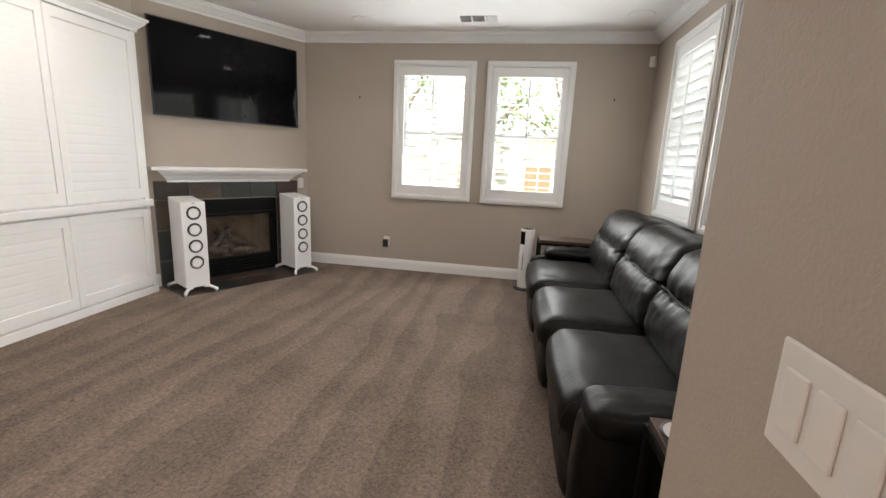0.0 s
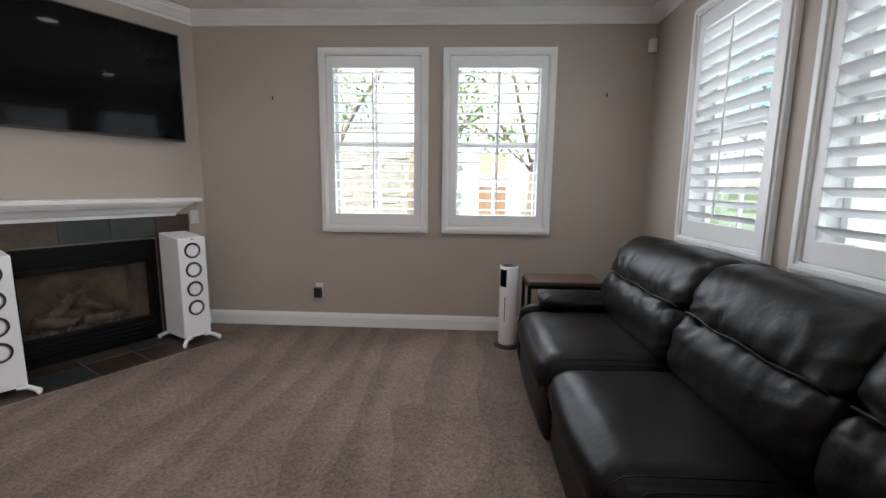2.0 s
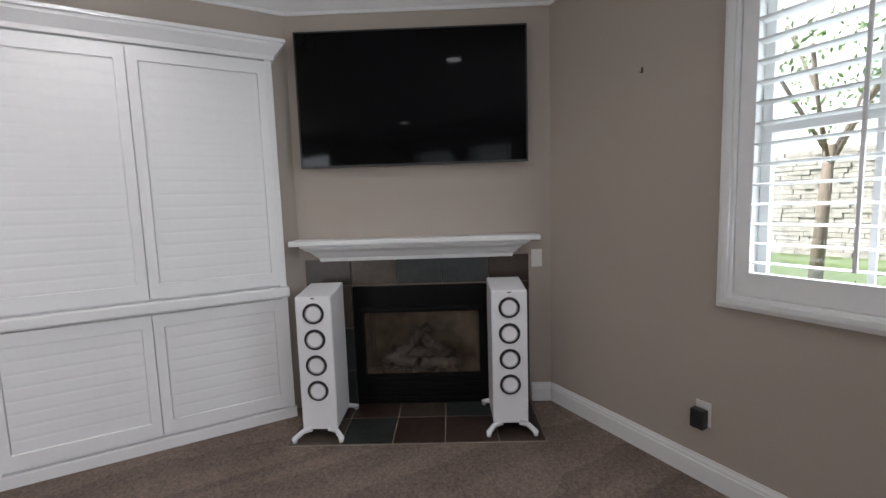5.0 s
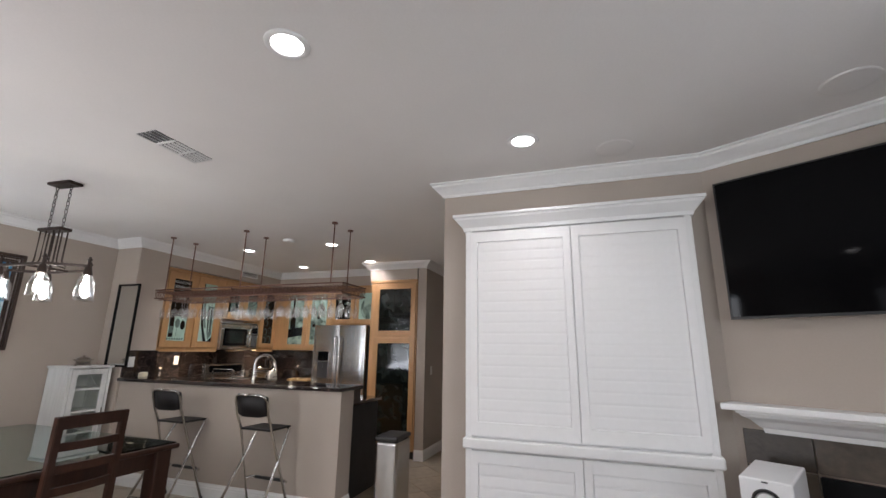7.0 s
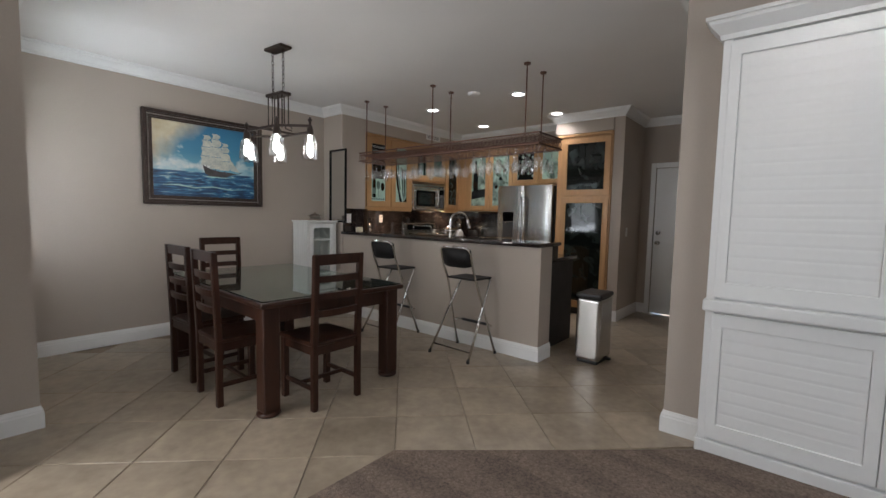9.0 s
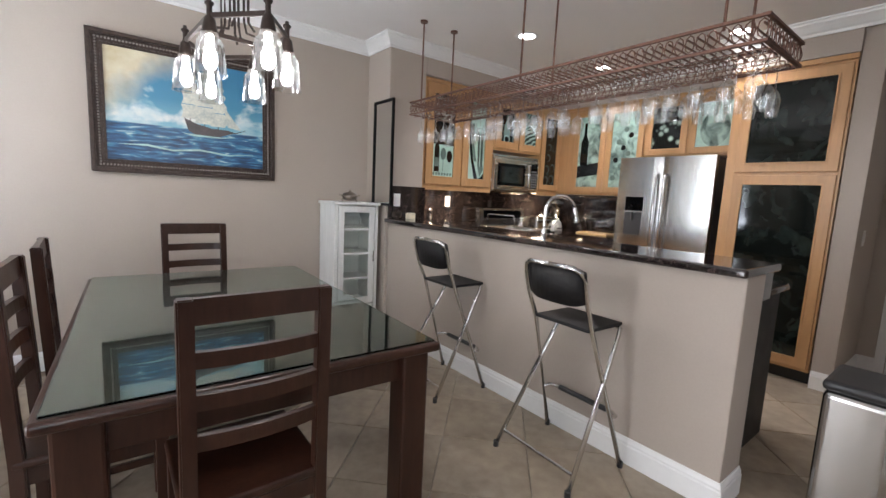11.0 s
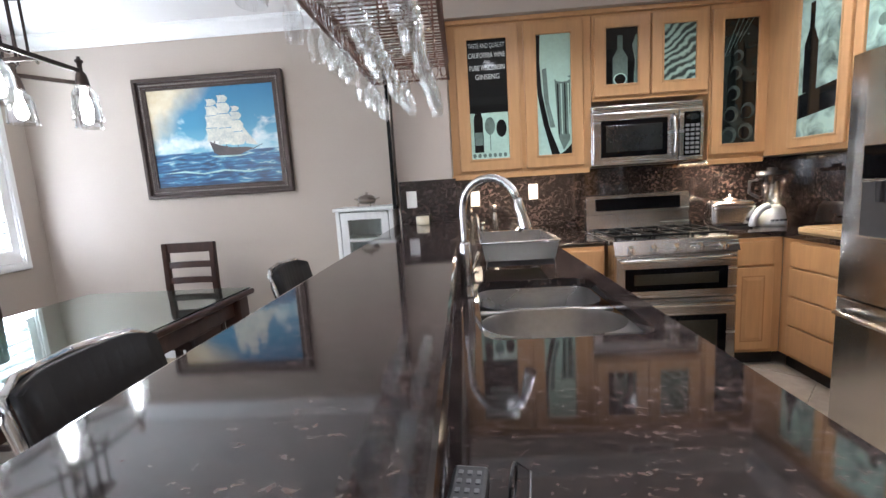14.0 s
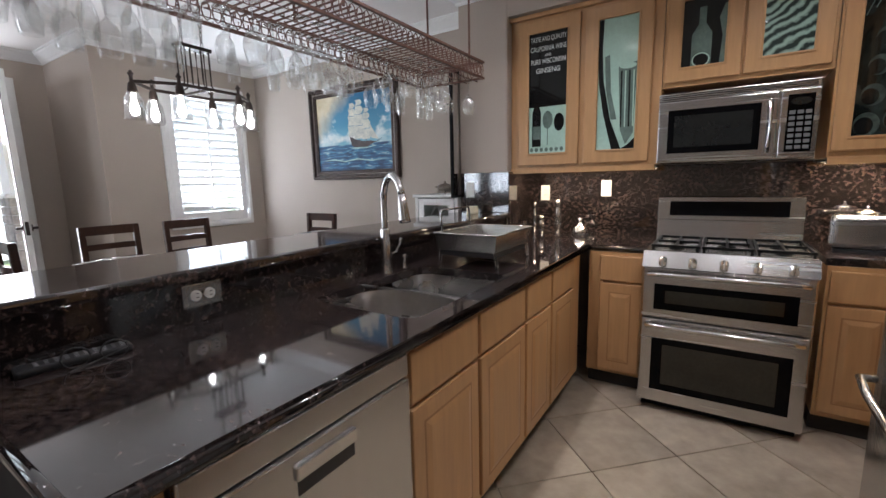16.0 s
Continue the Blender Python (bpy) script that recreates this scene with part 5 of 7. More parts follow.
def bar_stool(m):
    """A folding stool that faces local -y."""
    t = thing("bar_stool", "folding chrome bar stool with black seat and backrest", "stool", m, "stools at the bar")
    for sx in (-1, 1):
        bm = bmesh.new()
        tube(bm, [(sx * 0.235, -0.21, 0.01), (sx * 0.172, 0.035, 0.72), (sx * 0.176, 0.098, 0.86), (sx * 0.176, 0.128, 0.965), (sx * 0.165, 0.142, 1.006), (sx * 0.13, 0.154, 1.026), (0, 0.174, 1.03)], 0.0115, 10)
        part("back_leg", bm, CHROME, t, smooth=True)
        bm = bmesh.new()
        tube(bm, [(sx * 0.235, 0.205, 0.01), (sx * 0.178, -0.175, 0.68), (sx * 0.172, -0.195, 0.708), (sx * 0.15, -0.20, 0.716)], 0.0115, 10)
        part("front_leg", bm, CHROME, t, smooth=True)
        for y in (-0.21, 0.205):
            bm = bmesh.new()
            cyl(bm, (sx * 0.2355, y, 0.0), (sx * 0.235, y, 0.03), 0.0145, n=10)
            part("rubber_foot", bm, BLACKP, t)
    bm = bmesh.new()
    tube(bm, [(-0.211, -0.118, 0.27), (-0.211, -0.165, 0.275), (-0.18, -0.185, 0.275), (0.18, -0.185, 0.275), (0.211, -0.165, 0.275), (0.211, -0.118, 0.27)], 0.010, 8)
    fr = part("footrest", bm, CHROME, t, smooth=True)
    bm = bmesh.new()
    cyl(bm, (-0.15, -0.185, 0.275), (0.15, -0.185, 0.275), 0.0145, n=12)
    part("grip", bm, BLACKP, fr)
    bm = bmesh.new()
    cyl(bm, (-0.223, 0.165, 0.085), (0.223, 0.165, 0.085), 0.008, n=8)
    part("cross_bar", bm, CHROME, t)
    part("seat", rbox(-0.165, 0.165, -0.225, 0.055, 0.718, 0.736, 0.007, 3), SEATV, t)
    bm = bmesh.new()
    n = 10
    rows = []
    for k in range(n + 1):
        x = -0.164 + 0.328 * k / n
        cv = 0.03 * (1 - (x / 0.164) ** 2)
        e = 0.02 * max(0, (abs(x) - 0.115) / 0.049)
        rows.append([bm.verts.new((x, yy + cv, z)) for yy, z in ((0.070, 0.84 + e), (0.100, 0.84 + e), (0.136, 1.03 - e), (0.104, 1.03 - e))])
    for a, b in zip(rows, rows[1:]):
        for j in range(4):
            bm.faces.new((a[j], a[(j + 1) % 4], b[(j + 1) % 4], b[j]))
    bm.faces.new(rows[0])
    bm.faces.new(rows[-1][::-1])
    bmesh.ops.bevel(bm, geom=bm.edges[:], offset=0.003, segments=2, affect="EDGES")
    part("backrest", bm, SEATV, t, smooth=True)


bar_stool(pose(-2.865, 0.415, 0, 0, 0, -92))
bar_stool(pose(-2.885, -0.62, 0, 0, 0, -91))

# ---- kitchen: worktops ----
bc = thing("bar_counter", "polished dark brown granite bar top", "counter", pose(-3.3, -0.33, 0))
bm = bmesh.new()
box(bm, -0.232, 0.222, -1.465, 1.415, 1.047, 1.085)
part("slab", soft(bm, 0.012, 3), GRANITE, bc)
part("riser", one_box(-0.20, -0.06, -1.465, 1.395, 0.917, 1.046), GRANITE, bc, "dark granite upstand")
wk = thing("worktop", "polished dark brown granite kitchen worktop", "counter", pose(-4.3, -1.0, 0))
rel = Matrix.Translation((4.3, 1.0, 0))
SX0, SX1, SY0, SY1 = -4.07, -3.60, -0.555, 0.148   # sink opening
bm = bmesh.new()
for x0, x1, y0, y1 in ((-4.15, -3.36, SY1, 0.985), (-4.15, SX0, SY0, SY1), (SX1, -3.36, SY0, SY1), (-4.15, -3.36, -1.60, SY0), (-4.485, -3.502, -2.2, -1.60), (-3.502, -3.36, -1.80, -1.60), (-6.0, -5.285, -2.2, -1.60), (-6.0, -5.60, -1.60, -0.785)):
    box(bm, x0, x1, y0, y1, 0.878, 0.914)
bmesh.ops.remove_doubles(bm, verts=bm.verts[:], dist=0.0005)
part("slab", bm, GRANITE, wk, at=rel)
# rounded corners of the sink opening
for cx, cy, sx, sy, r in ((SX0, SY0, 1, 1, 0.085), (SX1, SY0, -1, 1, 0.085), (SX1, SY1, -1, -1, 0.055), (SX0, SY1, 1, -1, 0.055)):
    bm = bmesh.new()
    pts = [(cx - sx * 0.001, cy - sy * 0.001)] + [(cx + sx * r * (1 - math.cos(radians(a))), cy + sy * r * (1 - math.sin(radians(a)))) for a in range(0, 91, 10)]
    lo, up = ([bm.verts.new((x, y, z)) for x, y in pts] for z in (0.8785, 0.9138))
    bm.faces.new(up)
    bm.faces.new(lo[::-1])
    for i in range(len(pts)):
        k = (i + 1) % len(pts)
        bm.faces.new((lo[i], lo[k], up[k], up[i]))
    bmesh.ops.recalc_face_normals(bm, faces=bm.faces[:])
    part("corner_fillet", bm, GRANITE, wk, at=rel)
bm = bmesh.new()
tube(bm, [(-3.40, 0.985, 0.896), (-4.10, 0.985, 0.896), (-4.14, 0.97, 0.896), (-4.15, 0.935, 0.896), (-4.15, -1.58, 0.896), (-4.17, -1.60, 0.896), (-4.485, -1.60, 0.896)], 0.018, 10)
part("nosing", bm, GRANITE, wk, smooth=True, at=rel)
bs = thing("backsplash", "dark brown granite backsplash behind the worktop", "backsplash", pose(-4.8, -2.2, 0))
rel = Matrix.Translation((4.8, 2.2, 0))
part("slab", one_box(-6.0, -3.502, -2.199, -2.18, 0.915, 1.40), GRANITE, bs, at=rel)
part("slab", one_box(-5.999, -5.98, -2.18, -0.785, 0.915, 1.40), GRANITE, bs, at=rel)
part("slab", one_box(-3.52, -3.503, -2.18, -1.80, 0.915, 1.385), GRANITE, bs, at=rel)
part("slab", rbox(-3.52, -3.115, -1.799, -1.78, 1.086, 1.385, 0.003), GRANITE, bs, at=rel)

# ---- kitchen: cabinets ----


def panel_door(t, x0, x1, z0, z1, name="door", flatp=False):
    """A maple front with a raised field, on the plane y = 0."""
    bm = bmesh.new()
    box(bm, x0, x1, -0.018, 0, z0, z1)
    f = part(name, soft(bm, 0.005, 2), MAPLE, t)
    if not flatp:
        w = 0.055
        # a flat plate, not cut in; its darker colour carries the groove's shade
        part("groove", one_box(x0 + w, x1 - w, -0.0186, -0.0175, z0 + w, z1 - w), MAPLE_SHADE, f)
        bm = bmesh.new()
        a = [bm.verts.new((x, -0.0188, z)) for x, z in ((x0 + w + 0.008, z0 + w + 0.008), (x1 - w - 0.008, z0 + w + 0.008), (x1 - w - 0.008, z1 - w - 0.008), (x0 + w + 0.008, z1 - w - 0.008))]
        b = [bm.verts.new((x, -0.024, z)) for x, z in ((x0 + w + 0.03, z0 + w + 0.03), (x1 - w - 0.03, z0 + w + 0.03), (x1 - w - 0.03, z1 - w - 0.03), (x0 + w + 0.03, z1 - w - 0.03))]
        bm.faces.new(b)
        for i in range(4):
            bm.faces.new((a[i], a[(i + 1) % 4], b[(i + 1) % 4], b[i]))
        part("field", bm, MAPLE, f)
    return f


# darker copy of the maple, with the shade of a groove painted in
MAPLE_SHADE = shader("maple_groove_shade", (0.36, 0.19, 0.08), 0.5, vary=0.1, scale=3)
TOE = shader("black_toe_kick", (0.012, 0.011, 0.011), 0.6, vary=0.2)


def base_cabinet(m, w, fronts, depth=0.58, label="honey maple base cabinet with raised-panel door", top=0.877):
    t = thing("base_cabinet", label, "cabinet", m, "kitchen base cabinets")
    part("body", one_box(0, w, 0.0, depth, 0.10, top), MAPLE, t)
    if top < 0.877:
        part("face_rail", one_box(0, w, 0.0, 0.02, top, 0.877), MAPLE, t)
    part("toe_kick", one_box(0, w, 0.055, depth, 0.0, 0.10), TOE, t)
    for kind, x0, x1, z0, z1 in fronts:
        panel_door(t, x0, x1, z0, z1, kind, kind == "drawer")
    return t


PEN = lambda y: pose(-4.115, y, 0, 0, 0, -90)
ends = [0.265, -0.155, -0.60, -0.95, -1.35]
for a, b in zip(ends, ends[1:]):
    w = a - b
    base_cabinet(PEN(a), w, [("drawer", 0.012, w - 0.012, 0.70, 0.855), ("door", 0.012, w - 0.012, 0.125, 0.685)], top=0.66 if a > -0.5 else 0.877)
base_cabinet(PEN(0.93), 0.055, [], label="plain honey maple end filler panel")
base_cabinet(PEN(-1.35), 0.17, [], label="plain honey maple corner filler panel")
base_cabinet(pose(-4.16, -1.585, 0, 0, 0, 180), 0.32, [("drawer", 0.07, 0.31, 0.70, 0.855), ("door", 0.07, 0.31, 0.125, 0.685)])
base_cabinet(pose(-5.29, -1.585, 0, 0, 0, 180), 0.33, [("drawer", 0.012, 0.27, 0.70, 0.855), ("door", 0.012, 0.27, 0.125, 0.685)])
base_cabinet(pose(-5.625, -1.585, 0, 0, 0, 90), 0.795, [("drawer", 0.08, 0.78, 0.70, 0.855), ("drawer", 0.08, 0.78, 0.51, 0.69), ("drawer", 0.08, 0.78, 0.32, 0.50), ("drawer", 0.08, 0.78, 0.125, 0.31)], 0.37, "honey maple base cabinet with four drawers")
ep = thing("end_panel", "dark wooden end panel closing the kitchen peninsula", "panel", pose(-3.75, 0.91, 0))
part("panel", rbox(-0.36, 0.38, 0.025, 0.05, 0.0, 0.875, 0.003), TOE, ep)
part("side", one_box(0.36, 0.385, -0.40, 0.025, 0.0, 0.875), TOE, ep)


def art(name, kind, seed):
    """Black and pale green photographs printed on glass, as plain patterns."""
    m = bpy.data.materials.new(name)
    m.use_nodes = True
    nt = m.node_tree
    L, N = nt.links.new, nt.nodes.new
    b = nt.nodes["Principled BSDF"]
    b.inputs["Roughness"].default_value = 0.05
    tc, mp = N("ShaderNodeTexCoord"), N("ShaderNodeMapping")
    mp.inputs["Location"].default_value = (seed * 3.7, seed * 1.3, seed * 2.1)
    L(tc.outputs["Object"], mp.inputs[0])
    n = N("ShaderNodeTexNoise")
    n.inputs["Scale"].default_value, n.inputs["Detail"].default_value, n.inputs["Distortion"].default_value = 7, 5, 0.9
    L(mp.outputs[0], n.inputs["Vector"])
    fac = n.outputs[0]
    if kind == "round":
        v = N("ShaderNodeTexVoronoi")
        v.inputs["Scale"].default_value = 15
        L(mp.outputs[0], v.inputs["Vector"])
        k = N("ShaderNodeMath")
        k.operation = "MULTIPLY_ADD"
        k.inputs[1].default_value, k.inputs[2].default_value = -0.75, 0.72
        L(v.outputs["Distance"], k.inputs[0])
        fac = k.outputs[0]
    elif kind == "lines":
        w = N("ShaderNodeTexWave")
        mp.inputs["Rotation"].default_value = (0, radians(30), 0)
        w.bands_direction = "Z"
        w.inputs["Scale"].default_value, w.inputs["Distortion"].default_value, w.inputs["Detail"].default_value = 7, 9, 4
        L(mp.outputs[0], w.inputs[0])
        k = N("ShaderNodeMix")
        k.inputs[0].default_value = 0.55
        L(w.outputs[0], k.inputs[2])
        L(n.outputs[0], k.inputs[3])
        fac = k.outputs[0]
    r = N("ShaderNodeValToRGB")
    e = r.color_ramp.elements
    st = {"pale": ((0.30, (0.03, 0.045, 0.04)), (0.62, (0.40, 0.56, 0.48))), "dark": ((0.46, (0.005, 0.007, 0.006)), (0.82, (0.034, 0.046, 0.041))), "round": ((0.34, (0.006, 0.008, 0.007)), (0.66, (0.42, 0.52, 0.44))), "lines": ((0.34, (0.035, 0.048, 0.042)), (0.66, (0.33, 0.46, 0.39)))}[kind]
    e[0].position, e[0].color = st[0][0], (*st[0][1], 1)
    e[1].position, e[1].color = st[1][0], (*st[1][1], 1)
    L(fac, r.inputs[0])
    L(r.outputs[0], b.inputs["Base Color"])
    return m


ARTBLACK = shader("black_print", (0.007, 0.008, 0.008), 0.06, vary=0.1)
ARTPALE = shader("pale_green_print", (0.42, 0.60, 0.51), 0.08, vary=0.12, scale=6)
ARTWHITE = shader("white_lettering_print", (0.72, 0.76, 0.73), 0.2, vary=0.05)
ARTMID = shader("grey_green_print", (0.13, 0.18, 0.155), 0.08, vary=0.3, scale=9)


def glass_door(t, x0, x1, z0, z1, mat, gap=0.062):
    bm = ring_frame(x0, x1, z0, z1, gap, -0.02, 0)
    f = part("door", soft(bm, 0.005, 2), MAPLE, t)
    part("inner_bead", soft(ring_frame(x0 + gap - 0.012, x1 - gap + 0.012, z0 + gap - 0.012, z1 - gap + 0.012, 0.013, -0.025, -0.02), 0.003), MAPLE, f)
    return f, part("printed_glass", one_box(x0 + gap, x1 - gap, -0.010, -0.006, z0 + gap, z1 - gap), mat, f, "picture printed on glass")


def shape(f, pts, mat, y=-0.0105, name="printed_shape"):
    bm = bmesh.new()
    prism(bm, pts, 0.0004, Matrix.Translation((0, y - 0.0004, 0)))
    return part(name, bm, mat, f)


def disc(cx, cz, rx, rz, n=20, a0=0, a1=360):
    return [(cx + rx * math.cos(radians(a0 + (a1 - a0) * k / n)), cz + rz * math.sin(radians(a0 + (a1 - a0) * k / n))) for k in range(n if a1 - a0 == 360 else n + 1)]


def bottle(cx, z, h, w):
    return [(cx - w, z), (cx + w, z), (cx + w, z + h * 0.55), (cx + w * 0.35, z + h * 0.72), (cx + w * 0.35, z + h), (cx - w * 0.35, z + h), (cx - w * 0.35, z + h * 0.72), (cx - w, z + h * 0.55)]


def wall_cabinet(m, w, z0, z1, depth, label):
    t = thing("wall_cabinet", label, "cabinet", m, "kitchen wall cabinets")
    part("body", one_box(0, w, 0, depth, z0, z1), MAPLE, t)
    return t


UP = lambda x: pose(x, -1.865, 0, 0, 0, 180)
UB, UT = 1.405, 2.415
GL = "honey maple wall cabinet with picture-printed glass door"
t = wall_cabinet(UP(-3.505), 0.525, UB, UT, 0.33, GL)
f, g = glass_door(t, 0.055, 0.49, UB + 0.02, UT - 0.02, ARTBLACK, 0.083)
# lettered glass
lx = 0.2725
for k, (line, size) in enumerate((("TASTE AND QUALITY", 0.036), ("CALIFORNIA WINE", 0.038), ("AND", 0.020), ("PURE WISCONSIN", 0.038), ("GINSENG", 0.038))):
    cu = bpy.data.curves.new("lettering", "FONT")
    cu.body, cu.size, cu.align_x, cu.align_y = line, size * 1.25, "CENTER", "CENTER"
    cu.extrude = 0.0004
    cu.materials.append(ARTWHITE)
    tx = new("lettering", cu)
    tx.parent = f
    wide = {0: 0.57, 1: 0.62, 2: 0.8, 3: 0.63, 4: 0.85}[k]
    tx.matrix_basis = pose(lx, -0.0112, UT - 0.145 - (0.0, 0.062, 0.105, 0.145, 0.205)[k], 90, 0, 0) @ Matrix.Diagonal((wide, 1, 1, 1))
shape(f, [(0.14, UB + 0.105), (0.405, UB + 0.105), (0.405, UB + 0.42), (0.14, UB + 0.42)], ARTPALE)
shape(f, bottle(0.195, UB + 0.15, 0.42, 0.032), ARTBLACK, -0.0112)
shape(f, [(0.167, UB + 0.20), (0.223, UB + 0.20), (0.223, UB + 0.29), (0.167, UB + 0.29)], ARTMID, -0.0118)
shape(f, disc(0.275, UB + 0.33, 0.036, 0.06), ARTMID, -0.0112)
shape(f, [(0.272, UB + 0.16), (0.278, UB + 0.16), (0.278, UB + 0.28), (0.272, UB + 0.28)], ARTMID, -0.0112)
shape(f, disc(0.355, UB + 0.31, 0.036, 0.06), ARTBLACK, -0.0112)
for k in range(7):
    shape(f, disc(0.16 + k * 0.036, UB + 0.128, 0.013, 0.015, 8), ARTMID, -0.0112)
t = wall_cabinet(UP(-4.03), 0.455, UB, UT, 0.33, GL)
f, g = glass_door(t, 0.0, 0.40, UB + 0.02, UT - 0.02, ARTPALE, 0.083)
# a tilted bottle neck and a glass with fluted sides
shape(f, [(0.084, UT - 0.105), (0.112, UT - 0.105), (0.106, UT - 0.28), (0.118, UT - 0.48), (0.165, UT - 0.72), (0.235, UB + 0.105), (0.178, UB + 0.105), (0.120, UT - 0.68), (0.090, UT - 0.50), (0.084, UT - 0.40)], ARTBLACK)
shape(f, [(0.122, UT - 0.33), (0.152, UT - 0.32), (0.165, UT - 0.55), (0.205, UT - 0.72), (0.170, UT - 0.72), (0.132, UT - 0.52)], ARTMID, -0.0108)
shape(f, [(0.206, UT - 0.40), (0.314, UT - 0.38), (0.306, UB + 0.20), (0.262, UB + 0.13), (0.228, UB + 0.22)], ARTMID, -0.0106)
for k in range(4):
    shape(f, [(0.226 + k * 0.024, UB + 0.24), (0.234 + k * 0.024, UB + 0.24), (0.230 + k * 0.024, UT - 0.43), (0.222 + k * 0.024, UT - 0.43)], ARTPALE if k % 2 else ARTBLACK, -0.0112)
shape(f, disc(0.262, UT - 0.40, 0.05, 0.018), ARTPALE, -0.0116)
shape(f, [(0.238, UB + 0.105), (0.316, UB + 0.105), (0.316, UB + 0.17), (0.27, UB + 0.125)], ARTBLACK, -0.0112)
t = wall_cabinet(UP(-4.49), 0.785, 1.85, UT, 0.33, "short honey maple wall cabinet above the microwave")
f, g = glass_door(t, 0.015, 0.385, 1.875, UT - 0.02, ARTBLACK, 0.078)
shape(f, bottle(0.19, 1.95, 0.32, 0.05), ARTMID)
shape(f, disc(0.19, 1.985, 0.045, 0.04), ARTPALE, -0.0112)
shape(f, disc(0.19, 1.985, 0.038, 0.033), ARTBLACK, -0.0118)
shape(f, [(0.28, 1.94), (0.315, 1.94), (0.315, 2.26), (0.295, 2.27), (0.27, 2.2), (0.29, 2.1)], ARTMID)
f, g = glass_door(t, 0.40, 0.77, 1.875, UT - 0.02, art("folded_cloth_print", "lines", 3), 0.078)
t = wall_cabinet(UP(-5.28), 0.39, UB, UT, 0.33, GL)
f, g = glass_door(t, 0.01, 0.375, UB + 0.03, UT - 0.03, art("barrel_cellar_print", "dark", 5), 0.07)
# barrels stacked in rows, each a dim round end with a darker centre, under slanting racks
ARTDIM = shader("dim_grey_green_print", (0.050, 0.066, 0.058), 0.08, vary=0.5, scale=16)
for row, (z, rad) in enumerate(((1.56, 0.050), (1.70, 0.046), (1.84, 0.042), (1.97, 0.038), (2.08, 0.033))):
    for col in range(2):
        cx = 0.135 + col * 0.108 + 0.012 * row
        if cx + rad < 0.304:
            shape(f, disc(cx, z + 0.02 * col, rad, rad * 1.15), ARTDIM, -0.0112 - 0.0003 * col)
            shape(f, disc(cx - 0.010, z + 0.02 * col - 0.008, rad * 0.72, rad * 0.86), ARTBLACK, -0.0120 - 0.0003 * col)
for k in range(4):
    shape(f, [(0.085 + k * 0.032, UT - 0.34 + 0.03 * k), (0.090 + k * 0.032, UT - 0.34 + 0.03 * k), (0.180 + k * 0.032, UT - 0.10), (0.174 + k * 0.032, UT - 0.10)], ARTMID, -0.0128)
WU = lambda y: pose(-5.655, y, 0, 0, 0, 90)
t = wall_cabinet(WU(-1.86), 0.66, UB, UT, 0.34, GL)
f, g = glass_door(t, 0.235, 0.65, UB + 0.03, UT - 0.03, art("bottles_print", "pale", 7))
shape(f, bottle(0.38, UB + 0.35, 0.5, 0.05), ARTBLACK)
shape(f, [(0.30, UB + 0.20), (0.58, UB + 0.24), (0.58, UB + 0.38), (0.30, UB + 0.34)], ARTBLACK, -0.0109)
t = wall_cabinet(WU(-1.20), 0.46, UB, UT, 0.34, GL)
f, g = glass_door(t, 0.01, 0.445, UB + 0.03, UT - 0.03, art("orchard_print", "pale", 11))
for k in range(9):
    shape(f, disc(0.12 + 0.2 * ((k * 37) % 10) / 10, UB + 0.2 + 0.6 * k / 9, 0.03, 0.03, 10), ARTBLACK if k % 2 else ARTMID, -0.0109 - 0.0002 * k)
t = wall_cabinet(WU(-0.74), 0.435, 1.815, UT, 0.34, "honey maple cabinet above the refrigerator")
glass_door(t, 0.01, 0.425, 1.84, UT - 0.03, art("grapes_print", "round", 2))
t = wall_cabinet(WU(-0.305), 0.475, 1.815, UT, 0.34, "honey maple cabinet above the refrigerator")
f, g = glass_door(t, 0.01, 0.46, 1.84, UT - 0.03, ARTPALE)
shape(f, disc(0.235, 2.07, 0.13, 0.17), art("fruit_print", "pale", 17))
lr = thing("light_valance", "honey maple light rail under the wall cabinets", "trim", pose(-4.4, -1.87, 1.38))
part("rail", one_box(0.36 - 0.05 + 0.59, -0.07, -0.005, 0.012, -0.01, 0.024), MAPLE, lr)
part("rail", one_box(-0.885, -1.25, -0.005, 0.012, -0.01, 0.024), MAPLE, lr)
ct = thing("cabinet_cornice", "honey maple cornice along the top of the wall cabinets", "trim", pose(-4.4, -1.87, 2.415))
part("rail", rbox(0.90, -1.26, -0.03, 0.03, 0.0, 0.03, 0.006), MAPLE, ct)
part("rail", rbox(-1.285, -1.235, 0.03, 2.03, 0.0, 0.03, 0.006), MAPLE, ct)

# pantry with dark glass
pn = thing("pantry_cabinet", "tall honey maple pantry with dark glass doors", "cabinet", pose(-5.25, 0.20, 0, 0, 0, 90))
part("body", one_box(0, 0.74, 0.0, 0.70, 0.10, UT), MAPLE, pn)
part("toe_kick", one_box(0, 0.74, 0.05, 0.70, 0, 0.10), TOE, pn)
DARKPRINT = art("forest_print", "dark", 23)
f, g = glass_door(pn, 0.07, 0.725, 1.625, UT - 0.03, DARKPRINT, 0.075)
f, g = glass_door(pn, 0.07, 0.725, 0.125, 1.60, art("vineyard_print", "dark", 31), 0.075)
part("cornice", rbox(-0.01, 0.745, -0.03, 0.02, UT - 0.01, UT + 0.028, 0.006), MAPLE, pn)

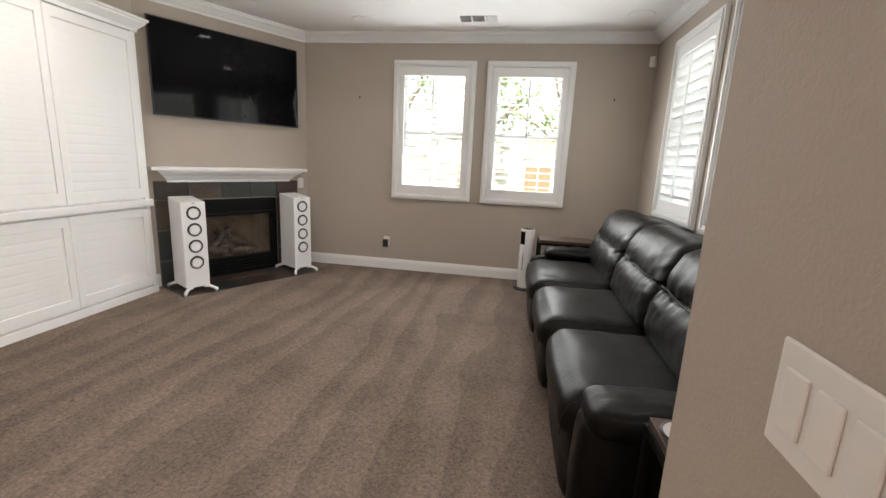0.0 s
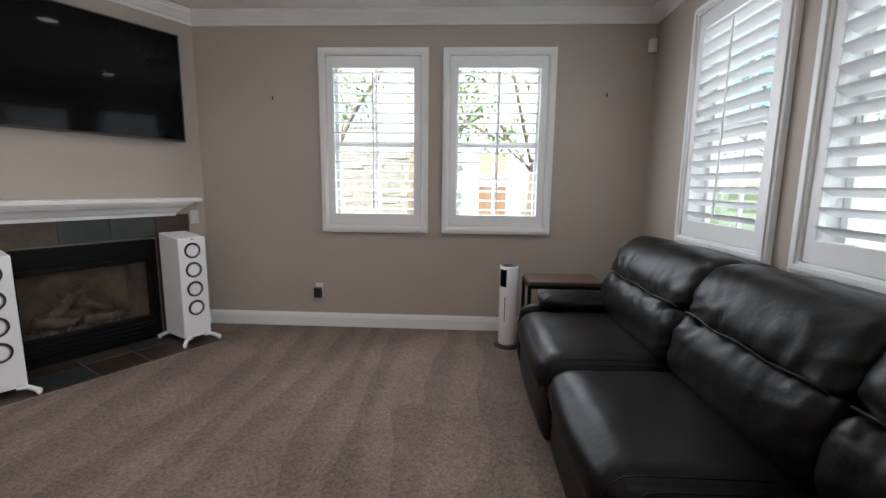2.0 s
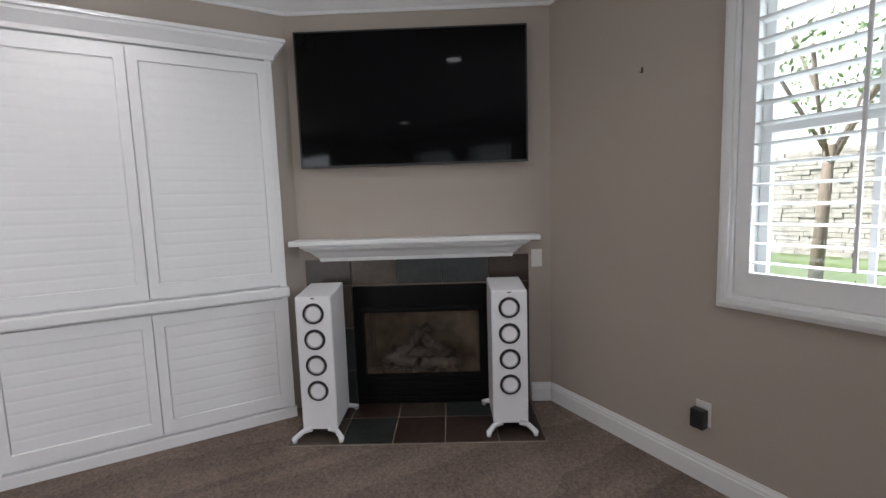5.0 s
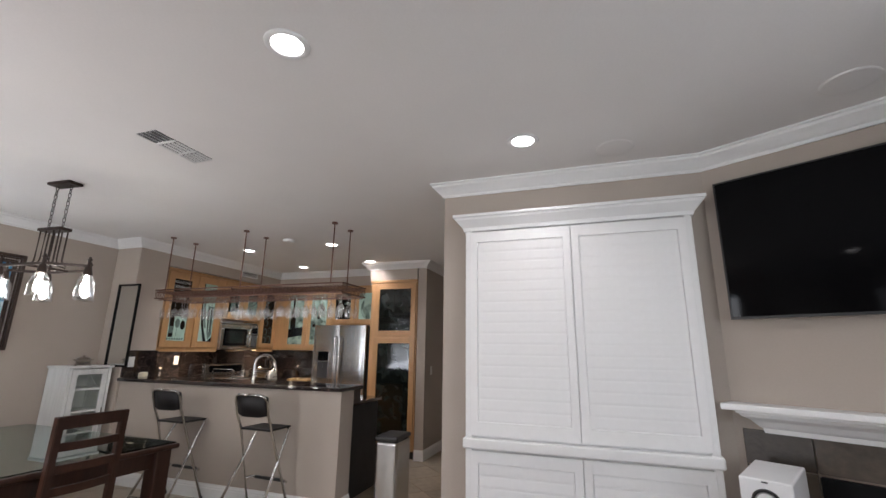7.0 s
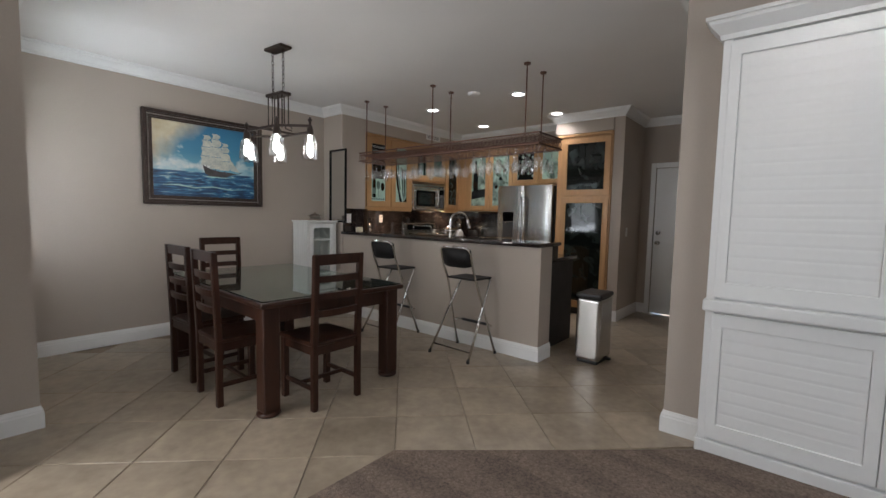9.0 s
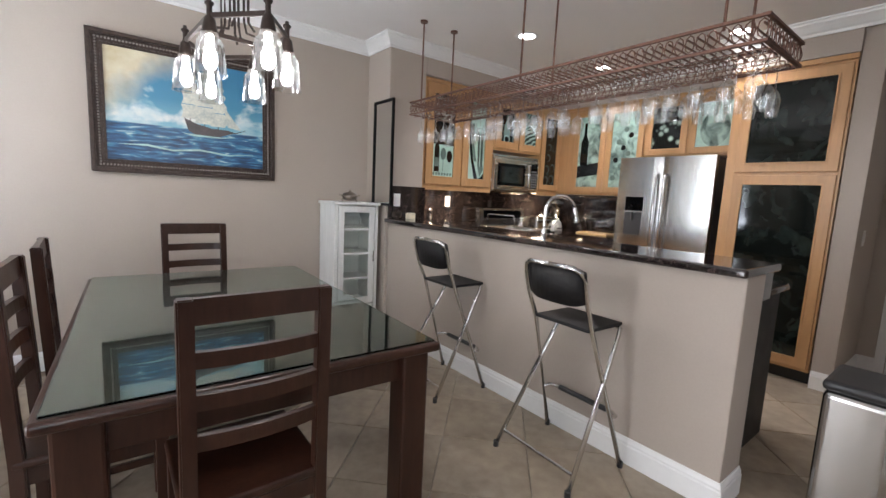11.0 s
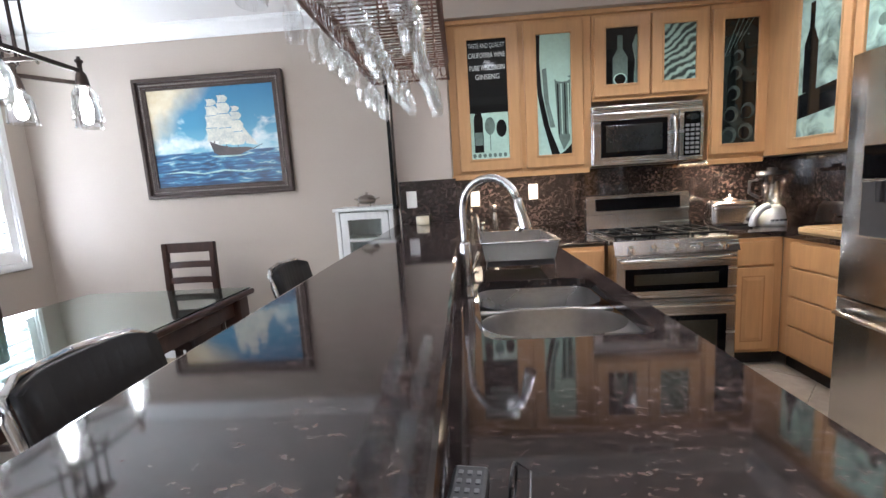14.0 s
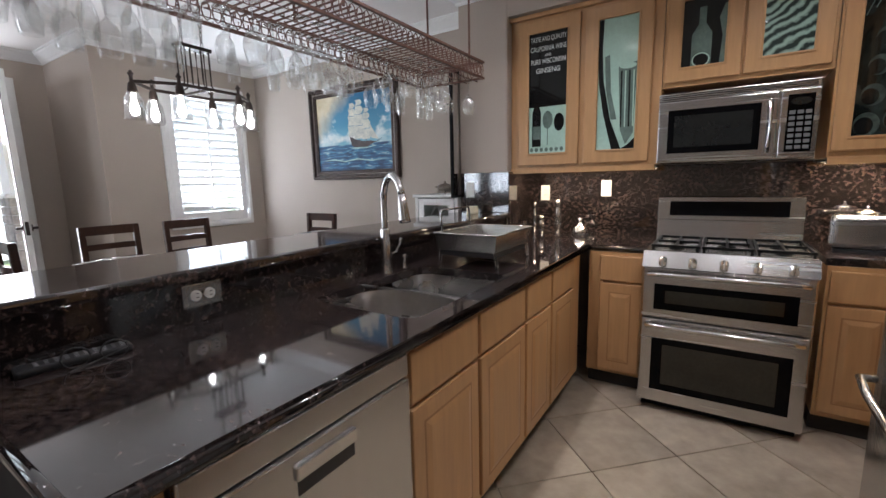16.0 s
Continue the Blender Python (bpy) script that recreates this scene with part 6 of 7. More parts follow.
# ---- kitchen: appliances ----
mw = thing("microwave_oven", "stainless steel over-the-range microwave oven", "microwave", pose(-4.478, -1.845, 0, 0, 0, 180) @ Matrix.Diagonal((0.965, 1, 1, 1)))
part("body", rbox(0.0, 0.783, 0.0, 0.35, 1.405, 1.812, 0.004), STEELH, mw)
part("top_grille", rbox(0.005, 0.778, -0.012, 0.0, 1.765, 1.808, 0.004), STEELH, mw)
for k in range(3):
    part("grille_slot", one_box(0.02, 0.763, -0.0135, -0.012, 1.774 + k * 0.011, 1.778 + k * 0.011), BLACKM, mw)
dr = part("door", rbox(0.005, 0.60, -0.028, 0.0, 1.41, 1.76, 0.006), STEELH, mw)
part("window", rbox(0.06, 0.525, -0.031, -0.028, 1.46, 1.71, 0.0014), BLACKG, dr)
part("window_mesh", rbox(0.095, 0.49, -0.0325, -0.031, 1.495, 1.675, 0.0006), shader("dim_oven_glass", (0.014, 0.015, 0.0145), 0.10, vary=0.2), dr)
bm = bmesh.new()
tube(bm, [(0.565, -0.028, 1.45), (0.565, -0.055, 1.475), (0.565, -0.06, 1.585), (0.565, -0.055, 1.695), (0.565, -0.028, 1.72)], 0.012, 10)
part("handle", bm, CHROME, dr, smooth=True)
cp = part("control_panel", rbox(0.612, 0.778, -0.026, 0.0, 1.41, 1.76, 0.004), STEELH, mw)
part("keypad", one_box(0.64, 0.755, -0.0275, -0.026, 1.44, 1.735), BLACKG, cp)
for r in range(7):
    for q in range(3):
        part("key", one_box(0.650 + q * 0.035, 0.676 + q * 0.035, -0.0285, -0.0275, 1.455 + r * 0.030, 1.473 + r * 0.030), shader("key_grey", (0.16, 0.16, 0.16), 0.4) if r + q == 0 else bpy.data.materials["key_grey"], cp)
bm = bmesh.new()
prism(bm, disc(0.698, 1.70, 0.045, 0.02), 0.001, Matrix.Translation((0, -0.0285, 0)))
part("display", bm, bpy.data.materials["dim_oven_glass"], cp)

rg = thing("range_cooker", "stainless steel double-oven gas range", "cooker", pose(-4.488, -1.43, 0, 0, 0, 180))
RW = 0.755
part("body", one_box(0.004, RW - 0.004, 0.03, 0.70, 0.045, 0.895), STEEL, rg)
part("kick", one_box(0.02, RW - 0.02, 0.06, 0.65, 0.0, 0.045), BLACKM, rg)
for name, z0, z1, a, b in (("lower_door", 0.055, 0.545, 0.13, 0.435), ("upper_door", 0.552, 0.835, 0.60, 0.745)):
    dd = part(name, rbox(0.004, RW - 0.004, -0.012, 0.03, z0, z1, 0.008), STEELH, rg)
    part("window", rbox(0.065, RW - 0.065, -0.0145, -0.012, a, b, 0.001), BLACKG, dd)
    part("inner_glass", rbox(0.12, RW - 0.12, -0.0158, -0.0145, a + 0.04, b - 0.035, 0.0005), shader("oven_glass", (0.028, 0.026, 0.02), 0.06, vary=0.2), dd)
    bm = bmesh.new()
    zz = z1 - 0.035
    tube(bm, [(0.035, -0.012, zz), (0.04, -0.045, zz), (0.08, -0.052, zz + 0.004), (RW / 2, -0.056, zz + 0.006), (RW - 0.08, -0.052, zz + 0.004), (RW - 0.04, -0.045, zz), (RW - 0.035, -0.012, zz)], 0.0125, 10)
    part("handle", bm, CHROME, dd, smooth=True)
part("badge", one_box(RW / 2 - 0.06, RW / 2 + 0.06, -0.0135, -0.012, 0.085, 0.095), CHROME, rg)
bm = bmesh.new()
prism(bm, [(-0.025, 0.838), (0.05, 0.838), (0.05, 0.922), (0.012, 0.922)], RW, pose(0, 0, 0, 0, 0, 90) @ Matrix.Translation((0, -RW, 0)))
part("control_panel", bm, STEELH, rg)
for k in range(5):
    x = 0.10 + k * (RW - 0.2) / 4
    bm = bmesh.new()
    cyl(bm, (x, -0.006, 0.88), (x, -0.042, 0.865), 0.021, 0.018, 18)
    box(bm, x - 0.004, x + 0.004, -0.05, -0.03, 0.855, 0.885)
    part("knob", bm, CHROME, rg, "chrome knob")
part("cooktop", rbox(0.0, RW, 0.045, 0.60, 0.895, 0.918, 0.004), STEELH, rg)
for gx0, gx1 in ((0.03, 0.265), (0.275, 0.505), (0.515, 0.75)):
    bm = bmesh.new()
    for y in (0.09, 0.30, 0.53):
        box(bm, gx0, gx1, y - 0.006, y + 0.006, 0.935, 0.948)
    for x in (gx0 + 0.006, (gx0 + gx1) / 2, gx1 - 0.006):
        box(bm, x - 0.006, x + 0.006, 0.09, 0.53, 0.9355, 0.9475)
    for x in (gx0 + 0.01, gx1 - 0.01):
        for y in (0.09, 0.53):
            box(bm, x - 0.006, x + 0.006, y - 0.006, y + 0.006, 0.917, 0.936)
    part("grate", bm, BLACKM, rg, "cast iron grate")
for x, y in ((0.147, 0.19), (0.147, 0.42), (0.39, 0.31), (0.632, 0.19), (0.632, 0.42)):
    bm = bmesh.new()
    lathe(bm, [(0.045, 0.918), (0.043, 0.928), (0.03, 0.930), (0.028, 0.936), (0.0, 0.937)], 16, (x, y, 0))
    part("burner", bm, BLACKM, rg)
bm = bmesh.new()
prism(bm, [(0.58, 0.915), (0.66, 0.915), (0.66, 1.188), (0.60, 1.188), (0.585, 1.05), (0.60, 1.045)], RW, pose(0, 0, 0, 0, 0, 90) @ Matrix.Translation((0, -RW, 0)))
part("backguard", bm, STEELH, rg)
part("clock_panel", one_box(0.07, RW - 0.07, -0.0065, 0.0, -0.045, 0.045), BLACKG, rg, at=pose(0, 0.588, 1.12, -6, 0, 0))

fg = thing("refrigerator", "stainless steel French-door refrigerator with water dispenser", "refrigerator", pose(-5.30, -0.80, 0, 0, 0, 90))
FW = 0.90
CASE = shader("dark_grey_case", (0.06, 0.06, 0.062), 0.4, metal=0.3, vary=0.1)
part("body", rbox(0.004, FW - 0.004, 0.075, 0.66, 0.02, 1.78, 0.006), CASE, fg)
part("plinth_grille", one_box(0.02, FW - 0.02, 0.06, 0.2, 0.0, 0.06), BLACKM, fg)


def bowed_front(x0, x1, z0, z1, bow):
    bm = bmesh.new()
    n = 10
    rings = []
    for k in range(n + 1):
        u = 2 * k / n - 1
        x = x0 + (x1 - x0) * k / n
        yf = bow * (abs(u) ** 4)
        rings.append([bm.verts.new(p) for p in ((x, yf, z0), (x, 0.07, z0), (x, 0.07, z1), (x, yf, z1))])
    for a, b in zip(rings, rings[1:]):
        for j in range(4):
            bm.faces.new((a[j], a[(j + 1) % 4], b[(j + 1) % 4], b[j]))
    bm.faces.new(rings[0])
    bm.faces.new(rings[-1][::-1])
    return bm


half = FW / 2
for k, (x0, x1) in enumerate(((0.0, half - 0.003), (half + 0.003, FW))):
    dd = part("door", bowed_front(x0, x1, 0.715, 1.788, 0.012), STEEL, fg, smooth=False)
    hx = half - 0.04 if k == 0 else half + 0.04
    bm = bmesh.new()
    tube(bm, [(hx, 0.0, 0.80), (hx, -0.042, 0.84), (hx, -0.05, 1.15), (hx, -0.05, 1.25), (hx, -0.042, 1.58), (hx, 0.0, 1.62)], 0.013, 10)
    part("handle", bm, CHROME, dd, smooth=True)
    if k == 0:
        ds = part("dispenser", rbox(0.095, 0.30, -0.006, 0.02, 0.985, 1.405, 0.004), STEEL, dd)
        part("dispenser_screen", one_box(0.105, 0.29, -0.008, -0.006, 1.255, 1.395), BLACKG, ds)
        part("dispenser_recess", one_box(0.11, 0.285, -0.0075, -0.006, 1.01, 1.24), bpy.data.materials["dark_grey_case"], ds)
        bm = bmesh.new()
        cyl(bm, (0.197, -0.018, 1.245), (0.197, -0.018, 1.16), 0.018, 0.012, 12)
        part("nozzle", bm, BLACKP, ds)
        part("drip_tray", rbox(0.12, 0.275, -0.025, -0.006, 1.0, 1.012, 0.003), CHROME, ds)
part("freezer_drawer", bowed_front(0.0, FW, 0.075, 0.705, 0.012), STEEL, fg)
bm = bmesh.new()
tube(bm, [(0.05, 0.0, 0.645), (0.06, -0.042, 0.645), (0.2, -0.055, 0.645), (half, -0.06, 0.645), (FW - 0.2, -0.055, 0.645), (FW - 0.06, -0.042, 0.645), (FW - 0.05, 0.0, 0.645)], 0.013, 10)
part("drawer_handle", bm, CHROME, fg, smooth=True)

dwm = thing("dishwasher", "stainless steel dishwasher with a pocket handle", "dishwasher", PEN(0.872))
part("tub", one_box(0.003, 0.60, 0.0, 0.55, 0.10, 0.874), CASE, dwm)
part("door", rbox(0.004, 0.598, -0.028, 0.0, 0.115, 0.80, 0.006), STEEL, dwm)
part("control_strip", rbox(0.004, 0.598, -0.024, 0.0, 0.805, 0.868, 0.004), STEELH, dwm)
part("pocket_handle", rbox(0.22, 0.38, -0.030, -0.027, 0.70, 0.765, 0.002), BLACKP, dwm)
part("handle_lip", rbox(0.215, 0.385, -0.036, -0.027, 0.735, 0.77, 0.004), CHROME, dwm)
part("toe_kick", one_box(0.003, 0.60, 0.05, 0.5, 0.0, 0.10), TOE, dwm)

# sink and tap
SATIN = shader("satin_sink_steel", (0.54, 0.535, 0.53), 0.28, metal=1.0, vary=0.12, scale=3, fine=40)
sk = thing("kitchen_sink", "double-bowl stainless steel undermount sink", "sink", pose(-3.86, -0.1, 0.878))


def bowl(x0, x1, y0, y1, depth, rn, rs):
    """A pressed bowl with corner radii rn and rs on its two long sides and a soft foot."""
    bm = bmesh.new()
    rings = []
    for ins, z, k in ((0.0, 0.0, 1), (0.003, -0.012, 1), (0.010, -depth * 0.5, 0.97), (0.018, -depth + 0.05, 0.92), (0.030, -depth + 0.022, 0.82), (0.048, -depth + 0.007, 0.7), (0.075, -depth, 0.5)):
        ring = []
        a, b = rn * k, rs * k
        for cx, cy, a0, rad in ((x1 - ins - a, y1 - ins - a, 0, a), (x0 + ins + a, y1 - ins - a, 90, a), (x0 + ins + b, y0 + ins + b, 180, b), (x1 - ins - b, y0 + ins + b, 270, b)):
            for j in range(8):
                a1 = radians(a0 + 90 / 7 * j)
                ring.append(bm.verts.new((cx + rad * math.cos(a1), cy + rad * math.sin(a1), z)))
        rings.append(ring)
    n = len(rings[0])
    for a, b in zip(rings, rings[1:]):
        for j in range(n):
            bm.faces.new((a[j], a[(j + 1) % n], b[(j + 1) % n], b[j]))
    bm.faces.new(rings[-1][::-1])
    return bm


part("bowl", bowl(-0.215, 0.265, -0.128, 0.252, 0.22, 0.05, 0.15), SATIN, sk, smooth=True)
part("bowl", bowl(-0.205, 0.265, -0.46, -0.154, 0.19, 0.11, 0.08), SATIN, sk, smooth=True)
bm = bmesh.new()
box(bm, -0.215, 0.27, -0.156, -0.126, -0.02, -0.002)
part("divider", soft(bm, 0.008, 3), SATIN, sk, smooth=True)
for cx, cy, sx, sy, r in ((-0.215, -0.128, 1, 1, 0.15), (0.265, -0.128, -1, 1, 0.15), (-0.205, -0.154, 1, -1, 0.11), (0.265, -0.154, -1, -1, 0.11)):
    bm = bmesh.new()
    pts = [(cx - sx * 0.002, cy - sy * 0.002)] + [(cx + sx * r * (1 - math.cos(radians(a))), cy + sy * r * (1 - math.sin(radians(a)))) for a in range(0, 91, 9)]
    prism(bm, [(x, z) for x, z in pts], 0.006, Matrix.Translation((0, 0, -0.003)) @ Matrix.Rotation(radians(-90), 4, "X") @ Matrix.Scale(-1, 4, (0, 0, 1)))
    bmesh.ops.recalc_face_normals(bm, faces=bm.faces[:])
    part("flange", bm, SATIN, sk)
for y in (0.06, -0.305):
    bm = bmesh.new()
    lathe(bm, [(0.045, -0.217 if y > 0 else -0.187), (0.03, -0.216 if y > 0 else -0.186), (0.0, -0.216 if y > 0 else -0.186)], 16, (0, y, 0))
    part("drain", bm, CHROME, sk)
fc = thing("kitchen_tap", "brushed steel gooseneck kitchen tap with pull-down spray", "tap", pose(-3.562, -0.33, 0.914, 0, 0, -30))
bm = bmesh.new()
lathe(bm, [(0.0, 0.0), (0.029, 0.0), (0.029, 0.006), (0.025, 0.010), (0.025, 0.05), (0.0235, 0.12), (0.021, 0.20), (0.0185, 0.208), (0.0, 0.21)], 18)
part("base", bm, CHROME, fc, smooth=True)
bm = bmesh.new()
arc = [(0, 0, 0.14), (0, 0, 0.22), (0, 0, 0.30)] + [(-0.11 + 0.11 * math.cos(radians(a)), 0, 0.33 + 0.11 * math.sin(radians(a))) for a in range(0, 166, 15)]
tube(bm, arc, 0.0145, 12)
part("neck", bm, CHROME, fc, smooth=True)
bm = bmesh.new()
lathe(bm, [(0.0, 0.0), (0.0155, 0.0), (0.0155, 0.012), (0.0175, 0.016), (0.0185, 0.05), (0.0225, 0.10), (0.0235, 0.112), (0.0, 0.112)], 16)
bmesh.ops.transform(bm, matrix=Matrix.Translation((-0.2165, 0, 0.362)) @ Matrix.Rotation(radians(194), 4, "Y"), verts=bm.verts[:])
part("spray_head", bm, CHROME, fc, smooth=True)
bm = bmesh.new()
tube(bm, [(0.0, -0.026, 0.09), (0.0, -0.05, 0.10), (-0.01, -0.065, 0.14), (-0.02, -0.07, 0.16)], 0.007, 8)
part("lever", bm, CHROME, fc, smooth=True)
sd = thing("soap_dispenser", "small steel soap dispenser pump beside the sink", "dispenser", pose(-3.562, -0.46, 0.914))
bm = bmesh.new()
lathe(bm, [(0.0, 0.0), (0.018, 0.0), (0.018, 0.008), (0.011, 0.014), (0.011, 0.05), (0.016, 0.055), (0.016, 0.07), (0.0, 0.072)], 14)
part("pump", bm, CHROME, sd, smooth=True)
bm = bmesh.new()
tube(bm, [(0, 0, 0.062), (-0.05, 0, 0.066)], 0.005, 8)
part("spout", bm, CHROME, sd)

# dish rack
rk = thing("dish_rack", "brushed steel dish drying trough on wire legs with one handle", "dish rack", pose(-3.805, -0.84, 0.914))
bm = bmesh.new()
lo = [(-0.155, -0.205), (0.155, -0.205), (0.155, 0.205), (-0.155, 0.205)]
for gap, floor_z in ((0.0, 0.074), (0.006, 0.080)):
    a = [bm.verts.new((x * (1 - gap * 6), y * (1 - gap * 5), floor_z)) for x, y in lo]
    b = [bm.verts.new((x * 1.10 - math.copysign(gap, x), y * 1.08 - math.copysign(gap, y), 0.158)) for x, y in lo]
    bm.faces.new(a)
    for q in range(4):
        bm.faces.new((a[q], a[(q + 1) % 4], b[(q + 1) % 4], b[q]))
    if gap:
        for q in range(4):
            bm.faces.new((b[q], b[(q + 1) % 4], outer[(q + 1) % 4], outer[q]))
    outer = b
bmesh.ops.recalc_face_normals(bm, faces=bm.faces[:])
part("trough", bm, STEEL, rk)
bm = bmesh.new()
tube(bm, [(x * 1.11, y * 1.085, 0.158) for x, y in lo + lo[:1]], 0.005, 8)
part("rim", bm, CHROME, rk, smooth=True)
part("mat", rbox(-0.145, 0.145, -0.195, 0.195, 0.081, 0.092, 0.004), BLACKP, rk, "ribbed black rubber mat")
for k in range(9):
    part("mat_rib", one_box(-0.14, 0.14, -0.18 + k * 0.045 - 0.004, -0.18 + k * 0.045 + 0.004, 0.0915, 0.098), BLACKP, rk)
part("underside", rbox(-0.15, 0.15, -0.20, 0.20, 0.046, 0.072, 0.006), BLACKP, rk, "black plastic drip tray")
for sx in (-0.15, 0.15):
    for sy in (-0.19, 0.19):
        bm = bmesh.new()
        tube(bm, [(sx, sy - 0.014, 0.078), (sx * 1.06, sy - 0.012, 0.012), (sx * 1.06, sy - 0.006, 0.006), (sx * 1.06, sy + 0.006, 0.006), (sx * 1.06, sy + 0.012, 0.012), (sx, sy + 0.014, 0.078)], 0.004, 8)
        bmesh.ops.transform(bm, matrix=Matrix.Translation((0, 0, -0.002)), verts=bm.verts[:])
        part("leg", bm, CHROME, rk)
bm = bmesh.new()
tube(bm, [(0.168, -0.15, 0.15), (0.178, -0.15, 0.255), (0.178, -0.14, 0.267), (0.178, 0.14, 0.267), (0.178, 0.15, 0.255), (0.168, 0.15, 0.15)], 0.005, 8)
part("handle", bm, CHROME, rk, smooth=True)

# things on the worktops
to = thing("toaster", "brushed steel two-slot toaster", "toaster", pose(-5.48, -1.93, 0.914, 0, 0, 172))
part("body", rbox(-0.14, 0.14, -0.09, 0.09, 0.012, 0.19, 0.03, 4), STEELH, to)
for y in (-0.03, 0.03):
    part("slot", one_box(-0.10, 0.10, y - 0.013, y + 0.013, 0.185, 0.1905), BLACKM, to)
part("lever", rbox(0.138, 0.165, -0.015, 0.015, 0.11, 0.125, 0.004), BLACKP, to)
bm = bmesh.new()
cyl(bm, (0.09, -0.089, 0.06), (0.09, -0.103, 0.06), 0.016, n=16)
part("dial", bm, BLACKP, to)
part("foot_strip", one_box(-0.12, 0.12, -0.08, 0.08, 0.0, 0.012), BLACKP, to)
lid = thing("serving_dome", "small domed steel dish cover on the toaster", "dish cover", pose(-5.48, -1.93, 1.1045))
bm = bmesh.new()
lathe(bm, [(0.0, 0.0), (0.06, 0.0), (0.06, 0.006), (0.04, 0.02), (0.01, 0.026), (0.006, 0.034), (0.012, 0.042), (0.0, 0.046)], 18)
part("dome", bm, CHROME, lid, smooth=True)
bl = thing("blender", "countertop blender with a clear jug on a pale base", "blender", pose(-5.76, -1.92, 0.914))
bm = bmesh.new()
lathe(bm, [(0.0, 0.0), (0.10, 0.0), (0.10, 0.02), (0.082, 0.12), (0.06, 0.14), (0.0, 0.14)], 20)
part("motor_base", bm, shader("pale_metal_base", (0.55, 0.55, 0.53), 0.3, metal=0.4), bl, smooth=True)
bm = bmesh.new()
lathe(bm, [(0.05, 0.14), (0.058, 0.15), (0.085, 0.34), (0.088, 0.36)], 20)
part("jug", bm, THIN, bl, "clear plastic jug", smooth=True)
bm = bmesh.new()
lathe(bm, [(0.09, 0.36), (0.09, 0.385), (0.03, 0.39), (0.03, 0.41), (0.0, 0.41)], 20)
part("lid", bm, BLACKP, bl, smooth=True)
bm = bmesh.new()
tube(bm, [(0.085, -0.02, 0.33), (0.13, -0.03, 0.32), (0.135, -0.03, 0.24), (0.075, -0.02, 0.2)], 0.010, 8)
part("handle", bm, BLACKP, bl)
for k in range(4):
    part("button", one_box(-0.05 + k * 0.028, -0.03 + k * 0.028, 0.086, 0.097, 0.035, 0.05), BLACKP, bl)
cb = thing("cutting_board", "pale wooden cutting board lying on the worktop", "board", pose(-5.79, -1.30, 0.914, 0, 0, 90))
part("board", rbox(-0.21, 0.21, -0.14, 0.14, 0.0, 0.03, 0.006), shader("pale_bamboo", (0.52, 0.36, 0.18), 0.45, vary=0.15, scale=3, fine=12, stretch=(1, 9, 1)), cb)
part("groove_frame", soft(ring_frame(-0.19, 0.19, -0.12, 0.12, 0.012, 0.0, 0.004), 0.001), bpy.data.materials["pale_bamboo"], cb, at=pose(0, 0, 0.034, 90, 0, 0))
bm = bmesh.new()
arcp = [(-0.12 + 0.13 * math.sin(radians(a)), 0, 0.13 * math.cos(radians(a))) for a in range(10, 96, 12)]
tube(bm, arcp, 0.022, 10)
solid("phone_handset", bm, shader("pale_grey_plastic", (0.6, 0.62, 0.64), 0.3, vary=0.03), "curved pale plastic arm beside the blender", "appliance", pose(-5.57, -1.80, 0.936), smooth=True)
JARW = shader("cream_ceramic", (0.62, 0.56, 0.42), 0.4, vary=0.2, scale=20)
jr = thing("candle_tin", "small cream candle tin with a wire handle", "tin", pose(-3.28, -1.66, 1.0855))
bm = bmesh.new()
lathe(bm, [(0.0, 0.0), (0.042, 0.0), (0.045, 0.006), (0.045, 0.05), (0.042, 0.056), (0.0, 0.054)], 20)
part("tin", bm, JARW, jr, smooth=True)
bm = bmesh.new()
tube(bm, [(-0.046, 0, 0.045), (-0.05, 0, 0.10), (-0.035, 0, 0.12), (0.035, 0, 0.12), (0.05, 0, 0.10), (0.046, 0, 0.045)], 0.0022, 6)
part("handle", bm, BRONZE, jr)
for x, y, h, r, mm, lab in ((-3.62, -2.05, 0.24, 0.016, CHROME, "tall slim steel pepper mill"), (-3.70, -1.98, 0.14, 0.022, CHROME, "short steel salt mill"), (-3.80, -2.06, 0.26, 0.024, STEEL, "tall brushed steel oil bottle"), (-3.58, -1.93, 0.10, 0.026, THIN, "small clear glass shaker")):
    bm = bmesh.new()
    lathe(bm, [(0.0, 0.0), (r, 0.0), (r, h * 0.7), (r * 0.7, h * 0.76), (r * 0.75, h * 0.8), (r, h * 0.84), (r * 0.9, h * 0.98), (0.0, h)], 16)
    solid("bottle", bm, mm, lab, "bottle", pose(x, y, 0.914), smooth=True)
bm = bmesh.new()
lathe(bm, [(0.0, 0.0), (0.055, 0.0), (0.06, 0.02), (0.05, 0.06), (0.02, 0.075), (0.012, 0.10), (0.02, 0.125), (0.0, 0.13)], 20)
solid("cruet", bm, CHROME, "squat silver cruet with a knob lid", "cruet", pose(-3.98, -2.02, 0.914), smooth=True)
KEYGREY = shader("grey_keys", (0.13, 0.13, 0.135), 0.5, vary=0.1)
rm = thing("remote_control", "black remote control lying on the worktop", "remote", pose(-3.54, 0.80, 0.9145, 0, 0, 82))
part("body", rbox(-0.11, 0.11, -0.026, 0.026, 0.0, 0.018, 0.006), BLACKP, rm)
for k in range(10):
    for q in range(3):
        part("button", rbox(-0.095 + k * 0.018, -0.086 + k * 0.018, -0.0165 + q * 0.013, -0.0095 + q * 0.013, 0.017, 0.0198, 0.001), KEYGREY, rm)
gl = thing("eyeglasses", "folded black eyeglasses lying beside the remote", "glasses", pose(-3.60, 0.78, 0.9145, 0, 0, 75))
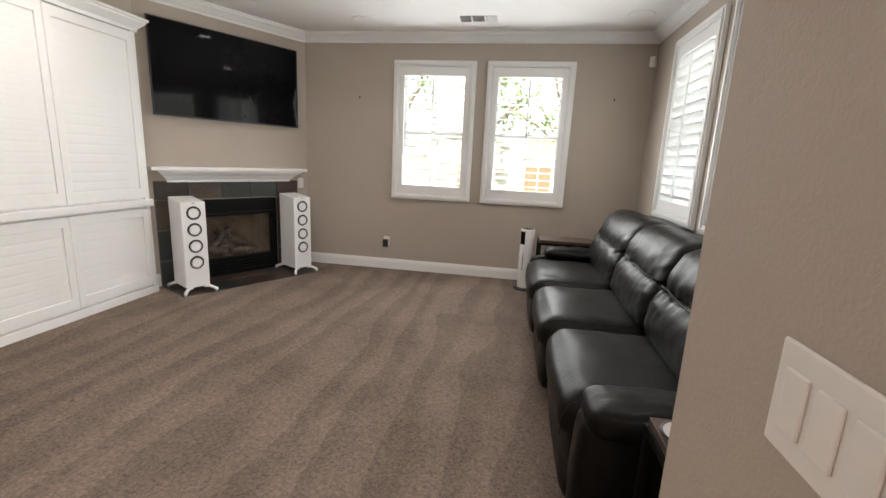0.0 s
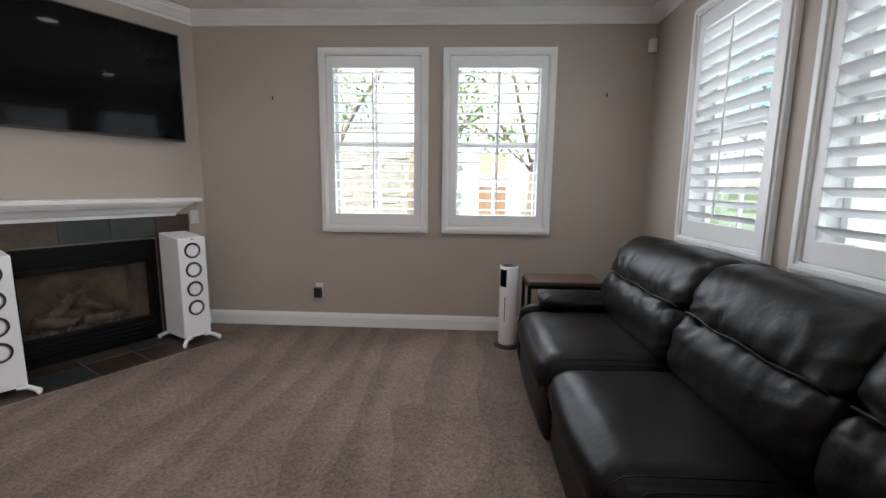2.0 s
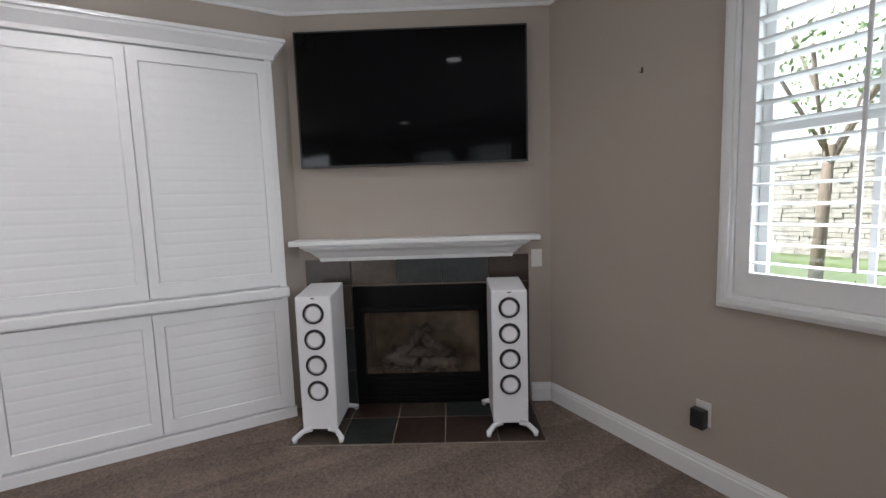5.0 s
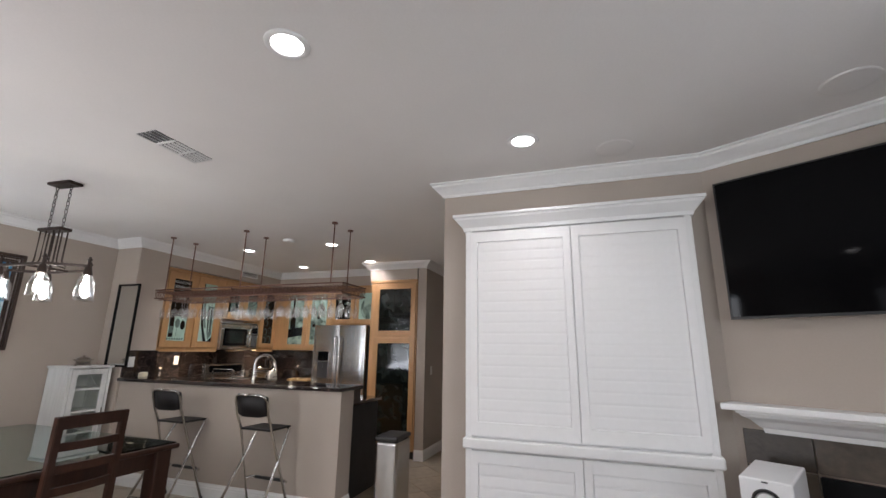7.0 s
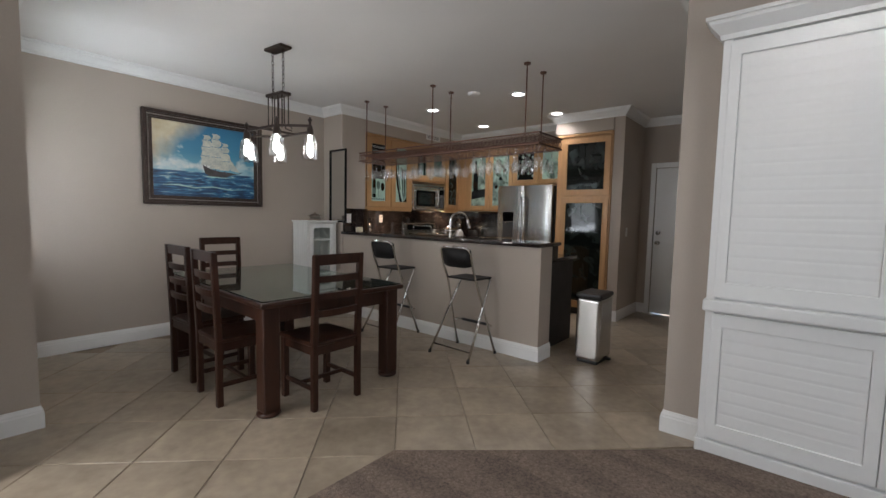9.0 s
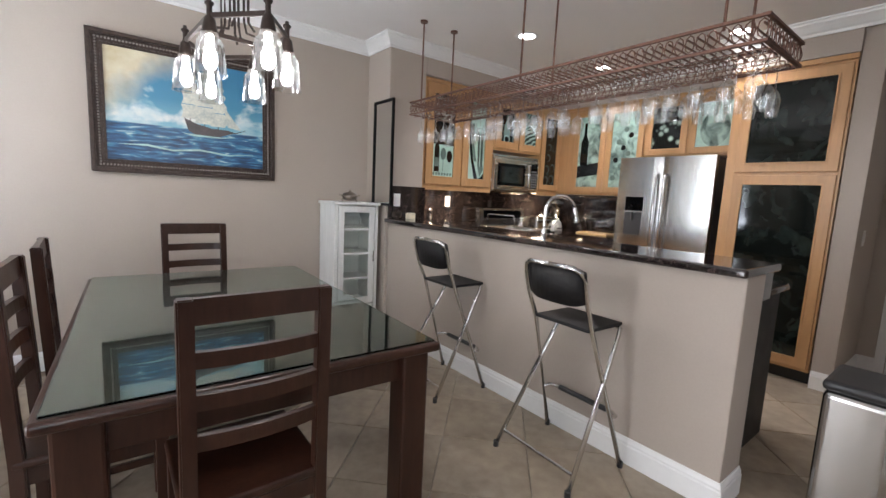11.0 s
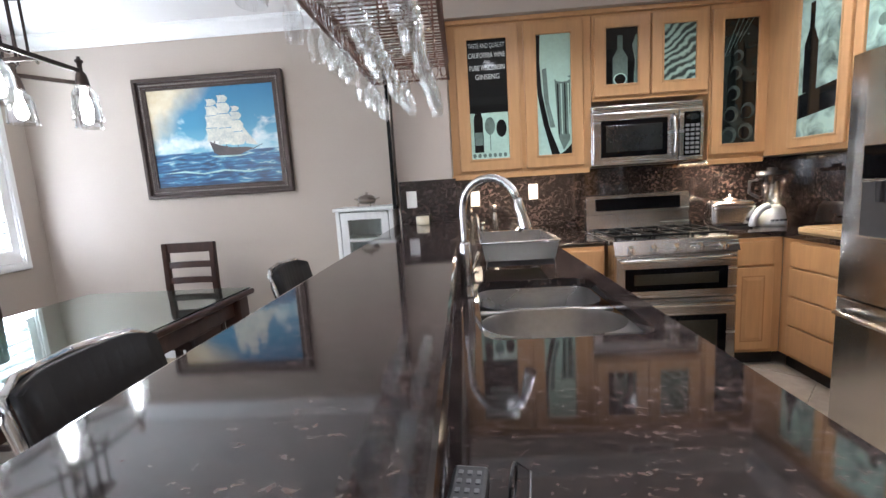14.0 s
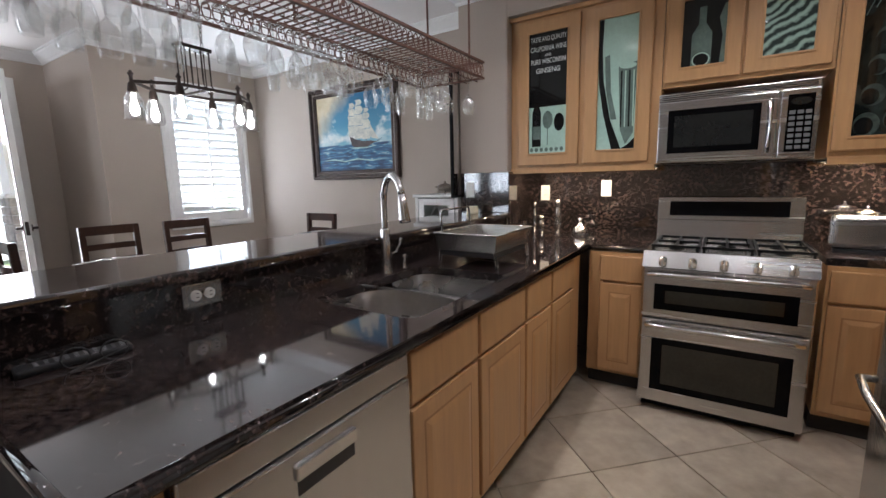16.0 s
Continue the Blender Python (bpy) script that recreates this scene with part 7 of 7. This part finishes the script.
for sx in (-1, 1):
    bm = bmesh.new()
    tube(bm, [(sx * (0.036 + 0.027 * math.cos(radians(a))), 0, 0.026 + 0.024 * math.sin(radians(a))) for a in range(0, 361, 30)], 0.0022, 6)
    part("rim", bm, BLACKP, gl)
bm = bmesh.new()
tube(bm, [(-0.062, 0.0, 0.04), (-0.06, 0.02, 0.03), (0.05, 0.03, 0.004)], 0.002, 6)
part("temple", bm, BLACKP, gl)
outlet(pose(-3.50 - 0.0005, 0.47, 1.0, 0, 0, -90) @ pose(0, 0, 0, 0, 90, 0), label="grey metal double outlet plate on the upstand", mat=STEEL)
outlet(pose(-3.20, -1.78, 1.255, 0, 0, 180), "light_switch", "white rocker switch on the granite", False, toggles=1, category="switch")
outlet(pose(-3.66, -2.18, 1.22, 0, 0, 180))
outlet(pose(-4.12, -2.18, 1.25, 0, 0, 180))
outlet(pose(-5.98, -0.95, 1.2, 0, 0, 90))
outlet(pose(-5.5, 1.08, 1.15, 0, 0, 180), "light_switch", "white rocker light switch in the hall", False, toggles=1, category="switch")
av = thing("wall_vent", "white louvred air vent on the kitchen soffit", "vent", pose(-4.885, -1.80, 2.565, 0, 0, 180))
part("frame", soft(ring_frame(-0.165, 0.165, -0.05, 0.05, 0.016, -0.01, -0.0005), 0.002), WHITE, av)
part("backing", one_box(-0.15, 0.15, -0.002, -0.0005, -0.035, 0.035), CASE, av)
for k in range(6):
    part("slat", one_box(-0.15, 0.15, -0.006, 0.005, -0.001, 0.001), WHITE, av, at=pose(0, -0.005, -0.03 + k * 0.012, 40, 0, 0))
# light strips under the wall cabinets
for x0, x1 in ((-4.45, -3.56), (-5.62, -5.32)):
    sb = thing("light_strip", "slim warm light strip under the wall cabinets", "light", pose((x0 + x1) / 2, -1.98, 1.404))
    part("housing", one_box(-(x1 - x0) / 2, (x1 - x0) / 2, -0.02, 0.02, -0.012, 0.0), WHITE, sb)
    part("tube", one_box(-(x1 - x0) / 2 + 0.02, (x1 - x0) / 2 - 0.02, -0.012, 0.012, -0.016, -0.0125), glow("strip_glow", (1.0, 0.78, 0.45), 2.5), sb)
    area_lamp("strip_light", pose((x0 + x1) / 2, -1.98, 1.385), x1 - x0 - 0.05, 0.03, 2.4, UNDER)

# pedal bin
bn = thing("pedal_bin", "tall brushed steel pedal bin with black lid", "bin", pose(-3.55, 1.425, 0))
part("body", rbox(-0.165, 0.165, -0.112, 0.112, 0.03, 0.60, 0.03, 4), STEEL, bn)
part("lid", rbox(-0.17, 0.17, -0.117, 0.117, 0.60, 0.645, 0.02, 3), BLACKP, bn)
part("base", rbox(-0.14, 0.14, -0.095, 0.095, 0.0, 0.035, 0.01), BLACKP, bn)
part("pedal", rbox(-0.09, -0.05, 0.09, 0.145, 0.01, 0.03, 0.006), BLACKP, bn)

# hanging glass rack
gr = thing("wine_glass_rack", "long hanging copper-brown iron rack for wine glasses", "glass rack", pose(-3.29, -0.175, 0))
RX, RY, Z0, Z1 = 0.225, 1.225, 1.965, 2.06
for z in (Z0, Z1):
    for sx in (-1, 1):
        part("long_rail", one_box(sx * RX - 0.008, sx * RX + 0.008, -RY, RY, z - 0.006, z + 0.006), COPPER, gr)
    for sy in (-1, 1):
        part("end_rail", one_box(-RX + 0.008, RX - 0.008, sy * (RY - 0.008) - 0.008, sy * (RY - 0.008) + 0.008, z - 0.0055, z + 0.0055), COPPER, gr)
bm = bmesh.new()
n = 56
for sx in (-1, 1):
    for k in range(n):
        y = -RY + (k + 0.5) * 2 * RY / n
        r = 0.019
        tube(bm, [(sx * RX, y + r * math.cos(radians(a)), (Z0 + Z1) / 2 + 0.035 * math.sin(radians(a))) for a in range(0, 361, 45)], 0.0028, 5)
for sy in (-1, 1):
    for k in range(9):
        x = -RX + (k + 0.5) * 2 * RX / 9
        tube(bm, [(x + 0.018 * math.cos(radians(a)), sy * (RY - 0.008), (Z0 + Z1) / 2 + 0.035 * math.sin(radians(a))) for a in range(0, 361, 45)], 0.0028, 5)
scroll = part("scroll_work", bm, COPPER, gr, "rows of small iron rings")
tagged(scroll, kind="stuff")
bm = bmesh.new()
for k in range(62):
    y = -RY + 0.02 + k * (2 * RY - 0.04) / 61
    box(bm, -RX, RX, y - 0.003, y + 0.003, Z1 - 0.03, Z1 - 0.024)
tagged(part("shelf_mesh", bm, COPPER, gr), kind="stuff")
bm = bmesh.new()
tube(bm, [(0, -0.03, Z0), (0, -0.03, Z0 - 0.014), (0, -0.048, Z0 - 0.018), (0, 0.048, Z0 - 0.018), (0, 0.03, Z0 - 0.014), (0, 0.03, Z0)], 0.0028, 5)
HANGER = mesh_of("stem_hanger", bm, COPPER, True)
for k in range(24):
    y = -RY + 0.06 + k * (2 * RY - 0.12) / 23
    for x in (-0.188, -0.112, -0.038, 0.038, 0.112, 0.188):
        part("stem_hanger", HANGER, None, gr, at=Matrix.Translation((x, y, 0)))
for y in (-1.17, -0.09, 1.04):
    for x in (-0.155, 0.155):
        bm = bmesh.new()
        cyl(bm, (x, y, Z1), (x, y, 2.698), 0.0065, n=8)
        hg = part("hanging_rod", bm, COPPER, gr)
        bm = bmesh.new()
        cyl(bm, (x, y, 2.685), (x, y, 2.6995), 0.03, n=14)
        part("ceiling_cup", bm, COPPER, hg)


def wine_glass(h, r):
    bm = bmesh.new()
    lathe(bm, [(0.0, 0.0), (0.034, -0.001), (0.034, -0.003), (0.006, -0.007), (0.0035, -0.015), (0.0035, -h * 0.42), (0.008, -h * 0.45), (r * 0.7, -h * 0.54), (r, -h * 0.68), (r * 0.97, -h * 0.82), (r * 0.8, -h)], 14)
    return mesh_of("wine_glass", bm, THIN, True)


kinds = [wine_glass(0.21, 0.040), wine_glass(0.19, 0.034), wine_glass(0.215, 0.027)]
rng = random.Random(11)
for k in range(24):
    y = -0.175 - RY + 0.06 + k * (2 * RY - 0.12) / 23
    for q, x in enumerate((-0.15, 0.0, 0.15)):
        if rng.random() < (0.30 if 6 < k < 20 else 0.12):
            continue
        w = new("wine_glass", kinds[(k // 4 + q) % 3])
        w.matrix_basis = pose(-3.29 + x, y + rng.uniform(-0.012, 0.012), Z0 - 0.0112, rng.uniform(-2, 2), rng.uniform(-2, 2), 0)
        w.visible_shadow = False
        tagged(w, "clear crystal wine glass hanging upside down", "wine glass", "glasses on the rack")

# ---- outdoors ----
GRASS = shader("dry_lawn", (0.13, 0.17, 0.06), 0.95, vary=0.4, scale=1.5, fine=30, bump=0.4)
STUCCO = shader("pale_stucco", (0.74, 0.71, 0.65), 0.9, vary=0.06, scale=2, fine=50, bump=0.2)
STONE = shader("ledge_stone", (0.36, 0.32, 0.28), 0.85, vary=0.4, scale=7, fine=20, bump=0.5, per_object=0.2)
ROOF = shader("clay_roof", (0.26, 0.13, 0.08), 0.8, vary=0.3, scale=8)
LEAF = shader("green_leaf", (0.12, 0.21, 0.05), 0.5, vary=0.5, scale=3)
TRUNK = shader("tree_bark", (0.22, 0.17, 0.125), 0.9, vary=0.4, scale=9, bump=0.5)
PAVE = shader("concrete_paving", (0.46, 0.43, 0.39), 0.85, vary=0.12, scale=3, fine=30)
solid("ground", one_box(-150, 150, -150, 150, -0.42, -0.14), GRASS, "sunlit lawn and planting ground", "ground", kind="structure")
solid("pavement", one_box(2.45, 5.6, -8, 12, -0.139, -0.11), PAVE, "pale concrete paving along the house", "pavement", kind="structure")
solid("pavement_garden_path", one_box(-6, 2.45, 8.6, 10.4, -0.139, -0.11), PAVE, "pale concrete garden path", "pavement", kind="structure")


def house(m, w, d, h, label, wins):
    t = thing("house", label, "house", m)
    part("wall", one_box(-w / 2, w / 2, 0, d, -0.14, h), STUCCO, t)
    bm = bmesh.new()
    prism(bm, [(-w / 2 - 0.5, h), (w / 2 + 0.5, h), (0, h + 2.0)], d + 1.0, Matrix.Translation((0, -0.5, 0)))
    part("roof", bm, ROOF, t)
    for x, z, ww, hh, mm in wins:
        wd = part("window", soft(ring_frame(x - ww / 2, x + ww / 2, z, z + hh, 0.09, -0.06, 0), 0.004), WHITE, t)
        part("pane", one_box(x - ww / 2 + 0.09, x + ww / 2 - 0.09, -0.03, -0.005, z + 0.09, z + hh - 0.09), mm, wd)
        part("glazing_bar", one_box(x - 0.02, x + 0.02, -0.045, -0.03, z + 0.09, z + hh - 0.09), WHITE, wd)
    return t


# window panes with the pale sky reflection painted into their base colour
PALEWIN = shader("sky_reflecting_pane", (0.42, 0.44, 0.45), 0.15, vary=0.2, scale=2)
# yellow-lit window: its warm light is put into the pane's colour
AMBER = shader("amber_lit_pane", (0.68, 0.47, 0.20), 0.7, vary=0.15)
BROWN = shader("brown_door_wood", (0.28, 0.15, 0.08), 0.6, vary=0.2)
hs = house(pose(1.0, 16.5, 0), 13, 8, 8.0, "pale stucco neighbour house with white windows", [(0.6, 1.55, 1.1, 0.9, AMBER), (0.6, 0.2, 1.1, 1.15, BROWN), (-4.0, 3.2, 1.2, 1.2, PALEWIN), (4.2, 3.2, 1.2, 1.2, PALEWIN), (3.9, 0.9, 1.3, 1.3, PALEWIN)])
bm = bmesh.new()
rng = random.Random(5)
for r in range(22):
    x = -6.4
    while x < -0.9:
        w = rng.uniform(0.18, 0.5)
        box(bm, x + 0.006, x + w - 0.006, -0.14 - rng.uniform(0.0, 0.05), 0.0, -0.14 + r * 0.115 + 0.005, -0.14 + (r + 1) * 0.115 - 0.005)
        x += w
tagged(part("stone_veneer", bm, STONE, hs), kind="stuff")
house(pose(13.5, 4.5, 0, 0, 0, -90), 17, 7, 8.0, "pale stucco neighbour house across the side yard", [(-3.5, 1.0, 1.3, 1.3, BLACKG), (1.5, 1.0, 1.3, 1.3, BLACKG), (-1.0, 3.3, 1.2, 1.1, BLACKG)])
for k in range(9):
    fn = thing("fence_panel", "white painted garden fence panel", "fence", pose(7.4, -6 + k * 2.0, -0.14, 0, 0, 90), "side yard fence")
    part("post", one_box(-0.05, 0.05, -0.05, 0.05, 0, 1.5), WHITE, fn)
    part("rail", one_box(0.05, 1.95, -0.02, 0.02, 0.2, 0.28), WHITE, fn)
    part("rail", one_box(0.05, 1.95, -0.02, 0.02, 1.2, 1.28), WHITE, fn)
    part("boards", one_box(0.05, 1.95, 0.021, 0.04, 0.08, 1.42), WHITE, fn)


porch = thing("porch_pillar", "stone-clad porch pillar outside the front door", "pillar", pose(3.15, -0.75, -0.14))
part("core", one_box(-0.20, 0.20, -0.20, 0.20, 0.0, 2.55), STUCCO, porch)
rng = random.Random(8)
bm = bmesh.new()
for row in range(12):
    z0 = row * 0.115
    for x0, x1, y0, y1 in ((-0.245, -0.205, -0.24, 0.0), (-0.245, -0.205, 0.0, 0.24), (-0.20, 0.0, 0.205, 0.245), (0.0, 0.20, 0.205, 0.245)):
        d = rng.uniform(-0.012, 0.012)
        box(bm, x0 + d, x1 + d, y0 + 0.004, y1 - 0.004, z0 + 0.004, z0 + 0.111)
tagged(part("stone_veneer", bm, STONE, porch), kind="stuff")
part("cap", rbox(-0.27, 0.27, -0.27, 0.27, 1.38, 1.44, 0.012), STUCCO, porch)
ORANGE = shader("terracotta_stucco", (0.50, 0.23, 0.11), 0.9, vary=0.15, scale=3, fine=40, bump=0.2)
beam = thing("porch_beam", "terracotta stucco porch beam above the pillar", "beam", pose(3.15, 0.6, 2.41))
part("beam", rbox(-0.22, 0.22, -1.62, 1.9, 0.0, 0.62, 0.02), ORANGE, beam)


def leaf_cloud(rng, centre, spread, count, size):
    vs, fs = [], []
    for k in range(count):
        p = Vector([rng.gauss(0, 1) for _ in range(3)])
        p = p.normalized() * (rng.random() ** 0.4)
        c = Vector(centre) + Vector((p.x * spread[0], p.y * spread[1], p.z * spread[2]))
        q = Euler((rng.uniform(0, 6.3), rng.uniform(0, 6.3), rng.uniform(0, 6.3))).to_matrix()
        s = size * rng.uniform(0.6, 1.3)
        b = len(vs)
        vs += [c + q @ Vector(v) for v in ((-s, 0, 0), (0, s * 0.45, 0.1 * s), (s, 0, 0), (0, -s * 0.45, 0.1 * s))]
        fs.append((b, b + 1, b + 2, b + 3))
    return vs, fs


def cloud_mesh(name, clouds, material):
    vs, fs = [], []
    for cv, cf in clouds:
        o = len(vs)
        vs += [tuple(v) for v in cv]
        fs += [tuple(i + o for i in f) for f in cf]
    me = bpy.data.meshes.new(name)
    me.from_pydata(vs, [], fs)
    me.materials.append(material)
    return me


def tree(x, y, h, seed, label):
    rng = random.Random(seed)
    t = thing("tree", label, "tree", pose(x, y, -0.14))
    bm = bmesh.new()
    cyl(bm, (0, 0, 0), (0.08, 0.05, h * 0.45), 0.10, 0.07, 10)
    clouds = []
    for k in range(7):
        a = rng.uniform(0, 6.28)
        s = Vector((0.08, 0.05, h * rng.uniform(0.3, 0.45)))
        e = Vector((math.cos(a) * h * 0.28, math.sin(a) * h * 0.28, h * rng.uniform(0.55, 0.95)))
        mid = s.lerp(e, 0.5) + Vector((rng.uniform(-0.15, 0.15), rng.uniform(-0.15, 0.15), 0.1))
        tube(bm, [s, mid, e], 0.028, 6)
        for q in range(3):
            c = s.lerp(e, rng.uniform(0.5, 1.05)) + Vector([rng.uniform(-0.3, 0.3) for _ in range(3)])
            clouds.append(leaf_cloud(rng, c, (0.5, 0.5, 0.35), 30, 0.06))
    part("trunk", bm, TRUNK, t, smooth=True)
    part("crown", cloud_mesh("crown", clouds, LEAF), None, t)
    return t


def shrub(x, y, r, h, seed):
    rng = random.Random(seed)
    t = thing("shrub", "bushy green garden shrub in sunlight", "shrub", pose(x, y, -0.14), "garden shrubs")
    bm = bmesh.new()
    for k in range(6):
        a = k * 1.05
        tube(bm, [(0, 0, 0), (0.3 * r * math.cos(a), 0.3 * r * math.sin(a), h * 0.4), (0.6 * r * math.cos(a), 0.6 * r * math.sin(a), h * 0.75)], 0.012, 5)
    part("stems", bm, TRUNK, t)
    part("foliage", cloud_mesh("foliage", [leaf_cloud(rng, (0.5 * r * math.cos(k), 0.5 * r * math.sin(k), h * (0.35 + 0.1 * (k % 4))), (r * 0.6, r * 0.6, h * 0.35), 170, 0.06) for k in range(6)], LEAF), None, t)


tree(-0.35, 9.6, 4.6, 1, "slim garden tree with sparse pale leaves")
tree(1.75, 9.2, 4.2, 2, "slim garden tree with sparse pale leaves")
tree(-2.6, 12.0, 5.0, 3, "slim garden tree with sparse pale leaves")
tree(6.3, 9.6, 4.2, 6, "leafy side yard tree")
for k, (x, y, r, h) in enumerate(((-0.6, 7.9, 0.5, 0.8), (0.2, 11.5, 0.6, 0.9), (2.6, 11.8, 0.7, 1.0), (-2.0, 8.2, 0.5, 0.7), (6.6, 4.6, 0.6, 1.2), (6.6, 1.4, 0.6, 1.1), (6.5, 0.1, 0.6, 1.3), (3.6, 12.4, 0.7, 0.9))):
    shrub(x, y, r, h, 20 + k)
car = thing("parked_car", "white parked car with a red roof stripe beyond the garden", "car", pose(3.9, 13.6, -0.14, 0, 0, 90))
bm = bmesh.new()
prism(bm, [(-2.1, 0.3), (2.1, 0.3), (2.15, 0.75), (1.3, 0.9), (0.8, 1.4), (-1.1, 1.42), (-1.7, 0.95), (-2.15, 0.85)], 1.7, Matrix.Translation((0, -0.85, 0)))
part("body", soft(bm, 0.06, 2), SPKW, car)
part("roof_stripe", rbox(-1.1, 0.7, -0.80, 0.80, 1.42, 1.47, 0.02), shader("red_paint", (0.45, 0.03, 0.03), 0.4), car)
for x in (-1.35, 1.35):
    for y in (-0.86, 0.86):
        bm = bmesh.new()
        cyl(bm, (x, y - 0.1, 0.32), (x, y + 0.1, 0.32), 0.32, n=20)
        wh = part("wheel", bm, RUB, car)
        bm = bmesh.new()
        cyl(bm, (x, y - 0.11, 0.32), (x, y + 0.11, 0.32), 0.19, n=16)
        part("rim", bm, CHROME, wh)
for y in (-0.86, 0.85):
    part("side_window", rbox(-1.2, 0.75, y, y + 0.012, 0.98, 1.33, 0.004), BLACKG, car)

# ---- floor tiles, laid diagonally ----
floor_ob = bpy.data.objects["floor"]
PITCH = 0.453
tm = mesh_of("tile", rbox(-PITCH / 2 + 0.002, PITCH / 2 - 0.002, -PITCH / 2 + 0.002, PITCH / 2 - 0.002, -0.012, 0.0, 0.0025, 1), TILE)
c45 = math.sqrt(0.5)
for i in range(-20, 21):
    for j in range(-20, 21):
        x = -1.53 + ((i + 0.5) - (j + 0.5)) * PITCH * c45
        y = 0.90 + ((i + 0.5) + (j + 0.5)) * PITCH * c45
        inside = -6.3 < x < 1.45 and -2.3 < y < 2.5 and y < 1.45 + max(0.0, (-1.2 - x) * 1.1) and not (y > 2.45) and not (x > 0.3 and y < -0.9)
        if not inside:
            continue
        cuts = []
        if x + 0.32 > 1.13 and not -0.05 < y < 0.61:
            cuts.append(((1.13, 0, 0), (1, 0, 0)))
        elif x + 0.32 > 1.14:
            cuts.append(((1.14, 0, 0), (1, 0, 0)))
        if y < -0.62 and x + 0.32 > 0.12:
            cuts.append(((0.12, 0, 0), (1, 0, 0)))
        elif x > 0.12 and y - 0.32 < -0.66:
            cuts.append(((0, -0.66, 0), (0, -1, 0)))
        if y - 0.32 < -2.33:
            cuts.append(((0, -2.33, 0), (0, -1, 0)))
        if not cuts:
            part("tile", tm, None, floor_ob, at=pose(x, y, 0, 0, 0, 45))
            continue
        # cut tile along a wall
        bm = bmesh.new()
        bm.from_mesh(tm)
        bmesh.ops.transform(bm, matrix=pose(x, y, 0, 0, 0, 45), verts=bm.verts[:])
        for co, no in cuts:
            bmesh.ops.bisect_plane(bm, geom=bm.verts[:] + bm.edges[:] + bm.faces[:], plane_co=co, plane_no=no, clear_outer=True)
        if len(bm.faces) > 3:
            bmesh.ops.transform(bm, matrix=pose(x, y, 0, 0, 0, 45).inverted(), verts=bm.verts[:])
            part("tile", bm, TILE, floor_ob, at=pose(x, y, 0, 0, 0, 45))
